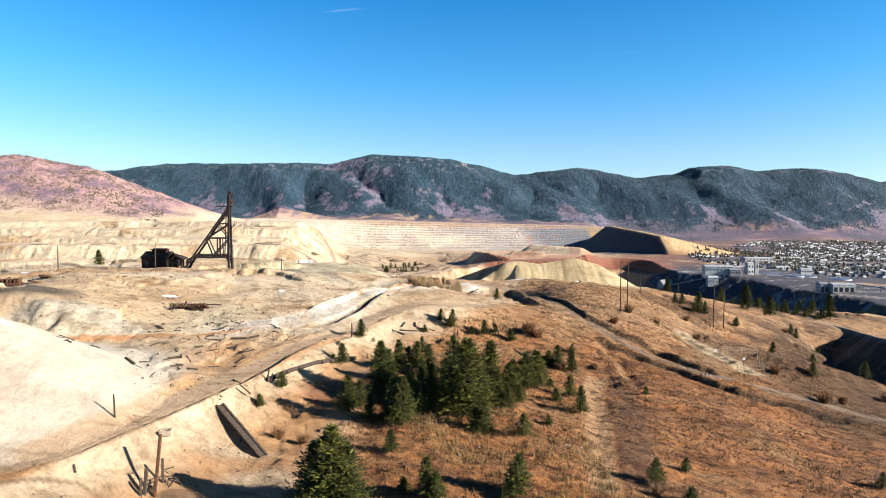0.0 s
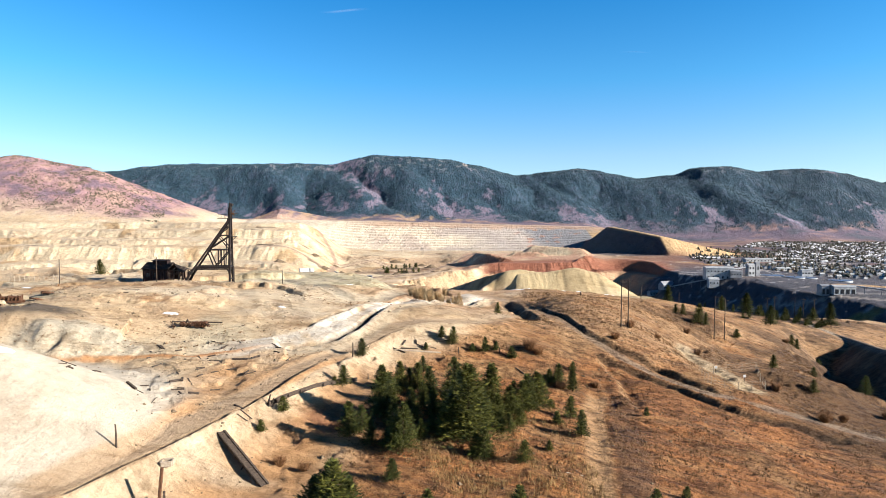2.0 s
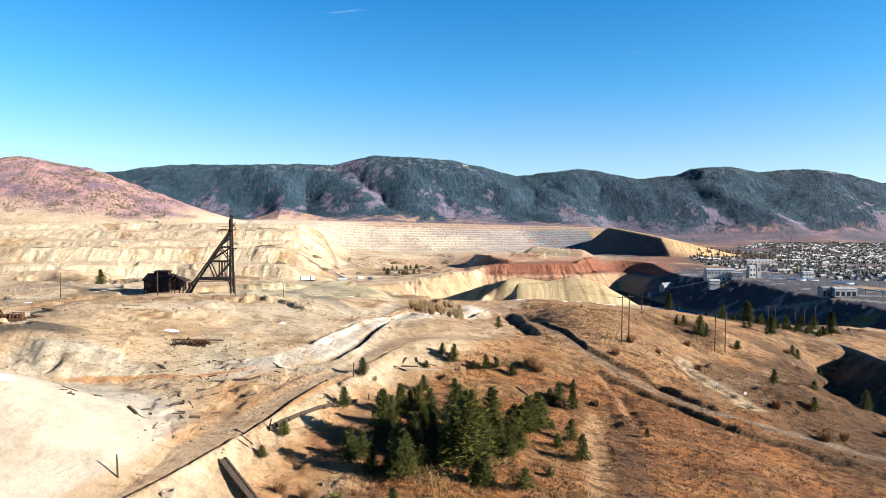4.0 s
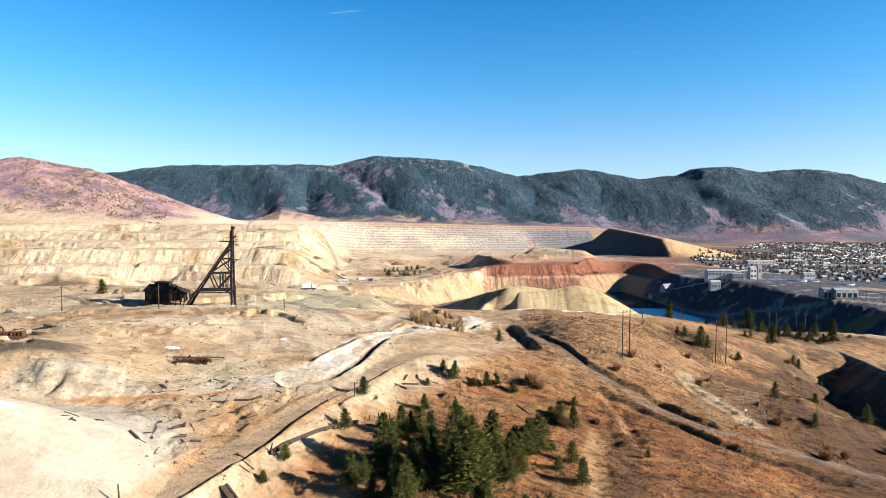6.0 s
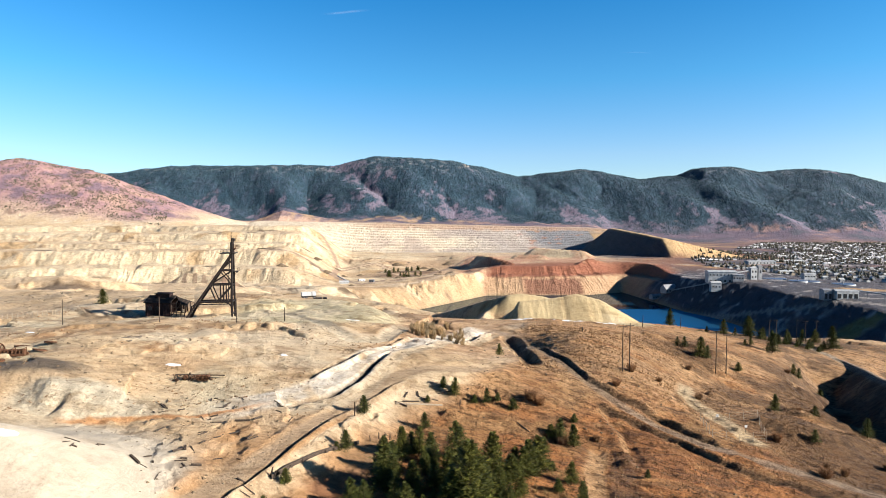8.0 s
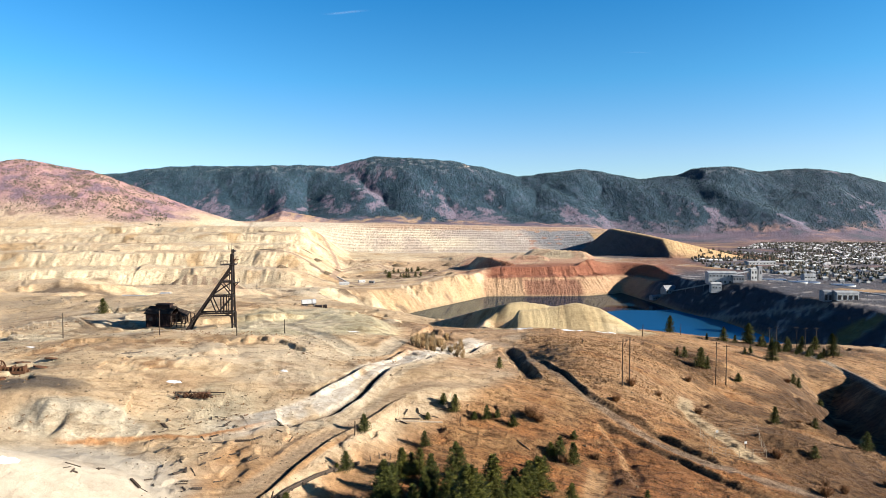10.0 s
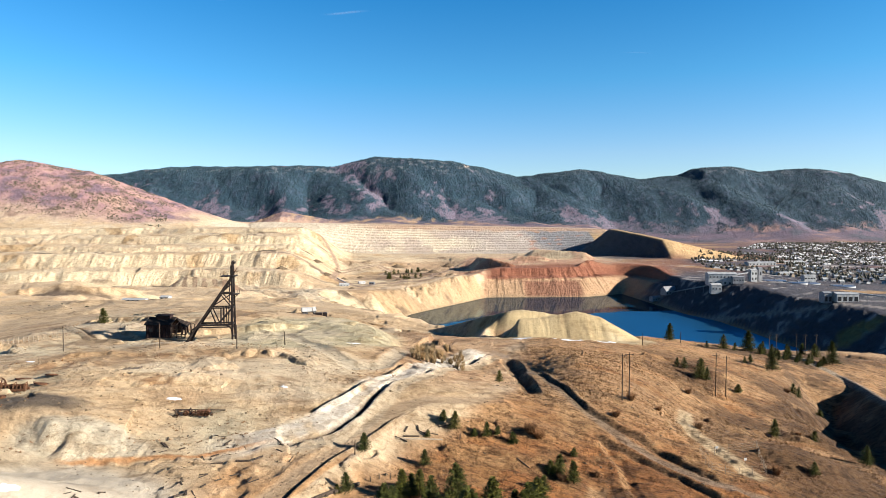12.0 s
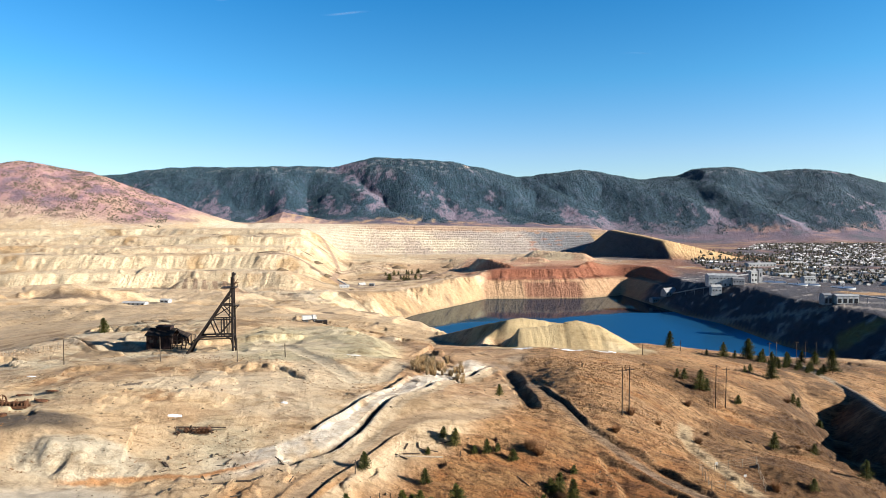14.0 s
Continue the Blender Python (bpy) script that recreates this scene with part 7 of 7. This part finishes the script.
def far_scrub(r, x, y, z):
    v, f = low_brush(r, 0, 0, 0)
    k = r.uniform(1.5, 4.0)
    return [(x + a * k, y + b * k, z + c * k) for a, b, c in v], f


def far_scrubby(x, y, rnd):
    n = rough(x * 0.5, y, 70, 3, 196) + rnd.uniform(-0.25, 0.25, len(x))
    return (n > 0.34) & (np.abs(x) < 0.75 * y) & (land(x.copy(), y.copy()) > WATER + 25)


scattered("plateau_scrub", 16000, (-150, 20, 104, 330), low_brush, TWIGS, "low brown scrub scattered over the bare plateau", "brush", 45, scrubby)
scattered("valley_scrub", 14000, (-650, 60, 330, 1450), far_scrub, HEATH, "dark low scrub on the land below the brow", "brush", 46, far_scrubby)


# ---- thin high cloud ----
def cloud_wisp(x, y, z, long, wide, turn, seed, dense):
    m, t, b = material("thin_cloud", 1.0)
    veil = t.nodes.new("ShaderNodeVertexColor")
    veil.layer_name = "veil"
    soft = node(t, "ShaderNodeBsdfTranslucent", Color=(0.85, 0.85, 0.85, 1))
    clear_air = t.nodes.new("ShaderNodeBsdfTransparent")
    both = t.nodes.new("ShaderNodeMixShader")
    t.links.new(veil.outputs["Color"], both.inputs[0])
    t.links.new(clear_air.outputs[0], both.inputs[1])
    t.links.new(soft.outputs[0], both.inputs[2])
    t.links.new(both.outputs[0], t.nodes["Material Output"].inputs["Surface"])
    u, v = np.meshgrid(np.linspace(-1, 1, 61), np.linspace(-1, 1, 17))
    c, k = math.cos(radians(turn)), math.sin(radians(turn))
    px, py = u * long / 2, v * wide / 2 + 0.3 * wide * np.sin(2 * u + seed)
    me = bpy.data.meshes.new("cloud_wisp")
    me.from_pydata([(float(a * c - d * k), float(a * k + d * c), 0.0) for a, d in zip(px.ravel(), py.ravel())], [],
                   [(j * 61 + i, j * 61 + i + 1, j * 61 + 62 + i, j * 61 + 61 + i) for j in range(16) for i in range(60)])
    thick_here = dense * sm(1, 0.2, np.abs(u)) * sm(1, 0.1, np.abs(v)) * (0.6 + 0.5 * rough(px, 3 * py, 120, 3, seed))
    me.color_attributes.new("veil", "FLOAT_COLOR", "POINT").data.foreach_set("color", np.repeat(np.clip(thick_here, 0, 1).ravel(), 4).astype(np.float32))
    me.materials.append(m)
    ob = new("cloud_wisp", me)
    ob.location = (x, y, z)
    return tagged(ob, "thin white wisp of high cloud in the blue sky", "cloud", "cloud wisps", "structure")


cloud_wisp(-660, 4400, 1405, 400, 70, -6, 3, 0.07)
cloud_wisp(1330, 4400, 1130, 260, 50, 3, 5, 0.03)
cloud_wisp(-1480, 4350, 1500, 140, 150, 35, 8, 0.05)


# ---- ore piles on the valley floor ----
def ore_pile(x, y, r, h, seed):
    rnd = random.Random(seed)
    ob = thing("ore_pile", pose(x, y, ground_at(x, y) - 1.0), "dark heap of broken ore on the valley floor", "pile", "ore piles")
    bm = bmesh.new()
    rings = [[bm.verts.new((r * s * math.cos(a * 0.524) * rnd.uniform(0.85, 1.15), 0.8 * r * s * math.sin(a * 0.524) * rnd.uniform(0.85, 1.15), (h + 1) * (1 - s) * rnd.uniform(0.9, 1.1))) for a in range(12)]
             for s in (1.0, 0.7, 0.4, 0.15)]
    for p, q in zip(rings, rings[1:]):
        for k in range(12):
            bm.faces.new((p[k], p[(k + 1) % 12], q[(k + 1) % 12], q[k]))
    bm.faces.new(rings[-1])
    part("ore_mound", bm, STONE, ob)


for k, (px, py, pr, ph) in enumerate(((-300, 1620, 16, 7), (-262, 1660, 12, 5), (-345, 1720, 20, 8), (-230, 1760, 14, 6), (-120, 1690, 12, 5), (-70, 1740, 18, 7), (-20, 1790, 15, 7),
                                      (-310, 1840, 16, 6), (-150, 2060, 22, 9), (-60, 2010, 20, 8), (-400, 1560, 18, 8), (-215, 1480, 10, 4), (-30, 1960, 24, 10), (20, 2090, 22, 9))):
    ore_pile(px, py, pr, ph, 60 + k)
block("pit_hut", -205, 1590, 16, 9, 5, 2, 30, PAINT_WHITE, "small white hut among the ore piles", row(16, 2, 3, 2, 2))
block("pit_hut", -176, 1560, 12, 8, 6, 1, -10, GREY_SHEET, "small grey hut among the ore piles", row(12, 2, 3, 2, 2))
